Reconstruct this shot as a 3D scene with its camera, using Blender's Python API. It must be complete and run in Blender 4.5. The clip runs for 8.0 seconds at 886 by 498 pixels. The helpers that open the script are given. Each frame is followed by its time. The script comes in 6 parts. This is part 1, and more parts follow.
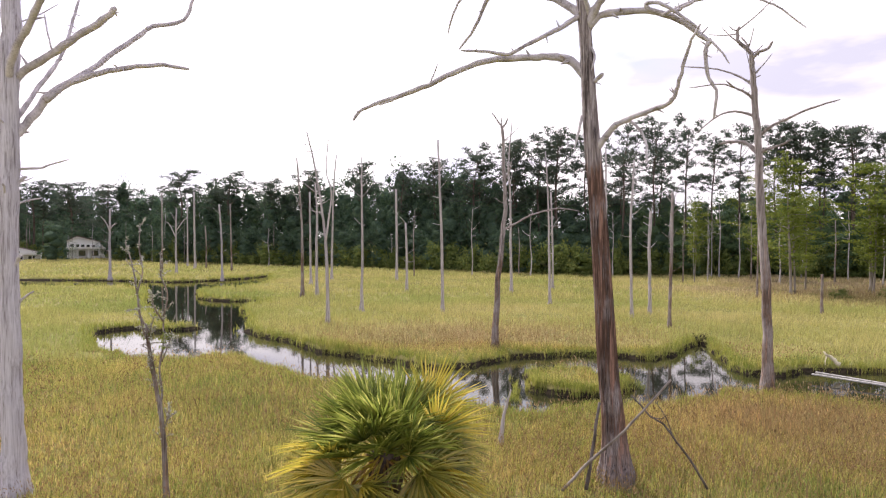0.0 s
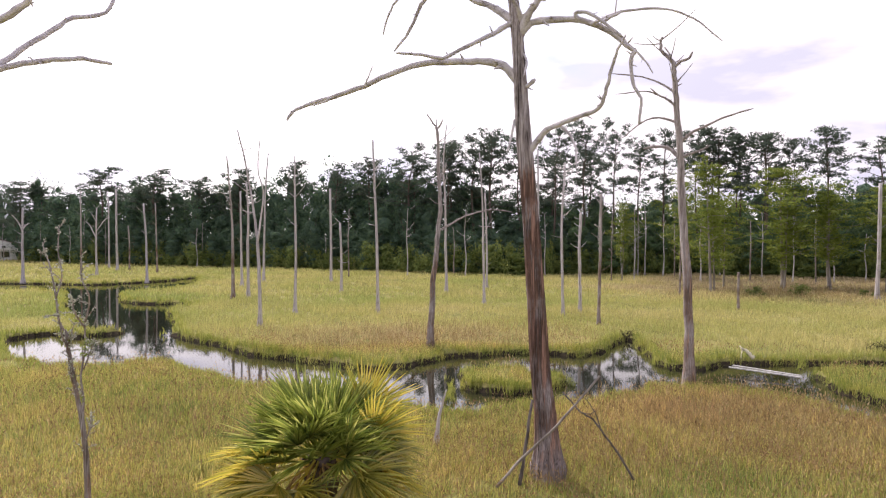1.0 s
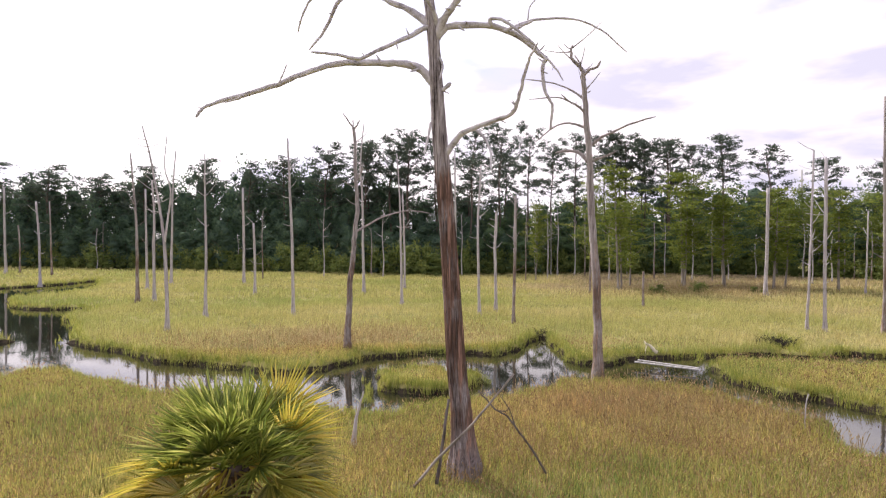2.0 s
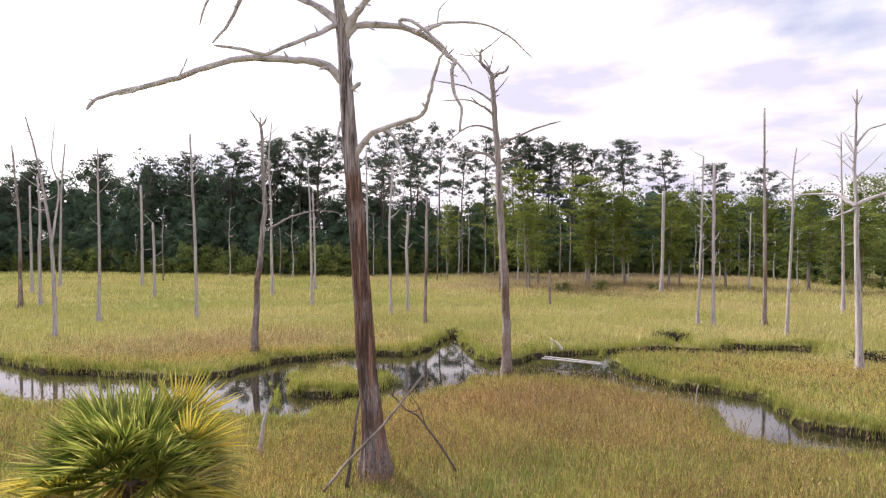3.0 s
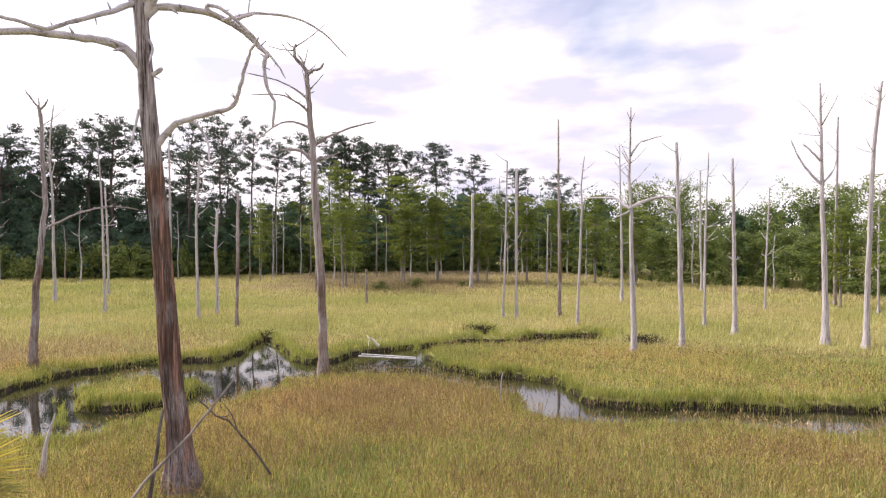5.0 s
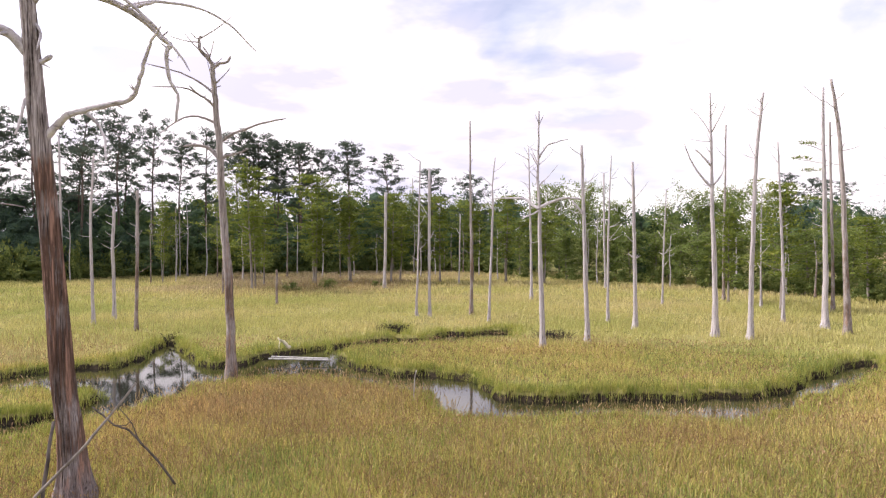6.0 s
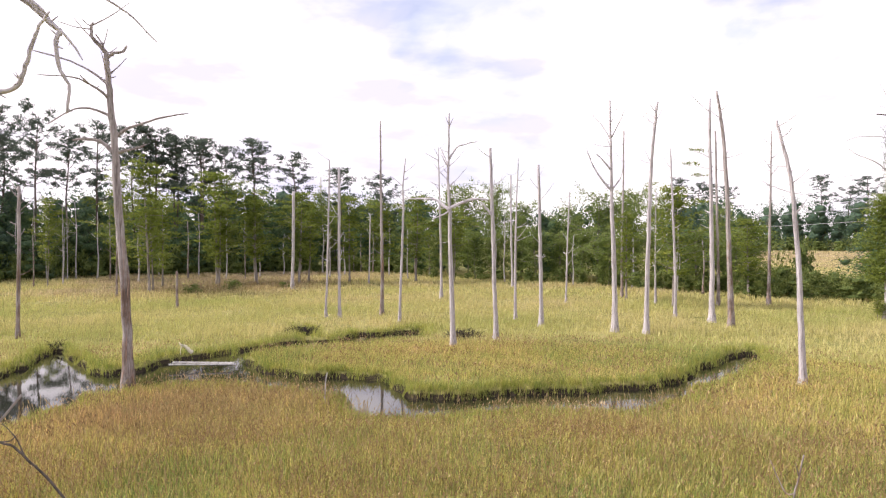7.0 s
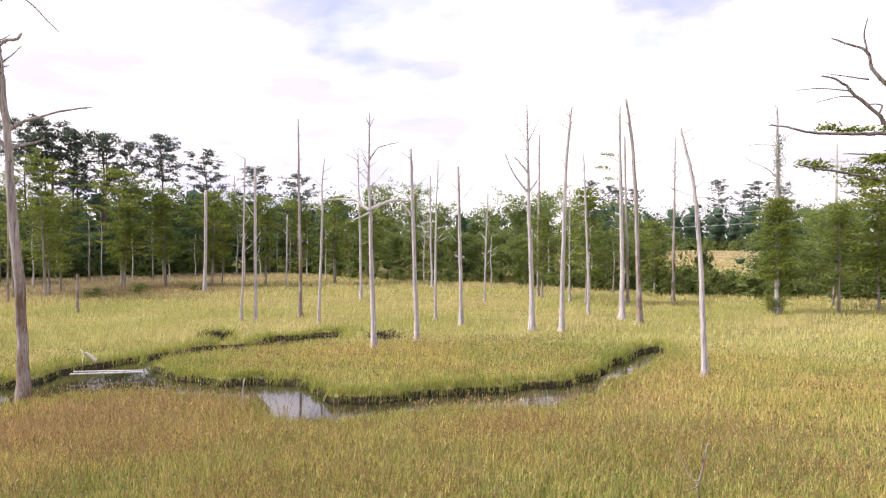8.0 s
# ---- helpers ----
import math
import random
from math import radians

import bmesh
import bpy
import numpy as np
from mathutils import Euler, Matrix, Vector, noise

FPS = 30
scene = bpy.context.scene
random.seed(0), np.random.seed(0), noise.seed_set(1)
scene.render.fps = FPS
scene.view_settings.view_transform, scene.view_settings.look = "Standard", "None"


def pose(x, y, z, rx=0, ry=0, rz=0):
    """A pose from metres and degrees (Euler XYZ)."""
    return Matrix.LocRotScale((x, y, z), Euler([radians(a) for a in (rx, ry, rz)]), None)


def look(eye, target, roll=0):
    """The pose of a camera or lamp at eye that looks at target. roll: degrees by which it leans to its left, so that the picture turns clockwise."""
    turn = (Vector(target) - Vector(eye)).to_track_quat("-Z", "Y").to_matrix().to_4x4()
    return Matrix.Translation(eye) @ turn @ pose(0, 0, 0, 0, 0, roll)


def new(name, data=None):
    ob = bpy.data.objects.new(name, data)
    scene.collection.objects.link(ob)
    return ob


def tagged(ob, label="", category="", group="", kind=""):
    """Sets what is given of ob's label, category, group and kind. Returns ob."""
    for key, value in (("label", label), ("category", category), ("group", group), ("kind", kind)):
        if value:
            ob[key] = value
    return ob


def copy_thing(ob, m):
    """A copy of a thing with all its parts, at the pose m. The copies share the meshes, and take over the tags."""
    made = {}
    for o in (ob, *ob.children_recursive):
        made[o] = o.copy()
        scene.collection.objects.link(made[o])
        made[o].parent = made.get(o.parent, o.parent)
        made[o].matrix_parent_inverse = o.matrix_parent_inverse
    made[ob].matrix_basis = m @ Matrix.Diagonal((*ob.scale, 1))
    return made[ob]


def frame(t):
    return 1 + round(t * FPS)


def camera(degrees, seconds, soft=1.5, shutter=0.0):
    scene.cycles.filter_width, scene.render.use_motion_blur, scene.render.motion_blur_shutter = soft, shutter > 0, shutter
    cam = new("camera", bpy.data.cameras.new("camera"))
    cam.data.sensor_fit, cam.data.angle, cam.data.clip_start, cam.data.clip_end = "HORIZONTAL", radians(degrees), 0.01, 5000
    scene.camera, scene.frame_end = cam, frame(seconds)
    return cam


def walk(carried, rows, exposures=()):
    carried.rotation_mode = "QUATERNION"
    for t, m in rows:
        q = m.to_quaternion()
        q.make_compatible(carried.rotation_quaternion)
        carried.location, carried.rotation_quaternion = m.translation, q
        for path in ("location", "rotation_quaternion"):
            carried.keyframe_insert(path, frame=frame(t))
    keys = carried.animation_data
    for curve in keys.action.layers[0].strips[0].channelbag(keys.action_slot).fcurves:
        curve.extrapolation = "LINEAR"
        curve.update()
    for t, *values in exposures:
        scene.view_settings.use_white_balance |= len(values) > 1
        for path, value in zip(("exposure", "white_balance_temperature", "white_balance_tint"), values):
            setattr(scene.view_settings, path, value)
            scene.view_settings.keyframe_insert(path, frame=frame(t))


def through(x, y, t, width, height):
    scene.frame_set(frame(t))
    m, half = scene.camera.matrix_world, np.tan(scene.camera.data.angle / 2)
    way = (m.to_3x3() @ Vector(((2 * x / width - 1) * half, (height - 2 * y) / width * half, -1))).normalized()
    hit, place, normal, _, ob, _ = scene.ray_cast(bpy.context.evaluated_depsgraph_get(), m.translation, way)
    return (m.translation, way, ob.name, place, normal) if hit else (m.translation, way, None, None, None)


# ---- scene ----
cam = camera(69.9, 8.0, soft=1.25)
EYE = 4.4
ROWS = [
    (0.0, 0.0, 0.0, 0.0, 0.0, -1.06, 0.01),
    (0.5, -0.01, -0.03, 0.01, -2.24, -1.07, 0.04),
    (1.0, -0.01, -0.07, 0.03, -5.86, -1.07, 0.05),
    (1.5, -0.01, -0.10, 0.04, -9.64, -1.05, 0.05),
    (3.0, 0.03, -0.13, 0.06, -21.20, -1.04, 0.0),
    (3.5, 0.03, -0.15, 0.05, -25.82, -1.05, 0.0),
    (4.0, 0.01, -0.17, 0.04, -30.08, -1.03, 0.0),
    (4.5, 0.0, -0.20, 0.03, -33.90, -1.04, -0.01),
    (6.0, -0.03, -0.27, 0.01, -45.47, -1.09, 0.02),
    (6.5, -0.06, -0.27, 0.01, -49.64, -1.10, -0.01),
    (7.0, -0.10, -0.25, 0.02, -53.64, -1.09, -0.05),
    (7.5, -0.13, -0.23, 0.03, -57.28, -1.09, -0.06),
    (8.0, -0.17, -0.20, 0.05, -60.97, -1.05, -0.06),
]
walk(cam, [(t, pose(x, y, EYE + z, 90 + pitch, roll, yaw)) for t, x, y, z, yaw, pitch, roll in ROWS],
     exposures=[(0.0, 0.17, 6500, 17), (3.5, 0.17, 6500, 17), (6.0, 0.29, 6500, 17), (8.0, 0.40, 6500, 17)])

# ---- sky and sun ----
SUN_AZ, SUN_EL = -32.0, 44.0  # degrees east of the first view, and above the horizon
sky = bpy.data.worlds.new("sky")
scene.world = sky
sky.use_nodes = True
wt = sky.node_tree
wt.nodes.clear()


def wnode(kind, **values):
    n = wt.nodes.new(kind)
    for k, v in values.items():
        n.inputs[k].default_value = v
    return n


w_out = wt.nodes.new("ShaderNodeOutputWorld")
w_sky = wt.nodes.new("ShaderNodeTexSky")
w_sky.sky_type = "NISHITA"
w_sky.sun_disc = False
w_sky.sun_elevation, w_sky.sun_rotation = radians(SUN_EL), radians(SUN_AZ)
w_sky.air_density, w_sky.dust_density = 1.0, 1.5
w_blue = wnode("ShaderNodeBackground", Strength=0.15)
w_cloud = wnode("ShaderNodeBackground", Strength=0.86)
w_coord = wt.nodes.new("ShaderNodeTexCoord")
w_map = wnode("ShaderNodeMapping", Scale=(1.5, 1.5, 2.6), Location=(0.35, 0.1, 0.2))
w_noise = wnode("ShaderNodeTexNoise", Scale=1.7, Detail=7.0, Roughness=0.52, Distortion=0.3)
w_ramp = wt.nodes.new("ShaderNodeValToRGB")
w_ramp.color_ramp.elements[0].position, w_ramp.color_ramp.elements[1].position = 0.37, 0.50
w_ramp.color_ramp.elements[0].color = (0.48, 0.48, 0.48, 1)  # a thin veil of cloud even over the blue
w_map2 = wnode("ShaderNodeMapping", Scale=(2.2, 2.2, 7.5), Location=(1.7, 0.4, 0.9))
w_noise2 = wnode("ShaderNodeTexNoise", Scale=2.0, Detail=5.0, Roughness=0.5)
w_ramp2 = wt.nodes.new("ShaderNodeValToRGB")
w_ramp2.color_ramp.elements[0].position, w_ramp2.color_ramp.elements[1].position = 0.48, 0.63
w_ramp2.color_ramp.elements[0].color, w_ramp2.color_ramp.elements[1].color = (1.0, 0.955, 0.975, 1), (0.66, 0.65, 0.77, 1)
w_mix = wt.nodes.new("ShaderNodeMixShader")
w_dot = wt.nodes.new("ShaderNodeVectorMath")  # thin cloud is brighter round the sun
w_dot.operation, w_dot.inputs[1].default_value = "DOT_PRODUCT", [math.sin(radians(SUN_AZ)) * math.cos(radians(SUN_EL)), math.cos(radians(SUN_AZ)) * math.cos(radians(SUN_EL)), math.sin(radians(SUN_EL))]
w_glow = wt.nodes.new("ShaderNodeMapRange")
w_glow.inputs["From Min"].default_value, w_glow.inputs["From Max"].default_value = 0.50, 1.0
w_glow.inputs["To Min"].default_value, w_glow.inputs["To Max"].default_value = 1.12, 1.85
wt.links.new(w_coord.outputs["Generated"], w_dot.inputs[0])
wt.links.new(w_dot.outputs["Value"], w_glow.inputs[0])
wt.links.new(w_glow.outputs[0], w_cloud.inputs["Strength"])
w_sep = wt.nodes.new("ShaderNodeSeparateXYZ")
w_low = wt.nodes.new("ShaderNodeMath")  # more cloud towards the horizon
w_low.operation, w_low.inputs[1].default_value, w_low.inputs[2].default_value = "MULTIPLY_ADD", -0.50, 0.15
w_sum = wt.nodes.new("ShaderNodeMath")
w_sum.operation = "ADD"
for a, b in ((w_coord.outputs["Generated"], w_map.inputs[0]), (w_map.outputs[0], w_noise.inputs["Vector"]), (w_coord.outputs["Generated"], w_sep.inputs[0]), (w_sep.outputs["Z"], w_low.inputs[0]),
             (w_low.outputs[0], w_sum.inputs[0]), (w_noise.outputs["Fac"], w_sum.inputs[1]), (w_sum.outputs[0], w_ramp.inputs[0]),
             (w_coord.outputs["Generated"], w_map2.inputs[0]), (w_map2.outputs[0], w_noise2.inputs["Vector"]), (w_noise2.outputs["Fac"], w_ramp2.inputs[0]),
             (w_ramp2.outputs[0], w_cloud.inputs[0]), (w_sky.outputs[0], w_blue.inputs[0]), (w_ramp.outputs[0], w_mix.inputs[0]),
             (w_blue.outputs[0], w_mix.inputs[1]), (w_cloud.outputs[0], w_mix.inputs[2]), (w_mix.outputs[0], w_out.inputs[0])):
    wt.links.new(a, b)

sun_way = Vector((math.sin(radians(SUN_AZ)) * math.cos(radians(SUN_EL)), math.cos(radians(SUN_AZ)) * math.cos(radians(SUN_EL)), math.sin(radians(SUN_EL))))
sun = new("sun", bpy.data.lights.new("sun", "SUN"))
sun.data.energy, sun.data.angle, sun.data.color = 4.0, radians(1.2), (1.0, 0.94, 0.84)
sun.matrix_world = look(sun_way * 200, (0, 0, 0))


# ---- materials ----
class Nodes:
    """A small builder of one material's node tree."""

    def __init__(self, name):
        self.mat = bpy.data.materials.new(name)
        self.mat.use_nodes = True
        self.tree = self.mat.node_tree
        self.tree.nodes.clear()
        self.out = self.tree.nodes.new("ShaderNodeOutputMaterial")
        self.coord = None

    def node(self, kind, **inputs):
        n = self.tree.nodes.new(kind)
        for k, v in inputs.items():
            k = k.replace("_", " ")
            if hasattr(v, "is_output"):
                self.tree.links.new(v, n.inputs[k])
            else:
                n.inputs[k].default_value = v
        return n

    def link(self, a, b):
        self.tree.links.new(a, b)

    def object_coords(self):
        if not self.coord:
            self.coord = self.tree.nodes.new("ShaderNodeTexCoord").outputs["Object"]
        return self.coord

    def position(self):
        return self.tree.nodes.new("ShaderNodeNewGeometry").outputs["Position"]

    def noise(self, vector, scale, stretch=(1, 1, 1), detail=4.0, rough=0.55):
        m = self.node("ShaderNodeMapping", Scale=stretch)
        self.link(vector, m.inputs[0])
        n = self.node("ShaderNodeTexNoise", Scale=scale, Detail=detail, Roughness=rough)
        self.link(m.outputs[0], n.inputs["Vector"])
        return n.outputs["Fac"]

    def ramp(self, fac, stops):
        r = self.tree.nodes.new("ShaderNodeValToRGB")
        e = r.color_ramp.elements
        while len(e) < len(stops):
            e.new(0.5)
        for el, (pos, col) in zip(e, stops):
            el.position, el.color = pos, (*col, 1) if len(col) == 3 else col
        self.link(fac, r.inputs[0])
        return r.outputs[0]

    def mix(self, fac, a, b, mode="MIX"):
        n = self.tree.nodes.new("ShaderNodeMix")
        n.data_type, n.blend_type = "RGBA", mode
        for socket, v in ((n.inputs[0], fac), (n.inputs[6], a), (n.inputs[7], b)):
            if hasattr(v, "is_output"):
                self.link(v, socket)
            else:
                socket.default_value = v if isinstance(v, float) else (*v, 1)
        return n.outputs[2]

    def math(self, op, a, b):
        n = self.tree.nodes.new("ShaderNodeMath")
        n.operation = op
        for socket, v in zip(n.inputs, (a, b)):
            if hasattr(v, "is_output"):
                self.link(v, socket)
            else:
                socket.default_value = v
        return n.outputs[0]

    def surface(self, color, rough=0.8, bump=None, strength=0.4, distance=0.02, spec=0.3, metal=0.0):
        p = self.node("ShaderNodeBsdfPrincipled", Metallic=metal)
        p.inputs["Specular IOR Level"].default_value = spec
        for key, v in (("Base Color", color), ("Roughness", rough)):
            if hasattr(v, "is_output"):
                self.link(v, p.inputs[key])
            else:
                p.inputs[key].default_value = v if isinstance(v, float) else (*v, 1)
        if bump is not None:
            b = self.node("ShaderNodeBump", Strength=strength, Distance=distance)
            self.link(bump, b.inputs["Height"])
            self.link(b.outputs[0], p.inputs["Normal"])
        self.link(p.outputs[0], self.out.inputs[0])
        return self.mat

    def leaf(self, color, through=0.4, rough=0.6, gloss=0.06):
        """A thin leaf: diffuse, light shining through, and a little gloss."""
        d = self.node("ShaderNodeBsdfDiffuse")
        t = self.node("ShaderNodeBsdfTranslucent")
        g = self.node("ShaderNodeBsdfGlossy", Roughness=rough)
        for n in (d, t):
            self.link(color, n.inputs["Color"])
        m1 = self.node("ShaderNodeMixShader", Fac=through)
        m2 = self.node("ShaderNodeMixShader", Fac=gloss)
        self.link(d.outputs[0], m1.inputs[1])
        self.link(t.outputs[0], m1.inputs[2])
        self.link(m1.outputs[0], m2.inputs[1])
        self.link(g.outputs[0], m2.inputs[2])
        self.link(m2.outputs[0], self.out.inputs[0])
        return self.mat


def island(n):
    return n.tree.nodes.new("ShaderNodeNewGeometry").outputs["Random Per Island"]


def dead_wood(name, pale, mid, dark, bark, low, high, foot=None, coarse=0.7, cover=0.52):
    """Weathered wood: long grey streaks, and bark that is left on up to some height."""
    n = Nodes(name)
    v = n.object_coords()
    streak = n.noise(v, 15.0, (1, 1, 0.045), 6.0, coarse)
    fine = n.noise(v, 55.0, (1, 1, 0.04), 3.0, 0.6)
    blotch = n.noise(v, 1.7, (1, 1, 0.5), 4.0, 0.6)
    grey = n.ramp(n.mix(0.45, streak, fine), [(0.38, dark), (0.48, mid), (0.60, pale)])
    brown = n.ramp(n.mix(0.30, streak, fine), [(0.36, tuple(c * 0.15 for c in bark)), (0.46, bark), (0.54, tuple(c * 1.6 for c in bark)), (0.62, tuple(c * 3.8 for c in bark))])
    sep = n.node("ShaderNodeSeparateXYZ")
    n.link(v, sep.inputs[0])
    rise = n.node("ShaderNodeMapRange")
    for k, val in (("From Min", low), ("From Max", high), ("To Min", cover), ("To Max", -0.25)):
        rise.inputs[k].default_value = val
    n.link(sep.outputs["Z"], rise.inputs[0])
    left = n.math("ADD", rise.outputs[0], n.math("MULTIPLY", n.math("SUBTRACT", n.mix(0.5, blotch, streak), 0.5), 2.4))
    fac = n.ramp(left, [(0.40, (0, 0, 0)), (0.60, (1, 1, 1))])
    if foot:  # worn bare again at the foot
        worn = n.node("ShaderNodeMapRange")
        for k, val in (("From Min", foot[0]), ("From Max", foot[1]), ("To Min", 0.12), ("To Max", 1.0)):
            worn.inputs[k].default_value = val
        n.link(n.math("ADD", sep.outputs["Z"], n.math("MULTIPLY", n.math("SUBTRACT", streak, 0.5), 3.0)), worn.inputs[0])
        fac = n.math("MULTIPLY", fac, worn.outputs[0])
    return n.surface(n.mix(fac, grey, brown), 0.85, n.mix(0.5, streak, fine), 0.7, 0.03, 0.2)


def limb_wood(name, pale, mid, dark):
    """Bare grey limbs, finely cracked."""
    n = Nodes(name)
    v = n.object_coords()
    fine = n.noise(v, 38.0, (1, 1, 1), 5.0, 0.65)
    soft = n.noise(v, 5.0, (1, 1, 1), 4.0)
    return n.surface(n.ramp(n.mix(0.45, fine, soft), [(0.36, dark), (0.48, mid), (0.62, pale)]), 0.85, fine, 0.5, 0.015, 0.2)


def leaf_material(name, dark, mid, light, odd, through=0.35, gloss=0.05):
    n = Nodes(name)
    tone = n.noise(n.object_coords(), 0.6, (1, 1, 1), 3.0)
    col = n.ramp(n.mix(0.5, island(n), tone), [(0.22, dark), (0.5, mid), (0.74, light), (0.96, odd)])
    info = n.tree.nodes.new("ShaderNodeObjectInfo")
    col = n.mix(n.math("MULTIPLY", info.outputs["Random"], 0.45), col, mid)
    return n.leaf(col, through, 0.55, gloss)


def grass_material(name, far=False):
    """Cordgrass, from fresh green through gold to rusty brown with the ripeness of each plant."""
    n = Nodes(name)
    p = n.position()
    ripe = n.node("ShaderNodeAttribute")
    ripe.attribute_name = "ripe"
    patch = n.noise(p, 0.5, (1, 1, 0), 4.0, 0.6)
    small = n.noise(p, 3.1, (1, 1, 0), 3.0, 0.6)
    own = island(n)
    spots = n.math("ADD", n.math("MULTIPLY", n.math("SUBTRACT", patch, 0.5), 0.9), n.math("MULTIPLY", n.math("SUBTRACT", small, 0.5), 0.5))
    age = n.math("ADD", n.math("ADD", ripe.outputs["Fac"], n.math("MULTIPLY", spots, 0.5 if far else 0.8)), n.math("MULTIPLY", n.math("SUBTRACT", own, 0.5), 0.22 if far else 0.50))
    base = n.ramp(age, [(0.02, (0.255, 0.350, 0.100)), (0.28, (0.530, 0.520, 0.150)), (0.50, (0.720, 0.600, 0.220)), (0.72, (0.690, 0.485, 0.230)), (0.98, (0.460, 0.285, 0.175))])
    if far:
        base = n.ramp(age, [(0.02, (0.370, 0.430, 0.130)), (0.30, (0.540, 0.515, 0.185)), (0.52, (0.650, 0.570, 0.260)), (0.75, (0.610, 0.490, 0.295)), (0.98, (0.360, 0.285, 0.190))])
    shade = n.ramp(n.math("FRACT", n.math("MULTIPLY", own, 17.3), 0.0), [(0.0, (0.26, 0.26, 0.24)), (0.40, (0.80, 0.80, 0.76)), (0.84, (1.0, 1.0, 0.96)), (1.0, (1.42, 1.38, 1.58))])
    return n.leaf(n.mix(0.55 if far else 1.0, base, shade, "MULTIPLY"), 0.34, 0.5, 0.03)


def bank_grass_material():
    n = Nodes("bank_grass")
    small = n.noise(n.position(), 1.8, (1, 1, 0), 3.0, 0.6)
    base = n.ramp(small, [(0.36, (0.22, 0.27, 0.05)), (0.50, (0.40, 0.41, 0.085)), (0.64, (0.56, 0.48, 0.13))])
    each = n.ramp(island(n), [(0.0, (0.07, 0.11, 0.02)), (0.6, (0.32, 0.38, 0.07)), (1.0, (0.66, 0.58, 0.22))])
    return n.leaf(n.mix(0.5, base, each), 0.42, 0.5, 0.03)


def ground_material():
    n = Nodes("marsh_soil")
    p = n.position()
    patch = n.noise(p, 0.3, (1, 1, 1), 5.0)
    fine = n.noise(p, 7.0, (1, 1, 1), 5.0, 0.7)
    turf = n.ramp(n.mix(0.5, patch, fine), [(0.35, (0.13, 0.135, 0.045)), (0.5, (0.23, 0.22, 0.075)), (0.66, (0.32, 0.275, 0.12))])
    mud = n.ramp(fine, [(0.35, (0.018, 0.014, 0.010)), (0.65, (0.055, 0.043, 0.030))])
    sep = n.node("ShaderNodeSeparateXYZ")
    n.link(p, sep.inputs[0])
    fac = n.ramp(n.math("ADD", n.math("ADD", sep.outputs["Z"], 0.58), n.math("MULTIPLY", n.math("SUBTRACT", fine, 0.5), 0.1)), [(0.475, (0, 0, 0)), (0.515, (1, 1, 1))])
    return n.surface(n.mix(fac, mud, turf), 0.95, fine, 0.6, 0.05, 0.05)


def water_material():
    n = Nodes("creek_water")
    v = n.object_coords()
    ripple = n.noise(v, 2.2, (1, 1, 1), 4.0, 0.6)
    murk = n.noise(v, 0.4, (1, 1, 1), 3.0)
    return n.surface(n.ramp(murk, [(0.3, (0.010, 0.011, 0.008)), (0.7, (0.026, 0.024, 0.014))]), 0.03, ripple, 0.05, 0.02, 1.0)


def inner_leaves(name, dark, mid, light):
    """The leafy mass inside a crown: close small leaves, shade between them painted darker."""
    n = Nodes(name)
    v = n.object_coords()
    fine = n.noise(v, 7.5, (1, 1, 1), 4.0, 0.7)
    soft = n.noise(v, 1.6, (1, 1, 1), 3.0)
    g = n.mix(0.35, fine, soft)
    # lowest stop is the shaded gap between leaves, painted into the colour
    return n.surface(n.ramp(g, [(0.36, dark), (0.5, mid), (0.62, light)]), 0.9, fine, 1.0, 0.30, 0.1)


def plain_wood(name, dark, light, scale=12.0):
    n = Nodes(name)
    g = n.noise(n.object_coords(), scale, (1, 1, 0.1), 5.0)
    return n.surface(n.ramp(g, [(0.3, dark), (0.7, light)]), 0.8, g, 0.5, 0.01, 0.25)


SILVER = dead_wood("silver_wood", (0.57, 0.53, 0.535), (0.41, 0.375, 0.385), (0.16, 0.14, 0.145), (0.22, 0.16, 0.14), -0.8, 1.0)
REDBARK = dead_wood("bark_and_silver_wood", (0.56, 0.51, 0.525), (0.27, 0.23, 0.23), (0.030, 0.022, 0.022), (0.098, 0.059, 0.047), 5.2, 7.0, (-0.2, 1.2), 0.58, 0.62)
# lavender-grey wood, paler than SILVER: the bright sky's veil painted into it
GREYWOOD = dead_wood("lavender_grey_wood", (0.69, 0.66, 0.73), (0.52, 0.49, 0.55), (0.23, 0.20, 0.215), (0.32, 0.26, 0.26), -0.8, 1.0)
BROWNSNAG = dead_wood("brown_snag_wood", (0.46, 0.42, 0.41), (0.30, 0.26, 0.25), (0.10, 0.08, 0.07), (0.11, 0.075, 0.058), 3.2, 6.5)
TWIG = plain_wood("dark_twig", (0.05, 0.04, 0.035), (0.20, 0.17, 0.16))
BARK = plain_wood("living_bark", (0.045, 0.034, 0.028), (0.17, 0.13, 0.11), 5.0)
PALEBARK = plain_wood("pale_bark", (0.13, 0.11, 0.10), (0.36, 0.32, 0.29), 6.0)
# haze over the far wood is painted into these greens as extra blue
OAKLEAF = leaf_material("broad_leaves", (0.068, 0.112, 0.090), (0.094, 0.156, 0.098), (0.126, 0.192, 0.090), (0.18, 0.23, 0.085), 0.50, 0.015)
GREENLEAF = leaf_material("green_leaves", (0.058, 0.100, 0.060), (0.090, 0.146, 0.074), (0.130, 0.186, 0.076), (0.20, 0.24, 0.080), 0.46, 0.015)
# needles made paler and bluer, so distance haze is in their colour
PINELEAF = leaf_material("pine_needles", (0.072, 0.096, 0.086), (0.096, 0.126, 0.098), (0.118, 0.150, 0.098), (0.14, 0.162, 0.088), 0.48, 0.015)
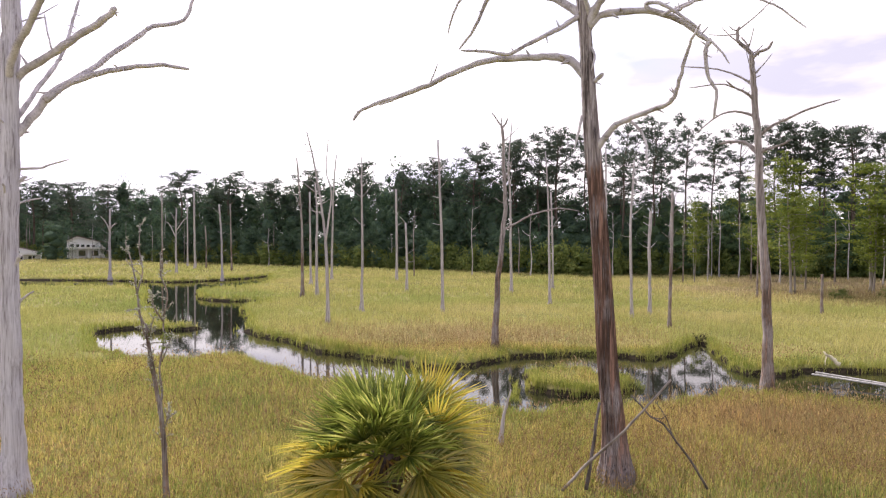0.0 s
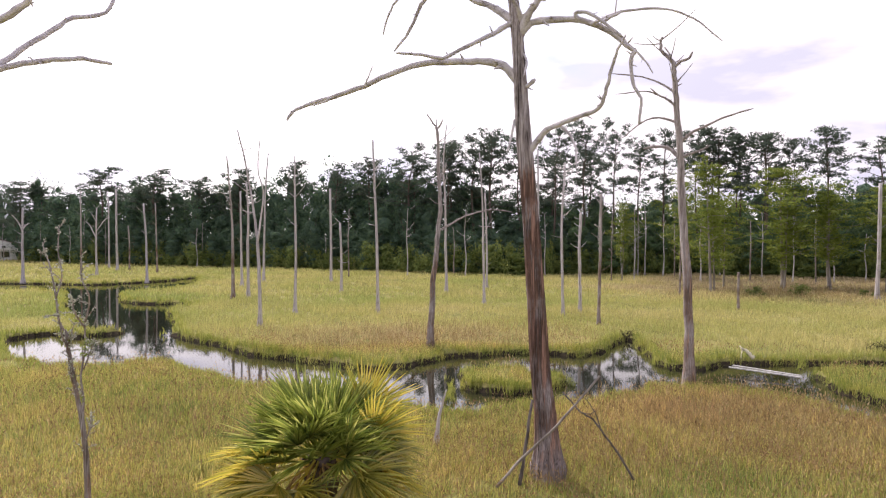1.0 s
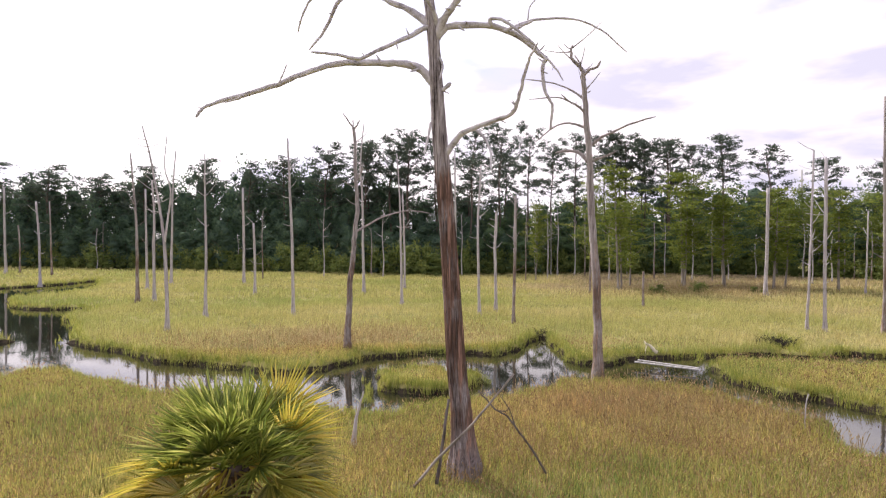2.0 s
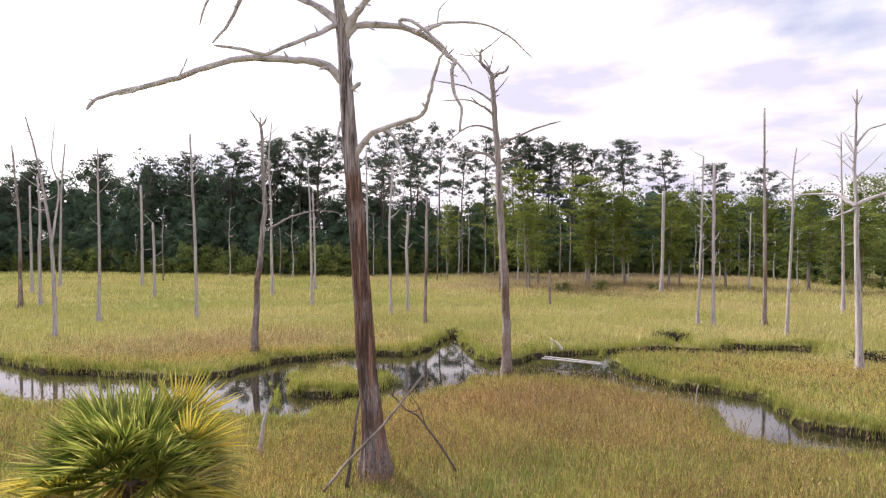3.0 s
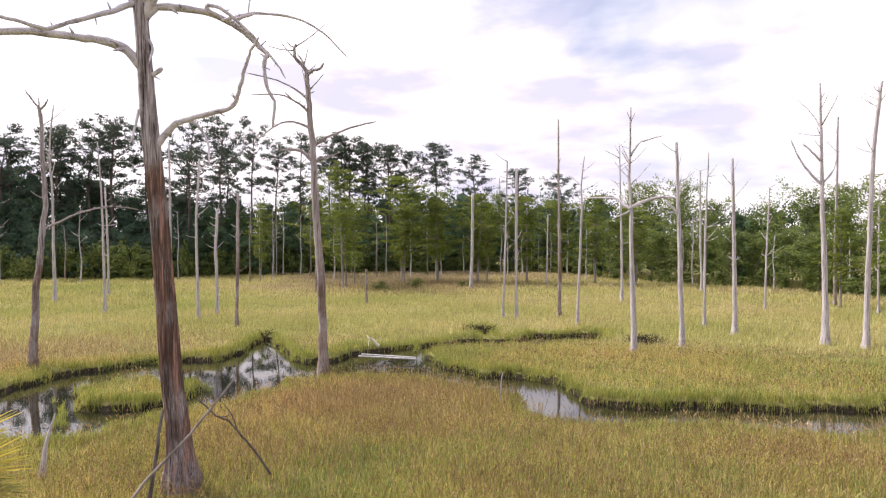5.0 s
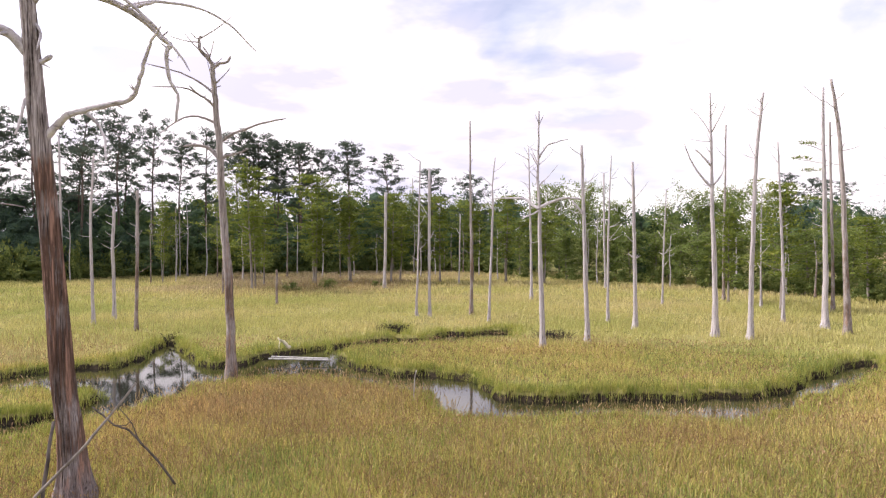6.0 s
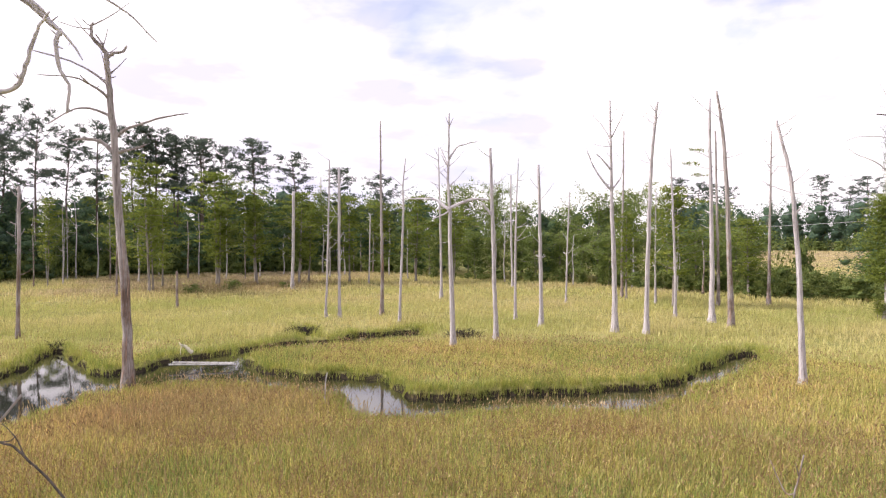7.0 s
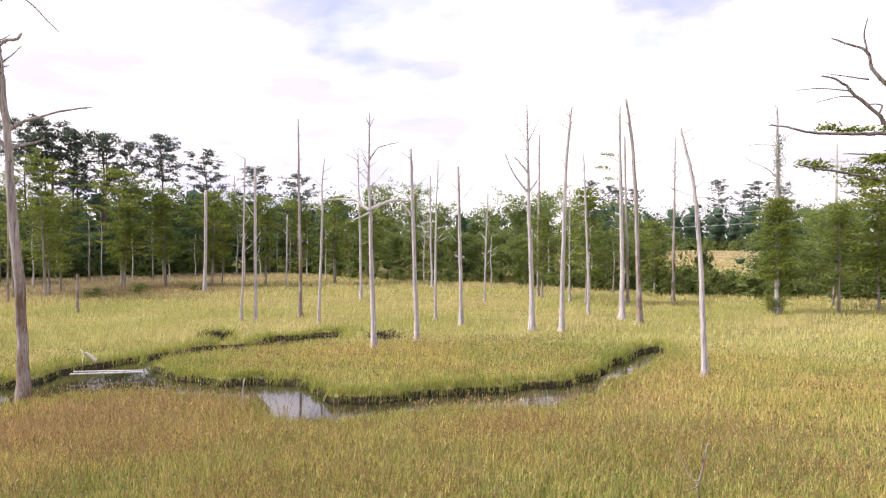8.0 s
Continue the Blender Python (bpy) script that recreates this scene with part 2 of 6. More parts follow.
# lighter leaves of the open trees; sunlight on them is put into the colour
LITLEAF = leaf_material("open_green_leaves", (0.110, 0.160, 0.050), (0.195, 0.255, 0.072), (0.285, 0.335, 0.095), (0.42, 0.40, 0.11), 0.48, 0.02)
CYPLEAF = leaf_material("cypress_needles", (0.10, 0.142, 0.034), (0.185, 0.235, 0.045), (0.29, 0.32, 0.06), (0.45, 0.38, 0.085), 0.48, 0.02)
# blue haze put into the colour here too, as in OAKLEAF
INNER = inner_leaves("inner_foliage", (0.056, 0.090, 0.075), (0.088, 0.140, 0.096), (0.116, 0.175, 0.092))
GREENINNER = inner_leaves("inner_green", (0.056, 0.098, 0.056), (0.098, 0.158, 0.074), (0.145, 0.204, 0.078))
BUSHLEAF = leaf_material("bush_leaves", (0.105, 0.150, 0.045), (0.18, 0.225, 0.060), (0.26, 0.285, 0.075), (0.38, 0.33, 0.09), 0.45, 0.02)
# brighter copy of GREENINNER, a sunlit look painted into the bushes' cores
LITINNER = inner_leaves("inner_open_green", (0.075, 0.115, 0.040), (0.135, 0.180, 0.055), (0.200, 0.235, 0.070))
GRASS = grass_material("marsh_grass")
FARGRASS = grass_material("open_marsh_grass", True)
BANKGRASS = bank_grass_material()
SOIL = ground_material()
WATER = water_material()


def frond_material(name, base, tip, edge):
    n = Nodes(name)
    g = n.noise(n.object_coords(), 5.0, (1, 1, 1), 4.0)
    return n.leaf(n.ramp(n.mix(0.45, g, island(n)), [(0.28, base), (0.55, tip), (0.8, edge)]), 0.55, 0.4, 0.05)


FROND = frond_material("green_frond", (0.135, 0.185, 0.040), (0.31, 0.360, 0.065), (0.66, 0.62, 0.20))
LOWFROND = frond_material("old_green_frond", (0.20, 0.22, 0.050), (0.46, 0.42, 0.085), (0.74, 0.58, 0.18))
GOLD = frond_material("yellow_frond", (0.34, 0.33, 0.05), (0.66, 0.54, 0.09), (0.84, 0.68, 0.20))
DRYFROND = frond_material("dry_frond", (0.24, 0.15, 0.06), (0.50, 0.34, 0.15), (0.70, 0.56, 0.34))


# ---- mesh helpers ----
class Buf:
    """Gathers vertices and faces of one mesh."""

    def __init__(self):
        self.v, self.f = [], []

    def tube(self, pts, radii, sides=8, wobble=0.0, seed=0, cap=True):
        pts = [Vector(p) for p in pts]
        start = len(self.v)
        side = Vector((0.91, 0.37, 0.12))
        for i, (p, r) in enumerate(zip(pts, radii)):
            way = (pts[min(i + 1, len(pts) - 1)] - pts[max(i - 1, 0)]).normalized()
            u = (side - way * side.dot(way)).normalized()
            w = way.cross(u)
            side = u
            for k in range(sides):
                a = 2 * math.pi * k / sides
                rr = r * (1 + wobble * noise.noise((math.cos(a) * 1.6 + seed, math.sin(a) * 1.6, i * 0.35)))
                self.v.append(tuple(p + (u * math.cos(a) + w * math.sin(a)) * rr))
        for i in range(len(pts) - 1):
            for k in range(sides):
                a, b = start + i * sides + k, start + i * sides + (k + 1) % sides
                self.f.append((a, b, b + sides, a + sides))
        if cap:
            self.f.append(tuple(range(start + sides - 1, start - 1, -1)))
            self.f.append(tuple(range(len(self.v) - sides, len(self.v))))
        return self

    def box(self, m, size, taper=1.0):
        s = len(self.v)
        for z in (-0.5, 0.5):
            k = taper if z > 0 else 1.0
            for x, y in ((-0.5, -0.5), (0.5, -0.5), (0.5, 0.5), (-0.5, 0.5)):
                self.v.append(tuple(m @ Vector((x * size[0] * k, y * size[1] * k, z * size[2]))))
        for q in ((3, 2, 1, 0), (4, 5, 6, 7), (0, 1, 5, 4), (1, 2, 6, 5), (2, 3, 7, 6), (3, 0, 4, 7)):
            self.f.append(tuple(s + i for i in q))
        return self

    def core(self, centre, rx, rz, rng):
        """A small rough ball of inner foliage."""
        s = len(self.v)
        rings = ((-1.0, 0.0, 1), (-0.55, 0.83, 6), (0.1, 1.0, 7), (0.7, 0.72, 6), (1.0, 0.0, 1))
        starts = []
        for z, r, n in rings:
            starts.append((len(self.v), n))
            for k in range(n):
                a, j = 2 * math.pi * k / n + z, rng.uniform(0.76, 1.24)
                self.v.append((centre[0] + math.cos(a) * r * rx * j, centre[1] + math.sin(a) * r * rx * j, centre[2] + z * rz * j))
        for (a, n), (b, m) in zip(starts, starts[1:]):
            for k in range(max(n, m)):
                p, q, u, w = a + k % n, a + (k + 1) % n, b + k % m, b + (k + 1) % m
                ring = list(dict.fromkeys((p, q, w, u)))
                if len(ring) > 2:
                    self.f.append(tuple(ring))

    def mesh(self, name, material, smooth=True):
        me = bpy.data.meshes.new(name)
        me.from_pydata(self.v, [], self.f)
        me.materials.append(material)
        if smooth:
            me.polygons.foreach_set("use_smooth", [True] * len(me.polygons))
        me.update()
        return me


def arrays_mesh(name, verts, sizes, corners, material):
    """A mesh from numpy arrays: vertices, the corner count of each face, and the corners."""
    me = bpy.data.meshes.new(name)
    me.vertices.add(len(verts))
    me.vertices.foreach_set("co", np.ascontiguousarray(verts, dtype=np.float32).ravel())
    me.loops.add(len(corners))
    me.loops.foreach_set("vertex_index", np.ascontiguousarray(corners, dtype=np.int32))
    me.polygons.add(len(sizes))
    me.polygons.foreach_set("loop_start", np.concatenate(([0], np.cumsum(sizes)[:-1])).astype(np.int32))
    me.update(calc_edges=True)
    me.materials.append(material)
    return me


def part(name, mesh, parent, label=""):
    ob = new(name, mesh)
    ob.parent = parent
    if label:
        ob["label"] = label
    return ob


def thing(name, at, label, category, group="", kind=""):
    ob = tagged(new(name), label, category, group, kind)
    ob.empty_display_size = 0.2
    ob.location = at
    return ob


def smooth_path(pts, per=3, jitter=0.0, seed=0):
    """A Catmull-Rom line through the points, with a little unevenness."""
    P = [Vector(p) for p in pts]
    P = [P[0] * 2 - P[1]] + P + [P[-1] * 2 - P[-2]]
    rng = random.Random(seed)
    res = []
    for i in range(1, len(P) - 2):
        for k in range(per):
            t = k / per
            a, b, c, d = P[i - 1], P[i], P[i + 1], P[i + 2]
            q = 0.5 * ((2 * b) + (c - a) * t + (2 * a - 5 * b + 4 * c - d) * t * t + (3 * b - a - 3 * c + d) * t ** 3)
            if jitter and res:
                q += Vector((rng.uniform(-1, 1), rng.uniform(-1, 1), rng.uniform(-1, 1))) * jitter
            res.append(q)
    res.append(P[-2])
    return res


def leaves_mesh(name, centres, ways, length, width, material, rng, bend=0.25, faces=None):
    """Many four-cornered leaves, each folded a little along its middle. faces: the ways that the leaves' upper sides look."""
    n = len(centres)
    if faces is not None:
        ways = np.cross(faces + rng.normal(0, 0.38, (n, 3)), rng.normal(size=(n, 3)))
    a = np.asarray(ways, float)
    a /= np.linalg.norm(a, axis=1, keepdims=True) + 1e-9
    r = rng.normal(size=(n, 3))
    b = np.cross(a, r if faces is None else faces + rng.normal(0, 0.3, (n, 3)))
    b /= np.linalg.norm(b, axis=1, keepdims=True) + 1e-9
    c = np.cross(a, b)
    L = (length * rng.uniform(0.6, 1.3, n))[:, None]
    W = (width * rng.uniform(0.6, 1.3, n))[:, None]
    v = np.stack([centres - a * L / 2, centres + b * W / 2 + c * W * bend, centres + a * L / 2, centres - b * W / 2 + c * W * bend], 1).reshape(-1, 3)
    return arrays_mesh(name, v, np.full(n, 4), np.arange(4 * n), material)


# ---- the marsh: ground, creek, grass ----
CREEKS = []
CREEKS.append([(-16.79, 30.35, -13.71, 25.19), (-15.77, 31.85, -11.72, 23.66), (-13.75, 30.52, -10.04, 22.96), (-13.16, 31.08, -9.38, 22.84), (-11.64, 32.25, -8.54, 23.65), (-9.71, 30.70, -7.13, 23.18), (-7.04, 27.72, -5.55, 21.47), (-5.11, 25.51, -4.20, 19.66), (-3.11, 24.18, -2.51, 19.49), (-1.74, 23.20, -1.40, 18.56), (-0.08, 21.91, 0.25, 17.64), (1.35, 22.88, 1.32, 17.19), (2.56, 23.62, 1.92, 16.40)])  # pool and run
CREEKS.append([(-14.12, 32.66, -9.66, 31.07), (-16.44, 36.88, -10.99, 35.35), (-19.49, 41.33, -12.94, 40.35), (-21.90, 46.99, -18.29, 47.42), (-25.01, 53.88, -20.47, 52.23), (-28.72, 62.37, -20.72, 57.48)])  # upper channel
CREEKS.append([(-29.07, 63.13, -22.82, 52.83), (-25.11, 66.37, -20.69, 54.68), (-22.10, 69.97, -17.90, 56.65), (-20.63, 75.06, -17.47, 63.57)])  # upper channel, east
CREEKS.append([(-18.25, 46.56, -15.70, 40.04), (-15.68, 45.73, -13.73, 40.03), (-13.92, 45.32, -12.59, 40.99), (-12.65, 44.54, -12.12, 42.69)])  # east notch
CREEKS.append([(-27.95, 64.71, -23.62, 54.68), (-35.05, 67.27, -29.54, 56.68), (-44.04, 68.18, -37.54, 58.11), (-53.28, 69.12, -44.81, 58.12)])  # upper channel, west
CREEKS.append([(2.24, 23.62, 1.98, 19.09), (3.17, 24.29, 2.85, 21.08), (4.74, 24.52, 4.15, 21.46), (6.05, 24.52, 5.13, 20.79), (7.01, 24.06, 4.87, 16.69), (7.94, 23.62, 5.58, 16.57), (8.42, 23.19, 6.18, 16.99)])  # behind the island
CREEKS.append([(2.42, 22.38, 1.95, 16.00), (3.00, 19.05, 2.65, 16.34), (4.25, 18.57, 3.73, 16.28), (5.82, 20.58, 4.62, 16.34)])  # before the island
CREEKS.append([(10.86, 27.11, 10.10, 24.25), (9.64, 24.29, 9.29, 21.46), (8.84, 22.58, 9.06, 19.48), (8.10, 21.26, 7.17, 17.18), (7.33, 22.38, 5.69, 16.69)])  # inlet and run east
CREEKS.append([(9.73, 22.38, 7.96, 18.12), (10.20, 21.26, 8.56, 17.84), (11.39, 21.00, 9.56, 17.64), (13.01, 21.68, 10.37, 17.25), (14.93, 21.31, 11.54, 16.58), (13.60, 17.70, 11.75, 15.40), (13.85, 15.67, 12.15, 13.84), (14.53, 14.65, 12.38, 12.45), (14.78, 13.97, 11.29, 10.72), (14.89, 13.01, 11.60, 10.17), (13.82, 11.34, 11.87, 9.71), (14.63, 10.18, 12.77, 8.86), (15.87, 9.12, 13.91, 7.98), (16.97, 7.86, 14.88, 6.86), (18.50, 6.72, 15.58, 5.63), (19.40, 5.99, 16.56, 5.08), (20.36, 5.59, 17.87, 4.88), (23.08, 5.50, 20.28, 4.53), (25.96, 5.09, 23.06, 4.32), (27.58, 4.69, 24.59, 3.97)])  # inlet foot
CREEKS.append([(14.13, 20.36, 11.90, 17.61), (15.60, 21.28, 14.34, 19.54), (17.44, 21.20, 15.91, 19.33), (18.30, 20.78, 16.80, 18.90), (19.38, 19.93, 17.97, 18.47), (20.82, 20.42, 19.06, 18.38), (22.37, 19.67, 20.27, 17.80), (24.01, 18.70, 22.11, 17.20)])  # mud run north
CREEKS.append([(21.00, 24.08, 19.75, 22.08), (19.61, 22.29, 18.43, 20.24), (18.30, 20.78, 17.07, 19.05)])  # mud pocket
CREEKS.append([(10.95, 27.2, 11.15, 27.05), (9.0, 24.5, 10.35, 23.8), (7.3, 23.2, 9.9, 22.0), (6.2, 19.5, 9.6, 20.5)])  # the wedge of open water
CREEKS.append([(0.0, 18.5, -0.1, 17.2), (1.0, 18.2, 1.0, 16.5), (1.9, 17.8, 1.9, 15.7), (2.6, 17.5, 2.6, 16.0)])  # bay before the island
ISLANDS = [(4.3, 19.3, 1.75, 1.0)]   # x, y, half lengths


def creek_distance(x, y):
    """Metres from the creek's bank; negative over the water."""
    best = np.full(x.shape, 1e3)
    for strip in CREEKS:
        ring = [(a, b) for a, b, c, d in strip] + [(c, d) for a, b, c, d in reversed(strip)]
        dist = np.full(x.shape, 1e3)
        inside = np.zeros(x.shape, bool)
        for (x0, y0), (x1, y1) in zip(ring, ring[1:] + ring[:1]):
            ex, ey = x1 - x0, y1 - y0
            t = np.clip(((x - x0) * ex + (y - y0) * ey) / (ex * ex + ey * ey + 1e-9), 0, 1)
            dist = np.minimum(dist, np.hypot(x - x0 - t * ex, y - y0 - t * ey))
            if abs(ey) > 1e-9:
                inside ^= ((y0 > y) != (y1 > y)) & (x < x0 + (y - y0) * ex / ey)
        best = np.minimum(best, np.where(inside, -dist, dist))
    for cx, cy, rx, ry in ISLANDS:
        best = np.maximum(best, (1 - np.hypot((x - cx) / rx, (y - cy) / ry)) * min(rx, ry))
    return best + 0.16 * np.sin(x * 2.3 + 1.7 * np.sin(y * 1.1)) * np.cos(y * 1.9 + np.sin(x * 0.8)) + 0.07 * np.sin(x * 6.1 + y * 3.7)


def ground_height(x, y):
    s = np.clip(creek_distance(x, y) / 0.40 + 0.5, 0, 1)
    bumps = 0.05 * np.sin(x * 0.9 + 0.4 * np.sin(y * 0.7)) * np.sin(y * 0.8) + 0.03 * np.sin(x * 2.7 + y * 1.3)
    return -0.52 * (1 - s * s * (3 - 2 * s)) + bumps * s


def spread(fine_from, fine_to, step, reach):
    mid = np.arange(fine_from, fine_to, step)
    out = np.geomspace(step, reach, 26)
    return np.concatenate((fine_from - np.cumsum(out)[::-1] * 0.5, mid, mid[-1] + np.cumsum(out) * 0.5))


gx, gy = spread(-56, 34, 0.34, 900), spread(2, 76, 0.34, 900)
GX, GY = np.meshgrid(gx, gy)
nx, ny = len(gx), len(gy)
GZ = ground_height(GX, GY)
idx = np.arange(nx * ny).reshape(ny, nx)
quads = np.stack([idx[:-1, :-1], idx[:-1, 1:], idx[1:, 1:], idx[1:, :-1]], -1).reshape(-1, 4)
ground = tagged(new("ground", arrays_mesh("ground", np.stack([GX, GY, GZ], -1).reshape(-1, 3), np.full(len(quads), 4), quads.ravel(), SOIL)),
                "flat salt marsh soil cut by muddy creek banks", "ground", kind="structure")
ground.data.polygons.foreach_set("use_smooth", [True] * len(ground.data.polygons))

water = Buf()
water.v = [(-80, 3, -0.22), (40, 3, -0.22), (40, 90, -0.22), (-80, 90, -0.22)]
water.f = [(0, 1, 2, 3)]
tagged(new("water", water.mesh("water", WATER, False)), "still dark tidal creek water mirroring the sky", "water", kind="structure")


def scatter(near, far, per_m2, rng):
    """Places over the seen sector of the marsh between two distances."""
    a0, a1 = radians(-41), radians(99)
    n = int((far * far - near * near) / 2 * (a1 - a0) * per_m2)
    d, a = np.sqrt(rng.uniform(near * near, far * far, n)), rng.uniform(a0, a1, n)
    return np.stack([np.sin(a) * d, np.cos(a) * d], 1)


def shore_at(az):
    return np.interp(az, [r[0] for r in SHORE], [r[1] for r in SHORE])


# stands of fresh and of ripe grass: x, y, half lengths, how much riper
STANDS = [(3.8, 9.6, 3.6, 1.8, -0.36), (10.6, 13.4, 3.6, 3.4, 0.26), (8.2, 15.2, 2.6, 1.6, 0.22), (-6.0, 12.5, 5.0, 4.5, 0.0), (-3.5, 9.0, 3.5, 1.6, -0.22), (-7.0, 19.0, 4.0, 3.0, -0.15),
          (-1.5, 27.0, 6.0, 3.6, 0.26), (5.0, 25.5, 4.0, 2.2, 0.05), (0.0, 44.0, 26.0, 9.0, -0.22), (12.0, 60.0, 14.0, 7.0, -0.20), (-30.0, 85.0, 40.0, 20.0, -0.16), (6.0, 38.0, 12.0, 4.0, 0.10), (38.0, 56.0, 17.0, 13.0, 0.55),
          (17.0, 13.0, 3.5, 5.0, -0.10), (26.0, 14.0, 8.0, 6.0, -0.08), (30.0, 4.0, 14.0, 5.0, -0.06), (14.0, 4.0, 4.0, 3.0, -0.05), (9.0, 5.0, 3.0, 3.0, -0.10), (15.0, -1.0, 5.0, 4.0, -0.02), (45.0, 6.0, 10.0, 9.0, -0.10), (170.0, 18.0, 90.0, 45.0, 0.36), (-14.0, 26.0, 7.0, 7.0, -0.20), (-24.0, 46.0, 9.0, 10.0, -0.22), (20.0, 38.0, 9.0, 8.0, -0.10), (29.0, 50.0, 9.0, 6.0, 0.25), (16.0, 27.0, 6.0, 3.5, -0.12), (52.0, 22.0, 14.0, 9.0, 0.02)]


def ripeness(x, y):
    """0 for fresh green grass, 1 for brown and seeding."""
    r = 0.40 + 0.07 * np.sin(x * 0.41 + 1.2 * np.sin(y * 0.23)) + 0.06 * np.sin(y * 0.63 + x * 0.17 + 2.0) - 0.20 * np.exp(-np.clip(creek_distance(x, y), 0, 9) / 0.8)
    for cx, cy, rx, ry, more in STANDS:
        r += more * np.exp(-((x - cx) / rx) ** 2 - ((y - cy) / ry) ** 2)
    return np.clip(r, 0.0, 1.0)


def grass(near, far, per_m2, blades, width, tall, joints, seed, bank=False):
    rng = np.random.default_rng(seed)
    p = scatter(near, far, per_m2, rng)
    az = np.degrees(np.arctan2(p[:, 0], p[:, 1]))
    p = p[(np.hypot(p[:, 0], p[:, 1]) < shore_at(az) + 14) | ((az > 79) & (az < 89.5))]
    sd = creek_distance(p[:, 0], p[:, 1])
    thick = np.sin(p[:, 0] * 0.55 + 1.3 * np.sin(p[:, 1] * 0.31)) * np.sin(p[:, 1] * 0.47 + np.sin(p[:, 0] * 0.23))
    keep = (sd > 0.30) & (rng.uniform(size=len(p)) < 0.82 + 0.25 * thick)
    if bank:
        keep = (sd > -0.10) & (sd < 0.55) & (rng.uniform(size=len(p)) < 1.15 - sd)
    p, sd, thick = p[keep], sd[keep], thick[keep]
    m = len(p)
    h = tall * (0.82 + 0.16 * thick + 0.18 * np.exp(-sd / 0.7))
    p = np.repeat(p, blades, 0) + rng.normal(0, 0.05 + 0.35 / math.sqrt(per_m2) * 0.5, (m * blades, 2))
    n = len(p)
    h = np.repeat(h, blades) * rng.uniform(0.55, 1.2, n)
    z = ground_height(p[:, 0], p[:, 1]) - 0.03
    ok = z > -0.34
    p, h, z = p[ok], h[ok], z[ok]
    n = len(p)
    a = rng.uniform(0, 2 * math.pi, n)
    lean = np.abs(rng.normal(0.20, 0.30, n)) * h
    lx, ly = np.cos(a) * lean + 0.05 * h, np.sin(a) * lean - 0.03 * h
    f = rng.uniform(0, 2 * math.pi, n)
    w = width * rng.uniform(0.6, 1.3, n) / 2
    sx, sy = np.cos(f) * w, np.sin(f) * w
    base = np.stack([p[:, 0], p[:, 1], z], 1)
    side = np.stack([sx, sy, np.zeros(n)], 1)
    tip = base + np.stack([lx, ly, h], 1)
    if joints:
        mid = base + np.stack([lx * 0.32, ly * 0.32, h * 0.58], 1)
        v = np.stack([base - side, base + side, mid + side * 0.85, mid - side * 0.85, tip], 1).reshape(-1, 3)
        c = (np.arange(n) * 5)[:, None] + np.array([0, 1, 2, 3, 3, 2, 4])[None]
        sizes = np.tile([4, 3], n)
    else:
        v = np.stack([base - side, base + side, tip], 1).reshape(-1, 3)
        c = np.arange(3 * n)[:, None]
        sizes = np.full(n, 3)
    me = arrays_mesh("marsh_grass", v, sizes, c.ravel(), BANKGRASS if bank else GRASS if near < 20 else FARGRASS)
    me.attributes.new("ripe", "FLOAT", "POINT").data.foreach_set("value", np.repeat(ripeness(p[:, 0], p[:, 1]), len(v) // n).astype(np.float32))
    return tagged(new("marsh_grass", me),
                  "lush green cordgrass leaning over the creek bank" if bank else "yellow-green and tan salt marsh cordgrass with brown seed heads", "grass", kind="stuff")


SHORE = [(-33.9, 156, 14.8), (-27.5, 138, 14.2), (-23.3, 120, 12.8), (-16.6, 105, 12.6), (-9.3, 95, 12.1), (-1.7, 85, 11.9), (5.9, 77, 11.2), (13.3, 74, 9.8), (20.4, 76, 9.6), (26.4, 80, 10.0), (29.3, 79, 10.8), (36.8, 80, 11.0), (44.0, 80, 11.2), (50.6, 77, 10.8), (52.5, 69, 10.2), (59.7, 63, 8.9), (65.7, 60, 8.3), (70.5, 57, 8.3), (75.6, 55, 8.0), (79.0, 55, 7.4), (80.6, 55, 4.5), (88.4, 54, 4.5), (91.9, 55, 6.8), (95.9, 55, 7.0)]
PINES = []
PINES.append((-87.1, 135.3, 15.9, 4.3))
PINES.append((-79.0, 134.7, 15.7, 4.9))
PINES.append((-67.7, 128.2, 15.0, 3.9))
PINES.append((-46.6, 112.8, 15.7, 4.1))
PINES.append((-36.9, 109.3, 15.0, 4.1))
PINES.append((-28.9, 107.0, 13.8, 3.5))
PINES.append((-22.7, 104.6, 15.3, 2.9))
PINES.append((-12.6, 96.0, 15.0, 3.0))
PINES.append((-6.2, 93.6, 14.4, 2.5))
PINES.append((-1.3, 92.0, 15.3, 3.3))
PINES.append((3.2, 86.8, 15.4, 3.5))
PINES.append((9.0, 84.1, 16.2, 3.0))
PINES.append((12.4, 84.3, 17.1, 3.4))
PINES.append((14.4, 80.9, 17.8, 2.9))
PINES.append((20.7, 74.9, 17.2, 2.4))
PINES.append((24.7, 75.1, 17.6, 2.5))
PINES.append((27.3, 71.7, 17.3, 2.1))
PINES.append((29.5, 69.5, 14.9, 2.0))
PINES.append((33.7, 72.7, 16.7, 2.3))
PINES.append((37.4, 71.7, 16.2, 2.0))
PINES.append((36.3, 64.8, 15.6, 3.0))
PINES.append((39.2, 65.8, 15.4, 2.0))
PINES.append((40.9, 62.8, 14.9, 3.0))
PINES.append((40.3, 72.7, 16.8, 2.2))
PINES.append((41.1, 68.3, 15.6, 1.8))
PINES.append((42.9, 66.0, 15.3, 1.9))
PINES.append((48.3, 68.6, 15.5, 1.5))
PINES.append((49.1, 64.3, 15.9, 2.9))
PINES.append((51.9, 60.2, 14.2, 2.7))
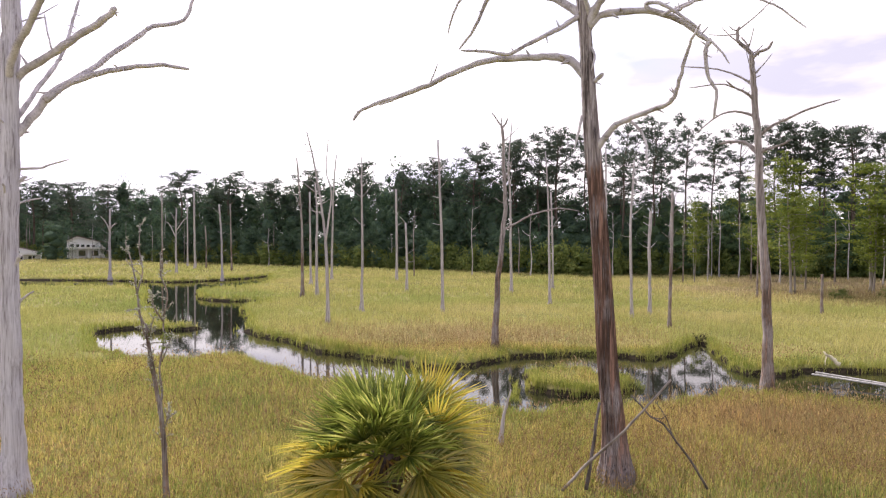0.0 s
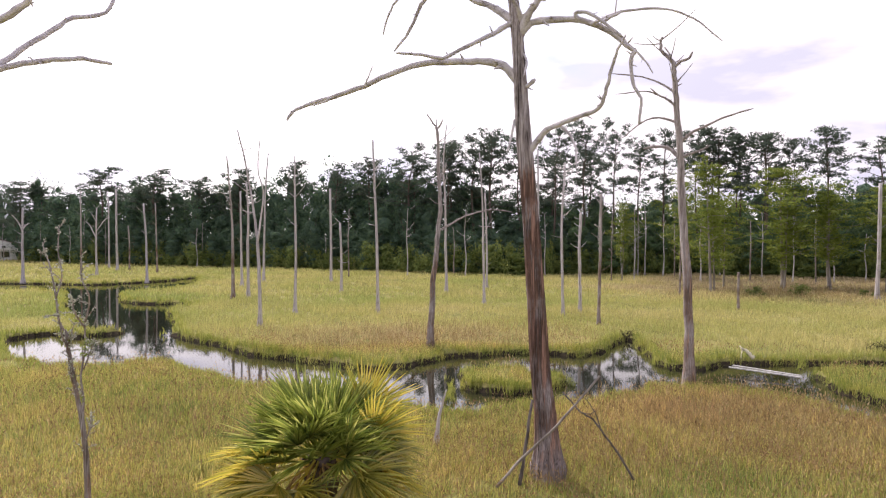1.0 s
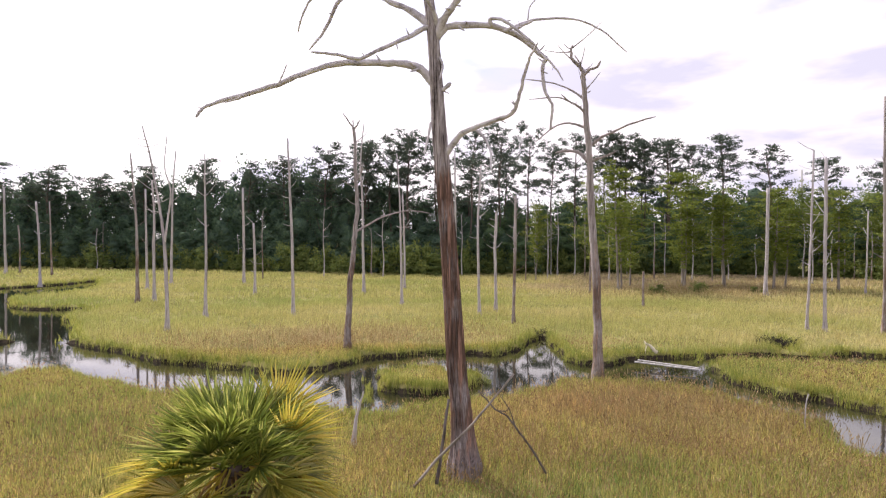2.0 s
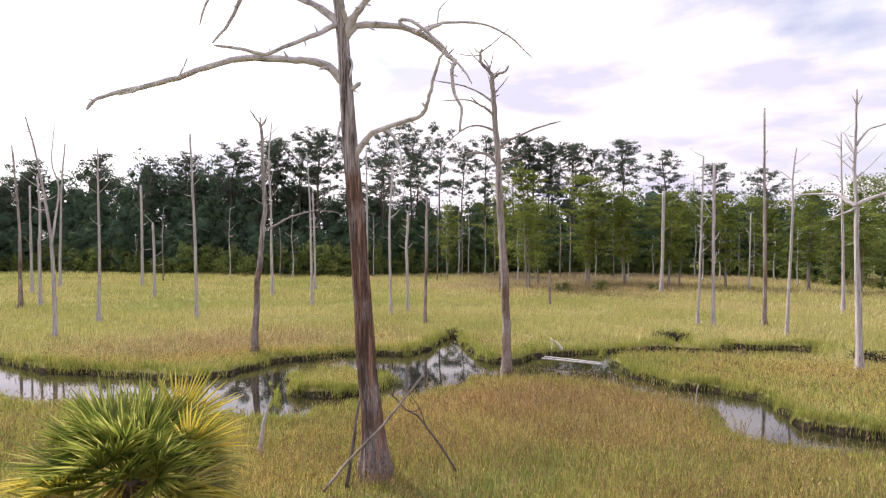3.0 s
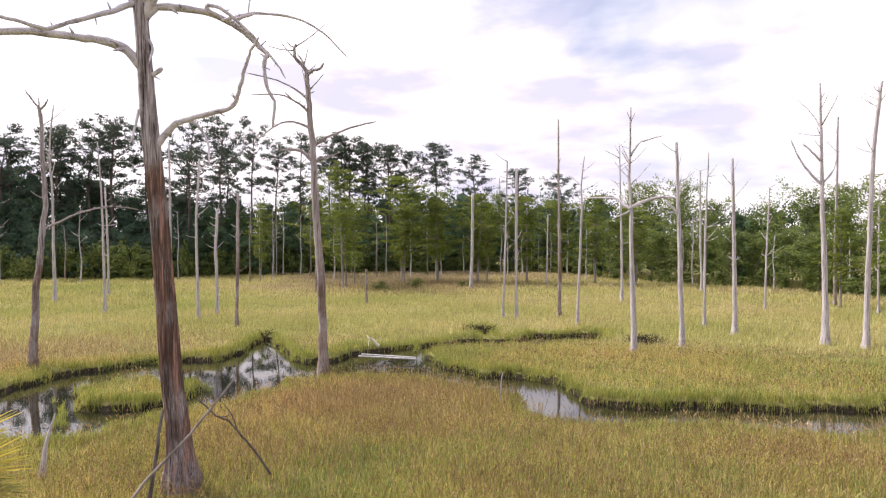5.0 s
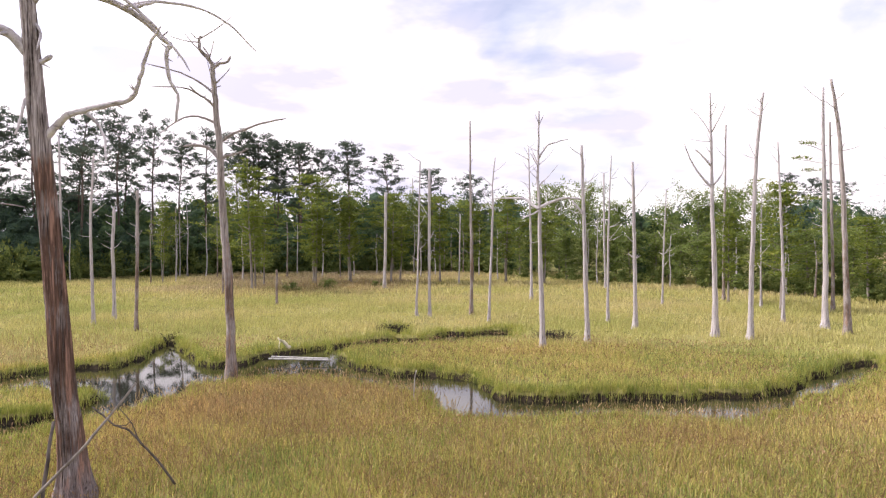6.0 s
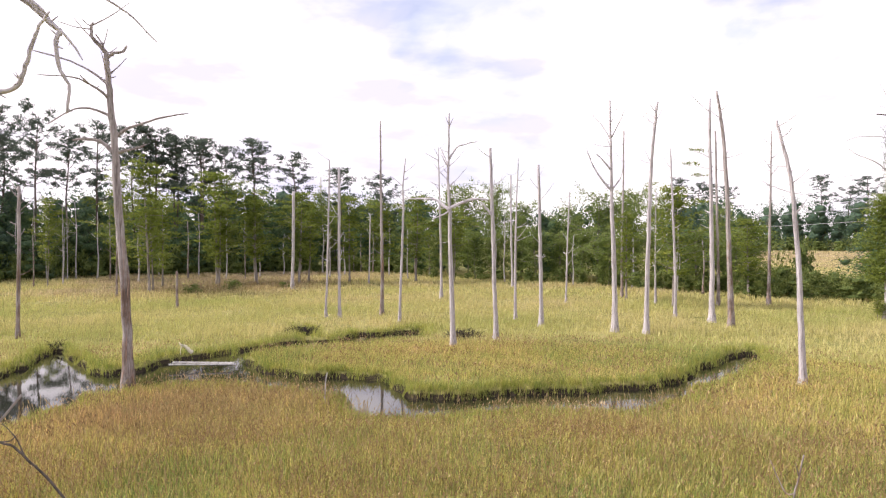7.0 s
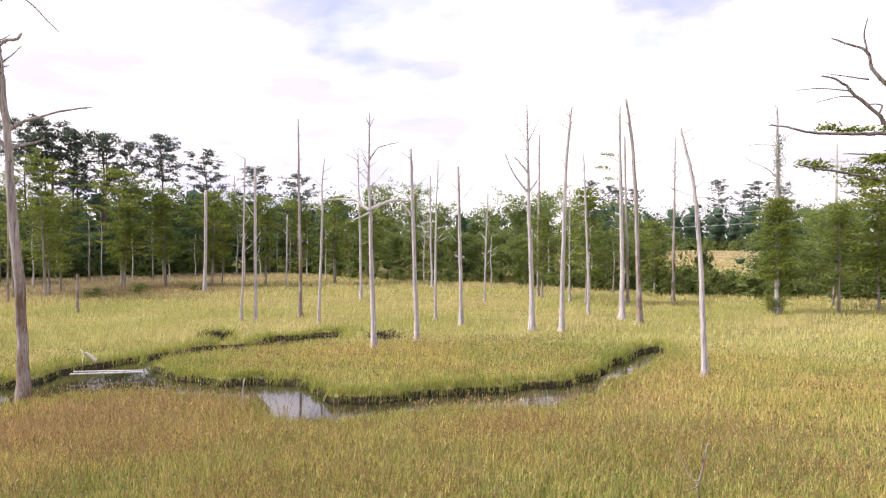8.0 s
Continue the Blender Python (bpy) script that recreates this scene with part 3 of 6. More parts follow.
PINES.append((56.4, 57.2, 12.8, 2.2))
PINES.append((58.2, 51.0, 11.8, 2.1))
grass(0.8, 8.2, 60, 6, 0.014, 0.27, False, 10)
grass(8.2, 15.0, 150, 7, 0.0125, 0.28, True, 1)
grass(15.0, 26.0, 120, 6, 0.018, 0.32, False, 2)
grass(26.0, 46.0, 27, 5, 0.034, 0.36, False, 3)
grass(46.0, 82.0, 10, 4, 0.072, 0.40, False, 4)
grass(10.0, 20.0, 110, 7, 0.015, 0.26, True, 6, True)
grass(20.0, 32.0, 60, 7, 0.024, 0.28, False, 7, True)
grass(32.0, 80.0, 22, 5, 0.06, 0.34, False, 8, True)
grass(82.0, 150.0, 2.2, 4, 0.16, 0.42, False, 5)
grass(150.0, 225.0, 0.9, 4, 0.40, 0.6, False, 9)



def sedge(cx, cy, rx, ry, count, tall, seed):
    """A patch of brown seed stems among the grass."""
    rng = np.random.default_rng(seed)
    p = rng.normal(size=(count, 2)) * [rx, ry] * 0.5 + [cx, cy]
    p = p[creek_distance(p[:, 0], p[:, 1]) > 0.05]
    n = len(p)
    h = tall * rng.uniform(0.6, 1.25, n)
    tip = np.stack([p[:, 0] + rng.normal(0, 0.14, n), p[:, 1] + rng.normal(0, 0.14, n), h], 1)
    base = np.stack([p[:, 0], p[:, 1], np.full(n, -0.05)], 1)
    f = rng.uniform(0, 2 * math.pi, n)
    side = np.stack([np.cos(f), np.sin(f), np.zeros(n)], 1)
    head = base + (tip - base) * 0.78
    v = np.stack([base - side * 0.004, base + side * 0.004, head + side * 0.005, head - side * 0.005, head - side * 0.005, head + (tip - head) * 0.4 + side * 0.011, tip, head + (tip - head) * 0.4 - side * 0.011], 1).reshape(-1, 3)
    return tagged(new("brown_sedge", arrays_mesh("brown_sedge", v, np.full(2 * n, 4), np.arange(8 * n), SEDGE)), "patch of rusty brown seeding sedge among marsh grass", "grass", kind="stuff")


def seed_heads(near, far, per_m2, size, tall, seed):
    """Loose brown and tan seed heads that stand out over the grass, thicker in some patches."""
    rng = np.random.default_rng(seed)
    p = scatter(near, far, per_m2, rng)
    patch = np.sin(p[:, 0] * 0.9 + 1.7 * np.sin(p[:, 1] * 0.6)) * np.sin(p[:, 1] * 0.8 + 1.2 * np.sin(p[:, 0] * 0.5)) + 0.5 * np.sin(p[:, 0] * 2.1 + p[:, 1] * 1.4)
    p = p[(creek_distance(p[:, 0], p[:, 1]) > 0.25) & (rng.uniform(-1.3, 1.6, len(p)) < patch)]
    n = len(p)
    foot = np.stack([p[:, 0], p[:, 1], ground_height(p[:, 0], p[:, 1]) + tall * rng.uniform(0.55, 1.15, n)], 1)
    up = np.stack([rng.normal(0, 0.5, n), rng.normal(0, 0.5, n), np.ones(n)], 1) * (size * rng.uniform(0.7, 1.5, n))[:, None]
    f = rng.uniform(0, 2 * math.pi, n)
    side = np.stack([np.cos(f), np.sin(f), np.zeros(n)], 1) * size * 0.24
    v = np.stack([foot, foot + up * 0.45 + side, foot + up, foot + up * 0.45 - side], 1).reshape(-1, 3)
    return tagged(new("seed_heads", arrays_mesh("seed_heads", v, np.full(n, 4), np.arange(4 * n), SEEDS)), "brown and tan seed heads over the marsh grass", "grass", kind="stuff")


SEEDS = leaf_material("seed_heads", (0.12, 0.070, 0.040), (0.30, 0.185, 0.090), (0.62, 0.46, 0.24), (0.86, 0.76, 0.54), 0.30, 0.02)
seed_heads(7.0, 15.0, 420, 0.042, 0.32, 31)
seed_heads(15.0, 27.0, 90, 0.065, 0.34, 32)
SEDGE = leaf_material("sedge_stems", (0.20, 0.14, 0.07), (0.33, 0.24, 0.11), (0.46, 0.35, 0.17), (0.60, 0.48, 0.27), 0.35, 0.02)
for k, (cx, cy, rx, ry, count) in enumerate(((33.0, 45.0, 12.0, 7.0, 5000), (8.8, 14.8, 4.6, 3.4, 2200), (11.2, 12.5, 3.6, 3.0, 1200), (-5.5, 16.0, 6.0, 4.0, 1500), (4.5, 28.0, 7.0, 4.5, 1800), (14.5, 5.5, 6.0, 3.0, 2000), (-2.0, 27.5, 7.0, 4.0, 1600), (5.0, 12.0, 5.0, 3.0, 1500), (9.0, 8.0, 4.0, 4.0, 1500), (14.0, 1.0, 4.0, 4.0, 1500))):
    sedge(cx, cy, rx, ry, count, 0.42, 50 + k)


# ---- dead trees ----
def trunk_mesh(path, r0, r1, sides, flare, wobble, material, seed, per=4):
    pts = smooth_path(path, per, r0 * 0.10, seed)
    total = len(pts) - 1
    b = Buf()
    radii = []
    for i, p in enumerate(pts):
        t = i / total
        radii.append((r0 * (1 - t) + r1 * t) * (1 + flare * math.exp(-max(p.z, 0) / (2.2 * r0 + 0.12))))
    return b.tube(pts, radii, sides, wobble, seed).mesh("trunk", material)


def snag(x, y, path, r0, r1, label="slender bleached dead tree trunk standing in marsh grass"):
    seed = int(abs(x * 31 + y * 17))
    tree = thing("dead_tree", (x, y, 0), label, "tree", "dead trees of the marsh")
    mat = BROWNSNAG if seed % 4 == 0 or "brown" in label or "dark-footed" in label else GREYWOOD if "silver-grey" in label else SILVER
    part("trunk", trunk_mesh(path, r0 * 0.82, max(r1 * 0.9, 0.012), 14 if r0 > 0.1 else 8, 0.7, 0.14, mat, seed), tree)
    tree["wood"] = mat.name
    rng = random.Random(seed)
    top = path[-1][2]
    if top > 5.5:  # fine dead twigs towards the tip
        line = smooth_path(path, 4)
        for k in range(rng.randrange(6, 12)):
            p = line[int(len(line) * rng.uniform(0.52, 0.97))]
            a, ln = rng.uniform(0, 6.283), rng.uniform(0.25, 0.95)
            q = p + Vector((math.cos(a), math.sin(a), rng.uniform(0.1, 1.1))) * ln
            limb(tree, [tuple(p), tuple((p + q) / 2 + Vector((0, 0, -0.04))), tuple(q)], 0.020 if math.hypot(x, y) > 18 else 0.016, 0.009)
    return tree


def great_tree(x, y, path, r0, r1):
    """The nearest tree: a fluted, furrowed trunk with a wide foot."""
    tree = thing("dead_tree", (x, y, 0), "huge dead tree with furrowed red-brown bark and grey limbs", "tree", "dead trees of the marsh")
    pts = smooth_path(path, 14, 0.004, 3)
    sides, total = 72, len(pts) - 1
    b = Buf()
    for i, p in enumerate(pts):
        t = i / total
        r = (r0 * (1 - 0.20 * min(1, max(0, p.z - 1.5) / 5.0)) if p.z < 6.5 else r0 * 0.8 + (r1 - r0 * 0.8) * (p.z - 6.5) / 3.0) * (1 + 0.80 * math.exp(-max(p.z - 0.25, 0) / 0.42))
        for k in range(sides):
            a = 2 * math.pi * k / sides
            ca, sa = math.cos(a), math.sin(a)
            furrow = abs(noise.noise((ca * 4.2, sa * 4.2, p.z * 0.16)))
            slat = noise.noise((ca * 9.0 + 4, sa * 9.0, p.z * 0.28))
            lobe = math.sin(a * 5 + 0.8) * 0.10 * math.exp(-max(p.z, 0) / 0.7)
            rr = r * (0.86 + 0.42 * furrow + 0.07 * slat + lobe) * (1.0 + 0.04 * noise.noise((p.z * 1.3, 2.0, 0)))
            b.v.append((p.x + ca * rr, p.y + sa * rr, p.z))
    for i in range(total):
        for k in range(sides):
            u, w = i * sides + k, i * sides + (k + 1) % sides
            b.f.append((u, w, w + sides, u + sides))
    b.f.append(tuple(range(len(b.v) - sides, len(b.v))))
    part("trunk", b.mesh("trunk", REDBARK), tree)
    # split strips of bark that stand off the trunk
    for a, z0, z1, w in ((-0.5, 1.0, 3.9, 0.035), (0.3, 2.2, 4.6, 0.022), (-2.4, 1.3, 4.2, 0.028), (2.9, 0.6, 2.4, 0.03), (-1.4, 3.0, 5.4, 0.022)):
        s = Buf()
        line = []
        for k in range(9):
            z = z0 + (z1 - z0) * k / 8
            c = min(pts, key=lambda q: abs(q.z - z))
            t = (c.z + 0.1) / 9.5
            off = (r0 * (1 - 0.35 * min(1, max(0, z - 1.5) / 5.0))) * 1.0 - 0.012 + 0.012 * math.sin(k / 8 * math.pi)
            line.append((c.x + math.cos(a) * off, c.y + math.sin(a) * off, z))
        s.tube(line, [0.55 * w * (0.5 + 0.6 * math.sin((k + 1) / 10 * math.pi)) for k in range(9)], 6, 0.3, int(z0 * 10))
        part("bark_strip", s.mesh("bark_strip", REDBARK), tree, "split strip of weathered bark")
    tree["wood"] = "bark_and_silver_wood"
    return tree


def limb(tree, path, r0, r1):
    seed = int(abs(path[0][2] * 100 + path[-1][0] * 37)) % 997
    pts = smooth_path(path, 4, min(r0, 0.05) * 0.18, seed)
    n = len(pts) - 1
    if tree.location.length > 26 and r0 > 0.02:  # slender limbs on the far trunks
        r0, r1 = r0 * 0.66, r1 * 0.6
    r1 = max(r1, 0.006)
    radii = [(r0 + (r1 - r0) * (i / n) ** 0.8) * (1 + 0.07 * math.sin(i * 2.1 + seed)) for i in range(n + 1)]
    radii[-1] *= 0.55
    b = Buf().tube(pts, radii, 9 if r0 > 0.03 else 6, 0.22, seed)
    rng = random.Random(seed)
    if r0 > 0.03:  # knots and snapped twig ends
        for k in range(2 + n // 6):
            i = rng.randrange(2, n)
            way = Vector((rng.uniform(-1, 1), rng.uniform(-1, 1), rng.uniform(-0.6, 1))).normalized()
            ln = rng.uniform(1.2, 3.2) * radii[i]
            b.tube([pts[i], pts[i] + way * (radii[i] + ln * 0.5), pts[i] + way * (radii[i] + ln)], [radii[i] * 0.45, radii[i] * 0.3, radii[i] * 0.15], 5, 0.2, k)
    return part("limb", b.mesh("limb", {"bark_and_silver_wood": LIMBWOOD, "silver_wood": PALELIMB, "lavender_grey_wood": GREYLIMB}.get(tree["wood"]) or bpy.data.materials[tree["wood"]]), tree)


LIMBWOOD = limb_wood("grey_limb_wood", (0.66, 0.625, 0.655), (0.50, 0.465, 0.49), (0.20, 0.175, 0.185))
PALELIMB = limb_wood("pale_limb_wood", (0.68, 0.64, 0.665), (0.51, 0.475, 0.495), (0.24, 0.215, 0.225))
# limbs to go with GREYWOOD, the same sky veil put into their colour
GREYLIMB = limb_wood("lavender_limb_wood", (0.72, 0.67, 0.71), (0.52, 0.48, 0.51), (0.26, 0.23, 0.25))

# the great grey tree by the near bank
tree = great_tree(3.05, 11.10, [(0.00, 0.00, -0.10), (-0.00, 0.00, 0.27), (-0.05, 0.01, 1.22), (-0.14, 0.04, 2.11), (-0.23, 0.06, 3.61), (-0.34, 0.09, 5.10), (-0.44, 0.11, 6.29), (-0.49, 0.12, 7.09), (-0.54, 0.13, 7.88), (-0.59, 0.14, 8.43), (-0.66, 0.16, 9.18), (-0.60, 0.15, 9.86)], 0.174, 0.077)
limb(tree, [(-0.50, 0.12, 7.21), (-0.77, 0.25, 7.54), (-1.11, 0.37, 7.64), (-1.45, 0.47, 7.66), (-2.25, 0.68, 7.66), (-2.88, 0.81, 7.46), (-3.30, 0.87, 7.27), (-3.94, 0.94, 7.05), (-4.37, 0.97, 6.92), (-4.63, 0.98, 6.79), (-4.75, 0.99, 6.62)], 0.087, 0.026)
limb(tree, [(-3.31, 0.41, 7.14), (-3.23, 0.42, 7.31), (-3.14, 0.43, 7.54)], 0.021, 0.010)
limb(tree, [(-3.90, 0.38, 6.93), (-4.01, 0.42, 6.86), (-4.24, 0.49, 6.81)], 0.031, 0.010)
limb(tree, [(-0.54, 0.13, 8.33), (-0.76, 0.10, 8.22), (-1.01, 0.04, 8.05), (-1.52, -0.08, 7.77), (-1.93, -0.20, 7.53), (-2.32, -0.31, 7.54), (-2.75, -0.45, 7.52)], 0.056, 0.021)
limb(tree, [(-0.56, 0.14, 8.28), (-0.81, 0.34, 8.55), (-1.13, 0.55, 8.78), (-1.61, 0.84, 9.05), (-2.12, 1.10, 9.04), (-2.43, 1.39, 8.50), (-2.73, 1.60, 8.14)], 0.082, 0.021)
limb(tree, [(-1.87, 0.35, 8.81), (-2.46, 0.70, 9.00), (-2.72, 0.88, 8.85), (-2.87, 1.05, 8.60), (-2.95, 1.21, 8.33)], 0.031, 0.015)
limb(tree, [(-0.50, 0.13, 8.13), (-0.39, -0.01, 8.38), (-0.23, -0.16, 8.61), (-0.05, -0.37, 8.95)], 0.082, 0.051)
limb(tree, [(-0.50, 0.13, 8.08), (-0.31, 0.11, 8.29), (0.07, 0.05, 8.34), (0.54, -0.03, 8.33), (0.99, -0.13, 8.14), (1.35, -0.22, 7.85), (1.51, -0.26, 7.72)], 0.077, 0.041)
limb(tree, [(1.39, -0.48, 7.67), (1.34, -0.44, 7.52), (1.39, -0.41, 7.15), (1.53, -0.43, 6.86), (1.53, -0.41, 6.63), (1.51, -0.37, 6.40)], 0.041, 0.021)
limb(tree, [(1.26, -0.43, 7.78), (1.43, -0.52, 7.63), (1.56, -0.61, 7.42), (1.64, -0.67, 7.24)], 0.031, 0.010)
limb(tree, [(0.50, -0.15, 8.29), (0.43, -0.16, 8.39), (0.61, -0.26, 8.38), (0.88, -0.44, 8.13), (1.13, -0.64, 7.83)], 0.036, 0.026)
limb(tree, [(0.85, -0.27, 8.22), (1.05, -0.37, 8.30), (1.20, -0.45, 8.36)], 0.036, 0.015)
limb(tree, [(0.69, -0.21, 8.19), (0.94, -0.27, 8.30), (1.29, -0.36, 8.40), (1.88, -0.55, 8.39), (2.28, -0.69, 8.22), (2.48, -0.76, 8.07), (2.78, -0.87, 7.76)], 0.031, 0.010)
limb(tree, [(1.09, -0.35, 8.38), (1.14, -0.32, 8.63), (1.28, -0.33, 8.80)], 0.015, 0.010)
limb(tree, [(-0.38, 0.10, 5.91), (-0.25, -0.02, 6.11), (-0.12, -0.14, 6.29), (0.08, -0.29, 6.40), (0.39, -0.52, 6.51), (0.64, -0.73, 6.59), (0.71, -0.84, 6.77), (0.75, -0.97, 7.05), (0.78, -1.08, 7.29), (0.83, -1.21, 7.51), (0.90, -1.32, 7.67)], 0.067, 0.018)
limb(tree, [(0.17, -0.05, 6.44), (0.29, -0.19, 6.29), (0.37, -0.37, 6.02), (0.33, -0.58, 5.62)], 0.031, 0.015)
limb(tree, [(-0.46, 0.12, 7.09), (-0.36, 0.03, 7.16), (-0.27, -0.06, 7.24)], 0.046, 0.036)
limb(tree, [(-0.48, 0.12, 8.28), (-0.55, 0.01, 8.43), (-0.65, -0.10, 8.58), (-0.82, -0.23, 8.73)], 0.051, 0.031)
limb(tree, [(-0.59, 0.15, 6.55), (-0.67, 0.07, 6.24), (-0.76, -0.00, 5.96)], 0.031, 0.015)
limb(tree, [(-0.47, 0.12, 7.78), (-0.43, -0.10, 7.52), (-0.54, -0.32, 7.22)], 0.026, 0.015)
# the grey tree at the near edge of the marsh
tree = snag(-7.18, 10.56, [(0.00, 0.00, -0.10), (0.00, 0.00, 0.23), (-0.01, -0.01, 0.81), (-0.03, -0.02, 1.76), (-0.04, -0.03, 2.71), (-0.05, -0.03, 3.65), (-0.03, -0.02, 5.06), (-0.03, -0.02, 6.00), (-0.02, -0.01, 6.93), (0.02, 0.01, 7.77), (0.03, 0.02, 8.33), (0.05, 0.03, 9.08)], 0.210, 0.154, "tall silver-grey dead tree with rising bare limbs and knot holes")
limb(tree, [(0.02, 0.01, 6.00), (0.11, 0.11, 6.22), (0.30, 0.30, 6.62), (0.45, 0.44, 6.92), (0.82, 0.74, 7.24), (1.23, 1.03, 7.45), (1.58, 1.26, 7.58), (1.91, 1.47, 7.65), (2.19, 1.62, 7.64), (2.30, 1.69, 7.63)], 0.085, 0.028)
limb(tree, [(0.41, 0.27, 6.73), (0.56, 0.51, 7.01), (0.78, 0.82, 7.32), (1.08, 1.22, 7.80), (1.38, 1.58, 8.23), (1.58, 1.79, 8.48), (2.00, 2.17, 8.72), (2.12, 2.38, 9.25), (2.14, 2.49, 9.60)], 0.068, 0.028)
limb(tree, [(1.35, 0.80, 7.38), (1.35, 0.81, 7.45), (1.30, 0.79, 7.48)], 0.023, 0.011)
limb(tree, [(0.01, 0.01, 6.93), (0.20, 0.01, 7.14), (0.74, 0.06, 7.51), (1.19, 0.09, 7.83), (1.57, 0.11, 8.10), (1.72, 0.10, 8.24)], 0.080, 0.051)
limb(tree, [(-0.02, -0.02, 6.93), (0.17, -0.22, 7.24), (0.41, -0.37, 7.52), (0.71, -0.54, 7.82), (0.96, -0.69, 8.07), (1.11, -0.81, 8.24)], 0.068, 0.051)
limb(tree, [(0.07, 0.05, 6.38), (0.08, 0.49, 6.90), (0.13, 0.98, 7.47), (0.14, 1.18, 7.73), (0.13, 1.39, 8.05), (0.08, 1.69, 8.58), (0.04, 2.00, 9.13)], 0.046, 0.023)
limb(tree, [(0.50, 0.32, 7.62), (0.33, 0.48, 7.97), (0.17, 0.65, 8.35)], 0.017, 0.011)
limb(tree, [(0.03, 0.02, 5.53), (0.20, 0.05, 5.55), (0.42, 0.09, 5.56), (0.63, 0.12, 5.64), (0.87, 0.15, 5.71)], 0.028, 0.011)
limb(tree, [(0.03, 0.02, 3.25), (0.19, 0.03, 3.41), (0.33, 0.04, 3.50)], 0.023, 0.017)
limb(tree, [(-0.03, -0.02, 3.84), (0.11, -0.07, 3.98), (0.22, -0.13, 4.11)], 0.040, 0.023)
limb(tree, [(-0.09, -0.06, 5.01), (0.04, -0.22, 5.19), (0.08, -0.33, 5.27)], 0.023, 0.017)
limb(tree, [(0.04, 0.03, 5.25), (0.16, 0.05, 5.38), (0.22, 0.07, 5.42)], 0.034, 0.023)
limb(tree, [(0.05, 0.03, 4.95), (0.14, 0.14, 5.01), (0.30, 0.33, 5.08)], 0.017, 0.011)
GREYTREE = tree
# thin dead sapling
tree = snag(-4.50, 10.24, [(0.00, 0.00, -0.10), (-0.01, -0.00, 0.36), (-0.03, -0.01, 1.01), (-0.07, -0.03, 1.57), (-0.15, -0.07, 2.13), (-0.22, -0.10, 2.68), (-0.26, -0.12, 3.00)], 0.060, 0.026, "thin brown dead sapling with twigs and scraps of lichen")
limb(tree, [(-0.07, -0.03, 1.52), (-0.09, 0.06, 1.92), (-0.15, 0.12, 2.27), (-0.13, 0.23, 2.67), (-0.17, 0.31, 3.08)], 0.020, 0.012)
limb(tree, [(-0.25, -0.11, 2.96), (-0.35, -0.11, 3.14), (-0.42, -0.06, 3.49), (-0.53, 0.01, 3.95), (-0.65, 0.04, 4.31)], 0.020, 0.010)
limb(tree, [(-0.02, -0.01, 3.12), (0.05, -0.02, 3.49), (-0.02, -0.09, 3.77), (-0.01, -0.13, 4.13)], 0.015, 0.010)
limb(tree, [(-0.22, -0.10, 2.68), (-0.26, -0.23, 2.97), (-0.26, -0.33, 3.27)], 0.015, 0.007)
limb(tree, [(-0.13, -0.06, 2.04), (-0.15, -0.21, 2.34), (-0.09, -0.29, 2.58)], 0.012, 0.005)
limb(tree, [(-0.05, -0.02, 1.20), (-0.02, 0.09, 1.44), (-0.03, 0.17, 1.65)], 0.012, 0.005)
limb(tree, [(-0.05, -0.02, 2.39), (0.03, 0.05, 2.66), (0.08, 0.09, 2.83)], 0.012, 0.005)
limb(tree, [(-0.23, -0.10, 2.77), (-0.21, 0.01, 3.03), (-0.15, 0.13, 3.25)], 0.012, 0.005)
limb(tree, [(-0.02, -0.01, 3.03), (-0.11, -0.15, 3.28), (-0.10, -0.23, 3.51)], 0.015, 0.007)
limb(tree, [(-0.37, -0.17, 3.50), (-0.31, -0.10, 3.86), (-0.37, -0.08, 4.22), (-0.37, -0.04, 4.58)], 0.012, 0.007)
SAPLING = tree
SAPLEAVES = [((-4.50, 10.23, 2.76), 0.05, 60), ((-4.53, 10.22, 2.62), 0.03, 25), ((-4.73, 10.13, 2.86), 0.03, 14), ((-4.67, 10.16, 2.31), 0.03, 12), ((-4.57, 10.20, 1.94), 0.03, 14), ((-4.59, 10.19, 3.13), 0.05, 16)]
# the pale tree on the point
tree = snag(9.06, 17.64, [(0.00, 0.00, -0.10), (-0.00, 0.00, 0.43), (0.00, -0.00, 1.25), (-0.01, 0.01, 2.20), (-0.07, 0.04, 3.46), (-0.13, 0.07, 4.40), (-0.20, 0.10, 5.82), (-0.24, 0.12, 6.77), (-0.31, 0.15, 7.80), (-0.36, 0.18, 8.51), (-0.39, 0.20, 9.07), (-0.42, 0.21, 9.46), (-0.50, 0.25, 9.66), (-0.71, 0.35, 9.91), (-0.75, 0.37, 10.14), (-0.71, 0.35, 10.33)], 0.186, 0.035, "tall pale dead tree with crooked bare limbs beside the creek")
limb(tree, [(-0.21, 0.11, 6.69), (-0.31, 0.24, 6.86), (-0.48, 0.45, 7.10), (-0.79, 0.75, 7.15), (-1.00, 0.95, 7.11)], 0.080, 0.027)
limb(tree, [(-0.24, 0.12, 6.69), (-0.15, 0.01, 6.80), (0.12, -0.31, 6.91), (0.32, -0.56, 7.03)], 0.062, 0.018)
limb(tree, [(-0.31, 0.15, 7.77), (-0.53, 0.35, 7.91), (-0.80, 0.56, 7.99), (-1.13, 0.82, 7.89), (-1.57, 1.18, 7.48)], 0.044, 0.018)
limb(tree, [(-0.19, 0.10, 7.27), (-0.00, -0.09, 7.46), (0.25, -0.33, 7.60), (0.73, -0.82, 7.83), (1.15, -1.28, 7.94)], 0.053, 0.018)
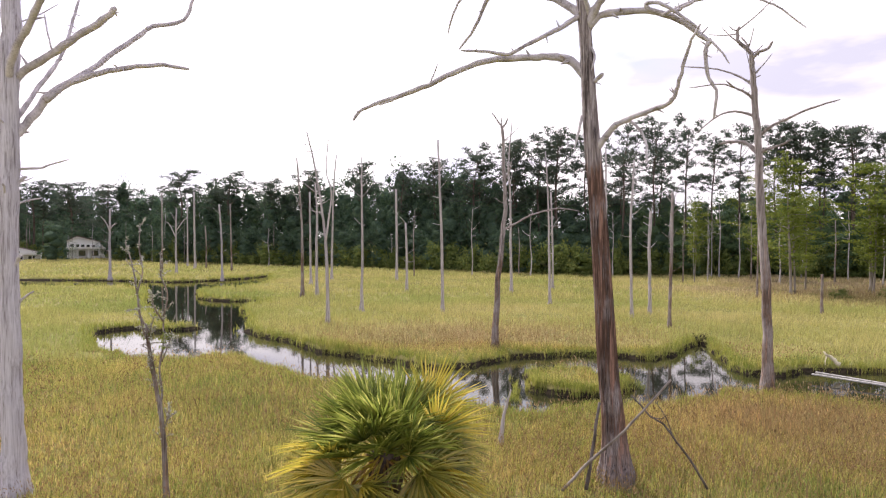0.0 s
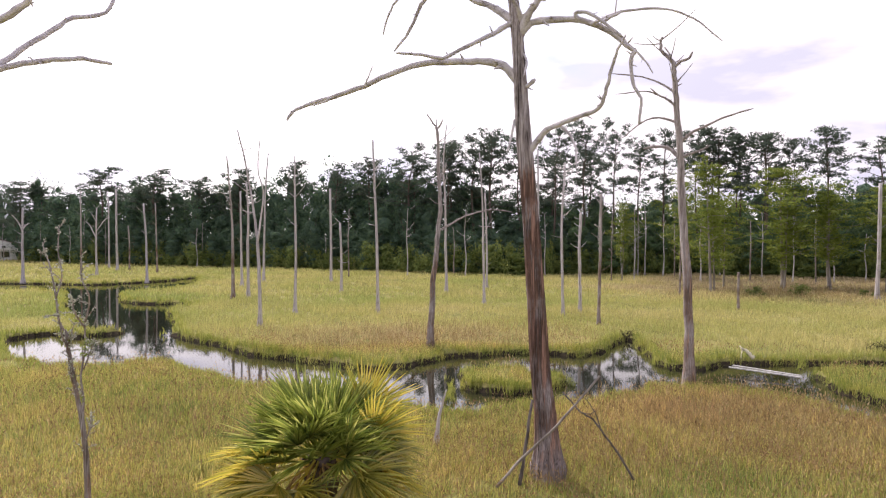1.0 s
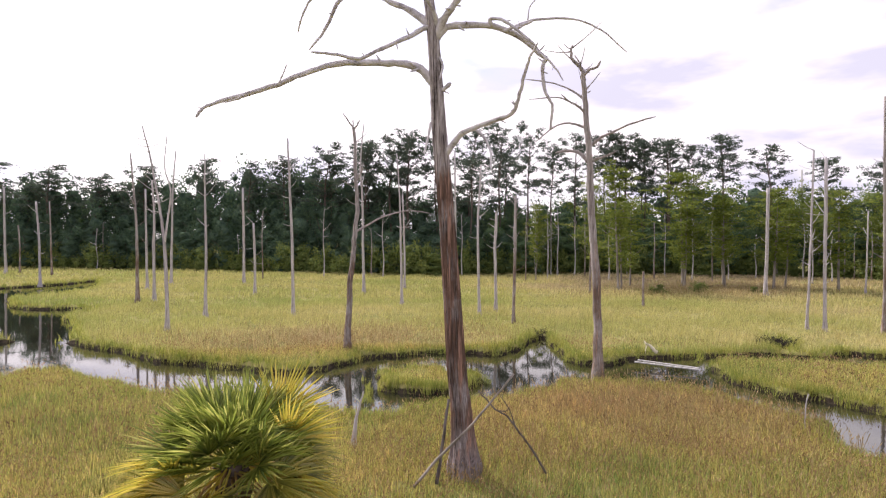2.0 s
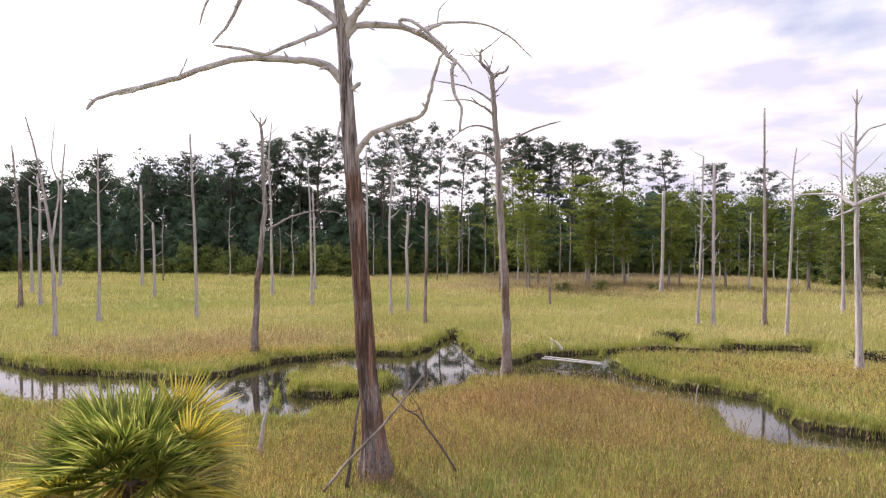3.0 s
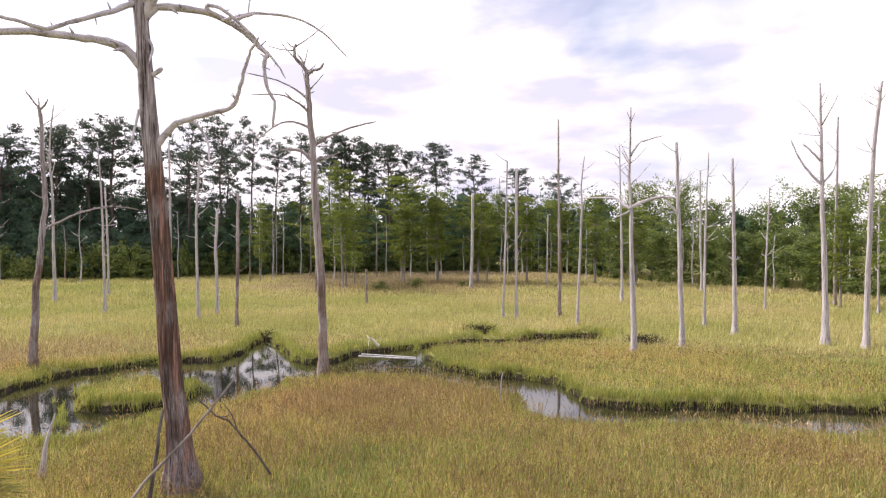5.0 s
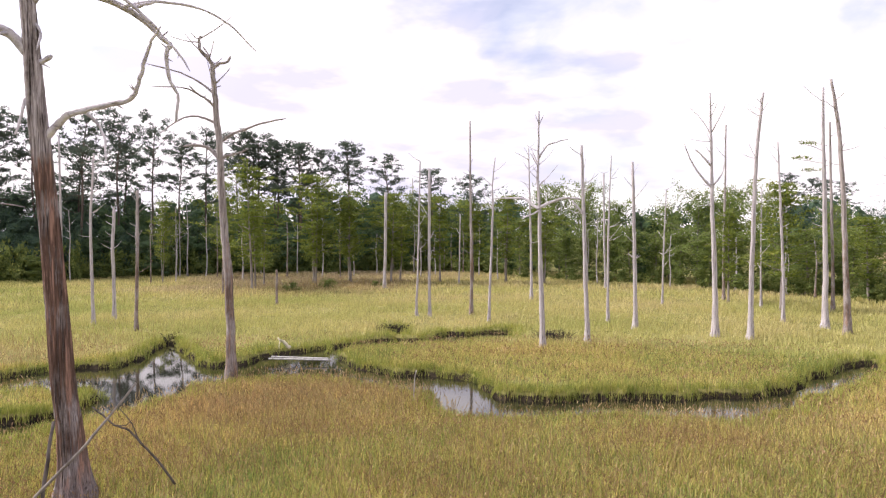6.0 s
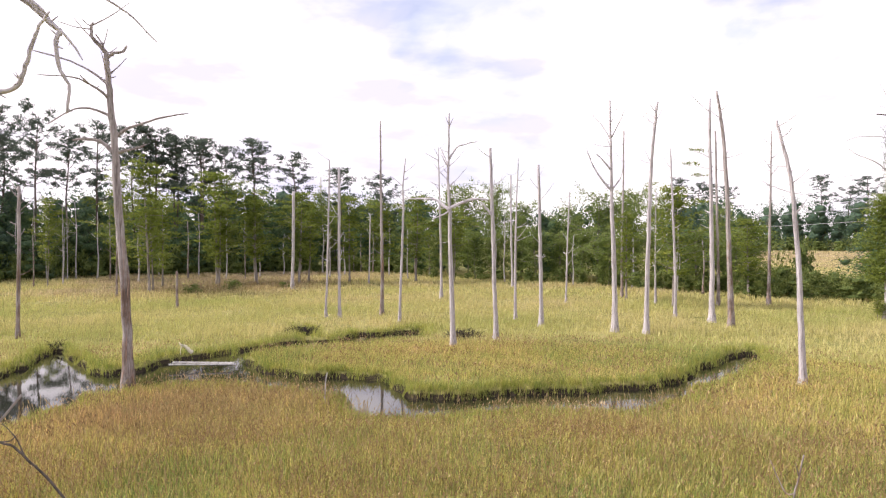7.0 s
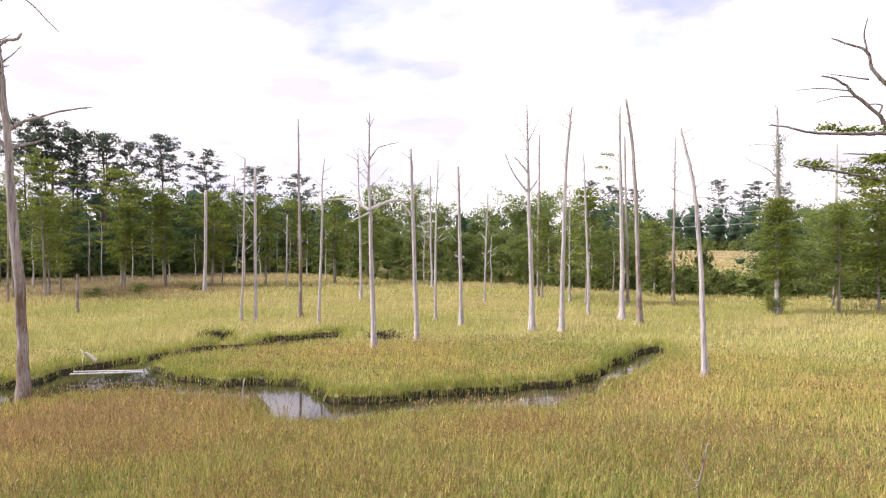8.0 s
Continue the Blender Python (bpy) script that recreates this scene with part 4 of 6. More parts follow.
limb(tree, [(-0.34, 0.17, 8.23), (-0.62, 0.17, 8.46), (-0.90, 0.18, 8.59), (-1.14, 0.18, 8.78)], 0.044, 0.018)
limb(tree, [(-0.81, 0.39, 8.64), (-1.20, 0.42, 8.74), (-2.09, 0.45, 8.64)], 0.027, 0.013)
limb(tree, [(-0.35, 0.18, 8.64), (-0.61, 0.47, 8.95), (-1.06, 0.92, 9.29), (-1.81, 1.56, 9.54)], 0.035, 0.018)
limb(tree, [(-0.41, 0.20, 9.40), (-0.26, 0.06, 9.55), (-0.10, -0.09, 9.61), (-0.03, -0.18, 9.77)], 0.053, 0.027)
limb(tree, [(-0.42, 0.21, 9.46), (-0.44, 0.45, 9.88), (-0.52, 0.65, 10.14)], 0.035, 0.018)
limb(tree, [(-0.38, 0.19, 8.83), (-0.20, 0.11, 8.92)], 0.022, 0.013)
# the bent tree on the far bank
tree = snag(2.05, 24.90, [(0.00, 0.00, -0.10), (-0.00, 0.00, 0.62), (0.06, -0.01, 1.74), (0.11, -0.01, 2.85), (0.22, -0.02, 3.52), (0.26, -0.02, 4.18), (0.32, -0.03, 4.85), (0.39, -0.04, 5.51), (0.37, -0.03, 6.40), (0.32, -0.03, 7.28), (0.30, -0.03, 8.38), (0.23, -0.02, 8.74)], 0.156, 0.056, "dark-footed dead tree with a bent trunk and forked tip")
limb(tree, [(0.30, -0.03, 8.16), (0.26, 0.08, 8.71), (0.09, 0.17, 9.01), (-0.12, 0.26, 9.34)], 0.045, 0.022)
limb(tree, [(0.23, -0.02, 8.65), (0.40, -0.09, 8.85), (0.48, -0.15, 9.04)], 0.045, 0.022)
limb(tree, [(0.25, -0.02, 8.47), (0.26, 0.10, 8.84), (0.25, 0.20, 9.15)], 0.033, 0.017)
limb(tree, [(0.30, -0.03, 4.67), (0.87, 0.11, 4.98), (1.44, 0.22, 5.28), (2.36, 0.36, 5.53), (2.82, 0.41, 5.53), (3.42, 0.47, 5.44)], 0.045, 0.022)
limb(tree, [(0.37, -0.03, 6.62), (0.55, -0.18, 7.04), (0.60, -0.28, 7.36)], 0.033, 0.022)
# slender trunks over the left marsh
tree = snag(-5.84, 32.06, [(0.00, 0.00, -0.10), (0.00, 0.00, 0.57), (-0.02, -0.00, 2.12), (-0.10, -0.02, 4.12), (-0.20, -0.04, 5.26), (-0.45, -0.08, 6.97), (-0.69, -0.13, 8.38), (-0.98, -0.19, 9.67)], 0.131, 0.029, "pale dead tree split into two bare poles")
limb(tree, [(-0.10, -0.02, 4.12), (0.15, -0.27, 5.54), (0.28, -0.48, 6.66), (0.08, -0.76, 7.75), (0.28, -1.08, 9.36)], 0.087, 0.029)
tree = snag(-10.30, 46.35, [(0.00, 0.00, -0.10), (0.00, 0.00, 0.65), (0.01, 0.00, 3.17), (-0.02, -0.00, 5.24), (-0.20, -0.05, 8.12), (-0.35, -0.08, 10.17)], 0.169, 0.042)
limb(tree, [(-0.05, -0.01, 6.47), (-0.67, 0.36, 7.53), (-1.33, 0.48, 7.66)], 0.042, 0.021)
limb(tree, [(-0.20, -0.05, 8.12), (-0.37, 0.53, 9.41), (-0.63, 0.96, 10.47)], 0.042, 0.021)
tree = snag(-12.36, 59.22, [(0.00, 0.00, -0.10), (0.00, 0.00, 0.72), (-0.04, -0.01, 3.89), (-0.07, -0.01, 8.63)], 0.162, 0.081)
tree = snag(-9.52, 47.83, [(0.00, 0.00, -0.10), (0.00, 0.00, 0.66), (-0.03, -0.01, 3.56), (0.02, 0.00, 6.12), (-0.09, -0.02, 8.45)], 0.152, 0.065)
tree = snag(-11.30, 64.31, [(0.00, 0.00, -0.10), (0.00, 0.00, 0.74), (0.07, 0.01, 4.42), (0.20, 0.03, 9.00), (0.49, 0.08, 12.72)], 0.175, 0.058)
tree = snag(-4.85, 37.74, [(0.00, 0.00, -0.10), (0.00, 0.00, 0.60), (0.04, 0.01, 3.40), (0.02, 0.00, 6.76), (0.02, 0.00, 9.14)], 0.136, 0.034)
limb(tree, [(0.02, 0.00, 7.43), (0.33, 0.19, 7.72)], 0.034, 0.017)
limb(tree, [(0.02, 0.00, 6.76), (-0.36, -0.21, 7.08)], 0.034, 0.017)
tree = snag(-0.03, 37.10, [(0.00, 0.00, -0.10), (0.00, 0.00, 0.60), (-0.03, -0.00, 3.42), (-0.13, -0.00, 6.72), (-0.20, -0.00, 8.37), (-0.26, -0.00, 10.08)], 0.132, 0.050)
limb(tree, [(-0.16, -0.00, 8.37), (0.07, 0.10, 8.64)], 0.050, 0.025)
limb(tree, [(-0.16, -0.00, 7.71), (-0.43, 0.18, 8.06)], 0.033, 0.025)
tree = snag(-4.64, 63.39, [(0.00, 0.00, -0.10), (0.00, 0.00, 0.74), (0.01, 0.00, 4.41), (-0.04, -0.00, 9.21)], 0.170, 0.113)
tree = snag(-2.92, 51.09, [(0.00, 0.00, -0.10), (0.00, 0.00, 0.67), (0.00, 0.00, 3.05), (-0.08, -0.00, 5.55)], 0.137, 0.091, "short broken dead trunk standing in marsh grass")
tree = snag(5.45, 50.49, [(0.00, 0.00, -0.10), (-0.00, 0.00, 0.67), (-0.05, 0.01, 3.96), (-0.10, 0.01, 7.56), (-0.24, 0.03, 10.25), (0.02, -0.00, 13.29)], 0.158, 0.045)
limb(tree, [(-0.15, 0.02, 8.45), (0.12, -0.01, 9.80)], 0.057, 0.034)
tree = snag(6.95, 41.19, [(0.00, 0.00, -0.10), (-0.00, 0.00, 0.62), (-0.04, 0.01, 3.31), (-0.13, 0.02, 6.98), (-0.31, 0.05, 9.98)], 0.130, 0.037)
limb(tree, [(-0.05, 0.01, 4.41), (0.18, -0.34, 5.14), (0.49, -0.66, 5.67)], 0.037, 0.019)
tree = snag(9.49, 54.81, [(0.00, 0.00, -0.10), (-0.00, 0.00, 0.69), (-0.01, 0.00, 3.92), (-0.17, 0.03, 8.31)], 0.124, 0.074)
tree = snag(10.21, 34.24, [(0.00, 0.00, -0.10), (-0.00, 0.00, 0.58), (-0.04, 0.01, 2.57), (-0.08, 0.02, 5.02), (0.02, -0.01, 7.15), (0.10, -0.03, 8.57)], 0.111, 0.048)
limb(tree, [(0.02, -0.01, 7.15), (0.22, -0.15, 7.74)], 0.032, 0.016)
tree = snag(11.64, 35.61, [(0.00, 0.00, -0.10), (-0.00, 0.00, 0.59), (-0.01, 0.00, 1.86), (-0.05, 0.02, 3.77), (0.00, -0.00, 5.04), (0.03, -0.01, 5.86)], 0.117, 0.083, "short broken dead trunk standing in marsh grass")
tree = snag(11.00, 30.71, [(0.00, 0.00, -0.10), (-0.00, 0.00, 0.56), (0.04, -0.01, 2.21), (0.07, -0.03, 4.40), (0.09, -0.03, 6.59)], 0.102, 0.073, "brown dead trunk with its bark still on")
limb(tree, [(0.09, -0.03, 6.32), (-0.24, -0.02, 6.81)], 0.044, 0.022)
limb(tree, [(0.09, -0.03, 5.77), (0.40, 0.08, 6.10)], 0.029, 0.022)
tree = snag(16.04, 62.45, [(0.00, 0.00, -0.10), (-0.00, 0.00, 0.73), (0.03, -0.01, 5.52), (-0.05, 0.01, 13.18)], 0.172, 0.086)
tree = snag(-34.83, 66.28, [(0.00, 0.00, -0.10), (0.00, 0.00, 0.76), (-0.02, -0.01, 3.83), (0.05, 0.03, 7.37)], 0.200, 0.100)
limb(tree, [(0.03, 0.02, 4.89), (-0.03, -0.62, 5.88), (-0.26, -1.25, 6.56)], 0.100, 0.050)
limb(tree, [(0.04, 0.02, 5.31), (0.56, 0.04, 5.90)], 0.100, 0.050)
tree = snag(-33.32, 75.16, [(0.00, 0.00, -0.10), (0.00, 0.00, 0.80), (0.03, 0.01, 4.42), (0.01, 0.00, 9.64)], 0.147, 0.073)
tree = snag(-32.18, 76.44, [(0.00, 0.00, -0.10), (0.00, 0.00, 0.81), (-0.04, -0.01, 3.74), (0.05, 0.02, 7.83)], 0.185, 0.074, "small pale dead tree with a fan of twigs")
limb(tree, [(-0.03, -0.01, 4.42), (-0.74, -0.08, 5.92), (-1.23, -0.20, 6.32)], 0.092, 0.037)
limb(tree, [(-0.03, -0.01, 5.10), (0.86, 0.18, 6.47), (1.42, 0.33, 6.75)], 0.092, 0.037)
limb(tree, [(0.04, 0.02, 6.12), (-0.36, -0.30, 7.13)], 0.074, 0.037)
tree = snag(-37.93, 94.08, [(0.00, 0.00, -0.10), (0.00, 0.00, 0.90), (0.03, 0.01, 4.43), (-0.01, -0.00, 10.29)], 0.181, 0.090)
tree = snag(-34.65, 88.51, [(0.00, 0.00, -0.10), (0.00, 0.00, 0.87), (-0.04, -0.02, 4.42), (-0.07, -0.03, 10.72)], 0.212, 0.127)
tree = snag(-22.77, 65.28, [(0.00, 0.00, -0.10), (0.00, 0.00, 0.75), (-0.03, -0.01, 3.84), (-0.22, -0.08, 7.78)], 0.154, 0.092)
tree = snag(-27.87, 83.54, [(0.00, 0.00, -0.10), (0.00, 0.00, 0.85), (-0.05, -0.02, 3.68), (-0.15, -0.05, 8.73)], 0.157, 0.078)
tree = snag(-33.74, 90.28, [(0.00, 0.00, -0.10), (0.00, 0.00, 0.88), (0.02, 0.01, 3.62), (-0.11, -0.04, 6.03)], 0.129, 0.086)
# slender trunks over the right marsh
tree = snag(23.90, 25.33, [(0.00, 0.00, -0.10), (0.00, -0.00, 0.59), (0.05, -0.05, 2.56), (0.10, -0.09, 5.02), (0.15, -0.14, 8.58)], 0.094, 0.047)
limb(tree, [(0.07, -0.07, 5.02), (0.23, -0.26, 5.33), (0.30, -0.36, 5.63)], 0.031, 0.016)
tree = snag(24.34, 24.74, [(0.00, 0.00, -0.10), (0.00, -0.00, 0.59), (-0.02, 0.02, 3.17), (-0.01, 0.01, 8.15)], 0.109, 0.078)
tree = snag(26.54, 23.62, [(0.00, 0.00, -0.10), (0.00, -0.00, 0.59), (0.00, -0.00, 3.45), (-0.04, 0.04, 6.94), (-0.06, 0.06, 10.92)], 0.143, 0.048)
limb(tree, [(-0.04, 0.04, 8.52), (0.04, -0.10, 8.83)], 0.032, 0.016)
limb(tree, [(-0.04, 0.04, 7.89), (-0.15, 0.11, 8.20)], 0.032, 0.016)
tree = snag(42.72, 39.71, [(0.00, 0.00, -0.10), (0.00, -0.00, 0.71), (0.04, -0.04, 2.84), (0.08, -0.08, 6.47)], 0.104, 0.052)
tree = snag(24.96, 20.96, [(0.00, 0.00, -0.10), (0.00, -0.00, 0.58), (0.06, -0.07, 3.24), (0.11, -0.14, 5.87), (0.10, -0.11, 7.03), (0.19, -0.23, 8.49)], 0.102, 0.029)
limb(tree, [(0.10, -0.11, 7.03), (-0.34, 0.01, 7.36), (-0.65, 0.12, 7.51)], 0.037, 0.015)
limb(tree, [(0.11, -0.14, 6.60), (0.25, -0.48, 6.44)], 0.029, 0.015)
tree = snag(35.98, 26.46, [(0.00, 0.00, -0.10), (-0.00, 0.00, 0.64), (-0.03, 0.03, 4.01), (-0.07, 0.10, 7.20), (-0.12, 0.17, 10.63)], 0.140, 0.040)
limb(tree, [(-0.10, 0.13, 9.79), (-0.40, 0.51, 10.07), (-0.78, 0.97, 10.38)], 0.060, 0.020)
limb(tree, [(-0.10, 0.13, 9.99), (-0.56, 0.24, 10.66)], 0.040, 0.020)
limb(tree, [(-0.07, 0.10, 7.60), (-0.15, 0.54, 8.34)], 0.050, 0.030)
limb(tree, [(-0.12, 0.17, 9.20), (0.12, -0.35, 9.58)], 0.040, 0.020)
tree = snag(20.46, 14.38, [(0.00, 0.00, -0.10), (-0.00, 0.00, 0.54), (-0.04, 0.06, 2.61), (-0.07, 0.10, 4.41), (-0.08, 0.11, 5.54), (-0.12, 0.17, 6.66), (-0.11, 0.15, 7.78), (-0.10, 0.14, 9.34)], 0.135, 0.034, "tall bleached dead tree with drooping lower limbs")
limb(tree, [(-0.07, 0.10, 5.49), (-0.15, 0.37, 5.65), (-0.24, 0.67, 5.91), (-0.47, 1.27, 5.96), (-0.71, 1.86, 5.97)], 0.079, 0.022)
limb(tree, [(-0.07, 0.10, 5.45), (-0.43, 0.30, 5.26), (-0.75, 0.48, 5.12)], 0.045, 0.017)
limb(tree, [(-0.07, 0.10, 5.58), (0.14, -0.39, 5.80), (0.35, -0.92, 5.92), (0.54, -1.40, 5.85)], 0.067, 0.034)
limb(tree, [(-0.11, 0.15, 7.10), (-0.06, 0.36, 7.57), (-0.04, 0.60, 8.00)], 0.034, 0.017)
limb(tree, [(-0.10, 0.13, 7.51), (0.16, -0.04, 7.97), (0.45, -0.31, 8.14), (0.79, -0.65, 8.26)], 0.045, 0.017)
limb(tree, [(-0.10, 0.14, 8.78), (0.03, 0.01, 9.17)], 0.022, 0.011)
limb(tree, [(-0.10, 0.14, 8.85), (-0.25, 0.22, 9.21)], 0.022, 0.011)
limb(tree, [(-0.08, 0.12, 6.43), (-0.04, -0.05, 6.61), (-0.06, -0.12, 6.42)], 0.022, 0.011)
tree = snag(23.18, 14.05, [(0.00, 0.00, -0.10), (-0.00, 0.00, 0.55), (-0.04, 0.07, 2.47), (-0.08, 0.13, 4.90), (-0.11, 0.18, 6.59), (-0.14, 0.22, 8.24)], 0.134, 0.061, "tall bleached dead tree with one broken side limb")
limb(tree, [(-0.08, 0.13, 5.34), (-0.31, 0.28, 5.62), (-0.53, 0.42, 5.91)], 0.085, 0.061)
limb(tree, [(-0.11, 0.18, 7.08), (0.15, 0.17, 7.83)], 0.024, 0.012)
tree = snag(29.18, 16.54, [(0.00, 0.00, -0.10), (-0.00, 0.00, 0.58), (-0.00, 0.01, 3.52), (0.02, -0.04, 6.20), (0.06, -0.11, 8.58)], 0.105, 0.030)
limb(tree, [(0.01, -0.01, 5.31), (-0.07, 0.39, 5.25)], 0.045, 0.023)
tree = snag(48.78, 28.08, [(0.00, 0.00, -0.10), (-0.00, 0.00, 0.70), (-0.06, 0.10, 4.41), (-0.09, 0.15, 9.90)], 0.126, 0.076)
tree = snag(27.92, 14.35, [(0.00, 0.00, -0.10), (-0.00, 0.00, 0.57), (-0.02, 0.03, 2.74), (-0.05, 0.09, 5.53), (-0.08, 0.15, 7.97)], 0.141, 0.070)
limb(tree, [(-0.05, 0.09, 4.41), (-0.09, -0.09, 4.64)], 0.042, 0.028)
tree = snag(38.60, 18.08, [(0.00, 0.00, -0.10), (-0.00, 0.00, 0.63), (0.03, -0.05, 3.29), (0.08, -0.17, 7.40)], 0.095, 0.038)
tree = snag(28.13, 10.67, [(0.00, 0.00, -0.10), (-0.00, 0.00, 0.56), (-0.01, 0.04, 2.85), (-0.05, 0.12, 4.94), (-0.07, 0.17, 6.63), (-0.08, 0.21, 8.58), (-0.10, 0.27, 10.71)], 0.175, 0.040, "tall bleached dead tree with long upswept limbs")
limb(tree, [(-0.06, 0.15, 6.55), (-0.31, 0.46, 6.97), (-0.65, 0.81, 7.66), (-0.95, 1.04, 8.50)], 0.094, 0.040)
limb(tree, [(-0.07, 0.19, 8.84), (-0.07, 0.65, 9.61), (-0.13, 1.22, 10.27)], 0.054, 0.020)
limb(tree, [(-0.08, 0.21, 8.97), (-0.11, -0.17, 9.62), (-0.15, -0.47, 10.20)], 0.054, 0.020)
limb(tree, [(-0.09, 0.23, 7.54), (-0.39, 0.43, 7.91), (-0.70, 0.66, 8.24)], 0.067, 0.040)
limb(tree, [(-0.08, 0.19, 10.13), (0.10, 0.10, 10.41)], 0.027, 0.013)
limb(tree, [(-0.05, 0.13, 6.63), (0.26, -0.13, 7.16), (0.45, -0.16, 7.69)], 0.067, 0.027)
tree = snag(45.06, 16.69, [(0.00, 0.00, -0.10), (-0.00, 0.00, 0.65), (-0.01, 0.02, 4.00), (0.01, -0.03, 7.72), (0.02, -0.05, 12.16)], 0.129, 0.064)
tree = snag(28.44, 9.31, [(0.00, 0.00, -0.10), (-0.00, 0.00, 0.55), (0.01, -0.03, 2.89), (0.03, -0.08, 5.44), (0.05, -0.16, 7.73), (0.09, -0.29, 9.49), (0.13, -0.39, 10.49)], 0.148, 0.054)
limb(tree, [(0.10, -0.31, 9.62), (0.46, -0.49, 10.16)], 0.040, 0.027)
limb(tree, [(0.11, -0.33, 9.87), (-0.05, -0.30, 10.35)], 0.040, 0.020)
tree = snag(42.17, 13.32, [(0.00, 0.00, -0.10), (-0.00, 0.00, 0.63), (-0.01, 0.02, 3.29), (-0.00, 0.01, 7.42)], 0.099, 0.040)
tree = snag(35.33, 10.04, [(0.00, 0.00, -0.10), (-0.00, 0.00, 0.59), (-0.00, 0.02, 2.57), (-0.04, 0.15, 5.66), (-0.07, 0.25, 8.13), (-0.09, 0.31, 9.30)], 0.115, 0.033)
limb(tree, [(-0.07, 0.22, 8.12), (0.12, 0.71, 8.79), (0.23, 0.97, 9.20)], 0.049, 0.016)
limb(tree, [(-0.06, 0.19, 7.51), (-0.04, 0.56, 7.99)], 0.033, 0.016)
tree = snag(34.41, 7.92, [(0.00, 0.00, -0.10), (-0.00, 0.00, 0.58), (-0.00, 0.02, 2.97), (-0.02, 0.07, 5.59), (-0.03, 0.15, 8.78), (-0.05, 0.19, 11.53)], 0.190, 0.063)
limb(tree, [(-0.03, 0.12, 8.49), (-0.04, 0.56, 8.75), (-0.05, 0.95, 8.90)], 0.047, 0.024)
limb(tree, [(-0.03, 0.11, 7.91), (0.10, 0.64, 8.07), (0.19, 1.13, 8.20)], 0.047, 0.024)
limb(tree, [(-0.03, 0.11, 7.04), (0.01, 0.62, 7.30)], 0.047, 0.024)
tree = snag(42.68, 9.51, [(0.00, 0.00, -0.10), (-0.00, 0.00, 0.62), (-0.01, 0.06, 4.06), (-0.04, 0.16, 7.65), (-0.06, 0.25, 11.16)], 0.137, 0.059)
tree = snag(32.63, 6.62, [(0.00, 0.00, -0.10), (-0.00, 0.00, 0.56), (-0.02, 0.10, 3.06), (-0.04, 0.19, 5.51), (-0.07, 0.33, 8.23), (-0.11, 0.52, 10.14), (-0.16, 0.72, 11.46)], 0.179, 0.060)
limb(tree, [(-0.10, 0.44, 9.45), (-0.58, 0.52, 10.20)], 0.045, 0.022)
limb(tree, [(-0.07, 0.33, 8.23), (0.01, 0.18, 8.63)], 0.045, 0.022)
tree = snag(45.44, 7.05, [(0.00, 0.00, -0.10), (-0.00, 0.00, 0.62), (-0.00, 0.00, 4.06), (0.00, -0.03, 7.71), (0.01, -0.06, 11.27)], 0.164, 0.041)
limb(tree, [(0.01, -0.05, 8.80), (-0.23, 0.35, 9.46)], 0.051, 0.021)
limb(tree, [(0.01, -0.05, 8.43), (-0.03, -0.48, 8.95)], 0.051, 0.021)
tree = snag(21.33, 2.26, [(0.00, 0.00, -0.10), (-0.00, 0.00, 0.50), (-0.01, 0.06, 1.74), (-0.02, 0.13, 3.42), (-0.03, 0.25, 5.10), (-0.05, 0.39, 6.28), (-0.08, 0.58, 7.21), (-0.10, 0.76, 7.93)], 0.125, 0.038, "tall leaning bleached dead pole standing in the near marsh")
limb(tree, [(-0.05, 0.39, 6.28), (0.07, 0.32, 6.45)], 0.019, 0.010)
tree = snag(23.12, 46.58, [(0.00, 0.00, -0.10), (0.00, -0.00, 0.63), (0.03, -0.02, 4.05), (0.05, -0.02, 9.42)], 0.093, 0.047)
tree = snag(35.41, 41.67, [(0.00, 0.00, -0.10), (-0.00, 0.00, 0.68), (0.06, -0.05, 4.00), (0.08, -0.07, 8.25)], 0.171, 0.122)
tree = snag(21.30, 35.57, [(0.00, 0.00, -0.10), (-0.00, 0.00, 0.62), (-0.00, 0.00, 1.51), (-0.00, 0.00, 2.32)], 0.093, 0.074, "short grey stump in the marsh grass")
# leaning stump in the near marsh
tree = snag(1.22, 13.40, [(0.00, 0.00, -0.10), (0.05, -0.00, 0.50), (0.14, -0.01, 0.87), (0.22, -0.02, 1.17)], 0.060, 0.012, "short pointed grey stump leaning in the grass")

# fallen sticks about the great tree's foot
def stick(label, path, r0, r1, material, forks=()):
    seed = len(path) + int(r0 * 1000)
    ob = Buf()
    pts = smooth_path(path, 4, r0 * 0.3, seed)
    n = len(pts) - 1
    ob.tube(pts, [r0 + (r1 - r0) * i / n for i in range(n + 1)], 8, 0.25, seed)
    for f in forks:
        q = smooth_path(f, 4, r1 * 0.3, seed + 3)
        ob.tube(q, [r1 * (1 - 0.5 * i / (len(q) - 1)) for i in range(len(q))], 6, 0.2, seed)
    return tagged(new("fallen_branch", ob.mesh("fallen_branch", material)), label, "branch")


stick("straight grey pole leaning across the foot of the tree", [(1.99, 10.51, 0.17), (2.38, 10.38, 0.66), (2.86, 10.26, 1.17), (3.25, 10.19, 1.62), (3.67, 10.16, 2.11)], 0.027, 0.018, PALEBARK)
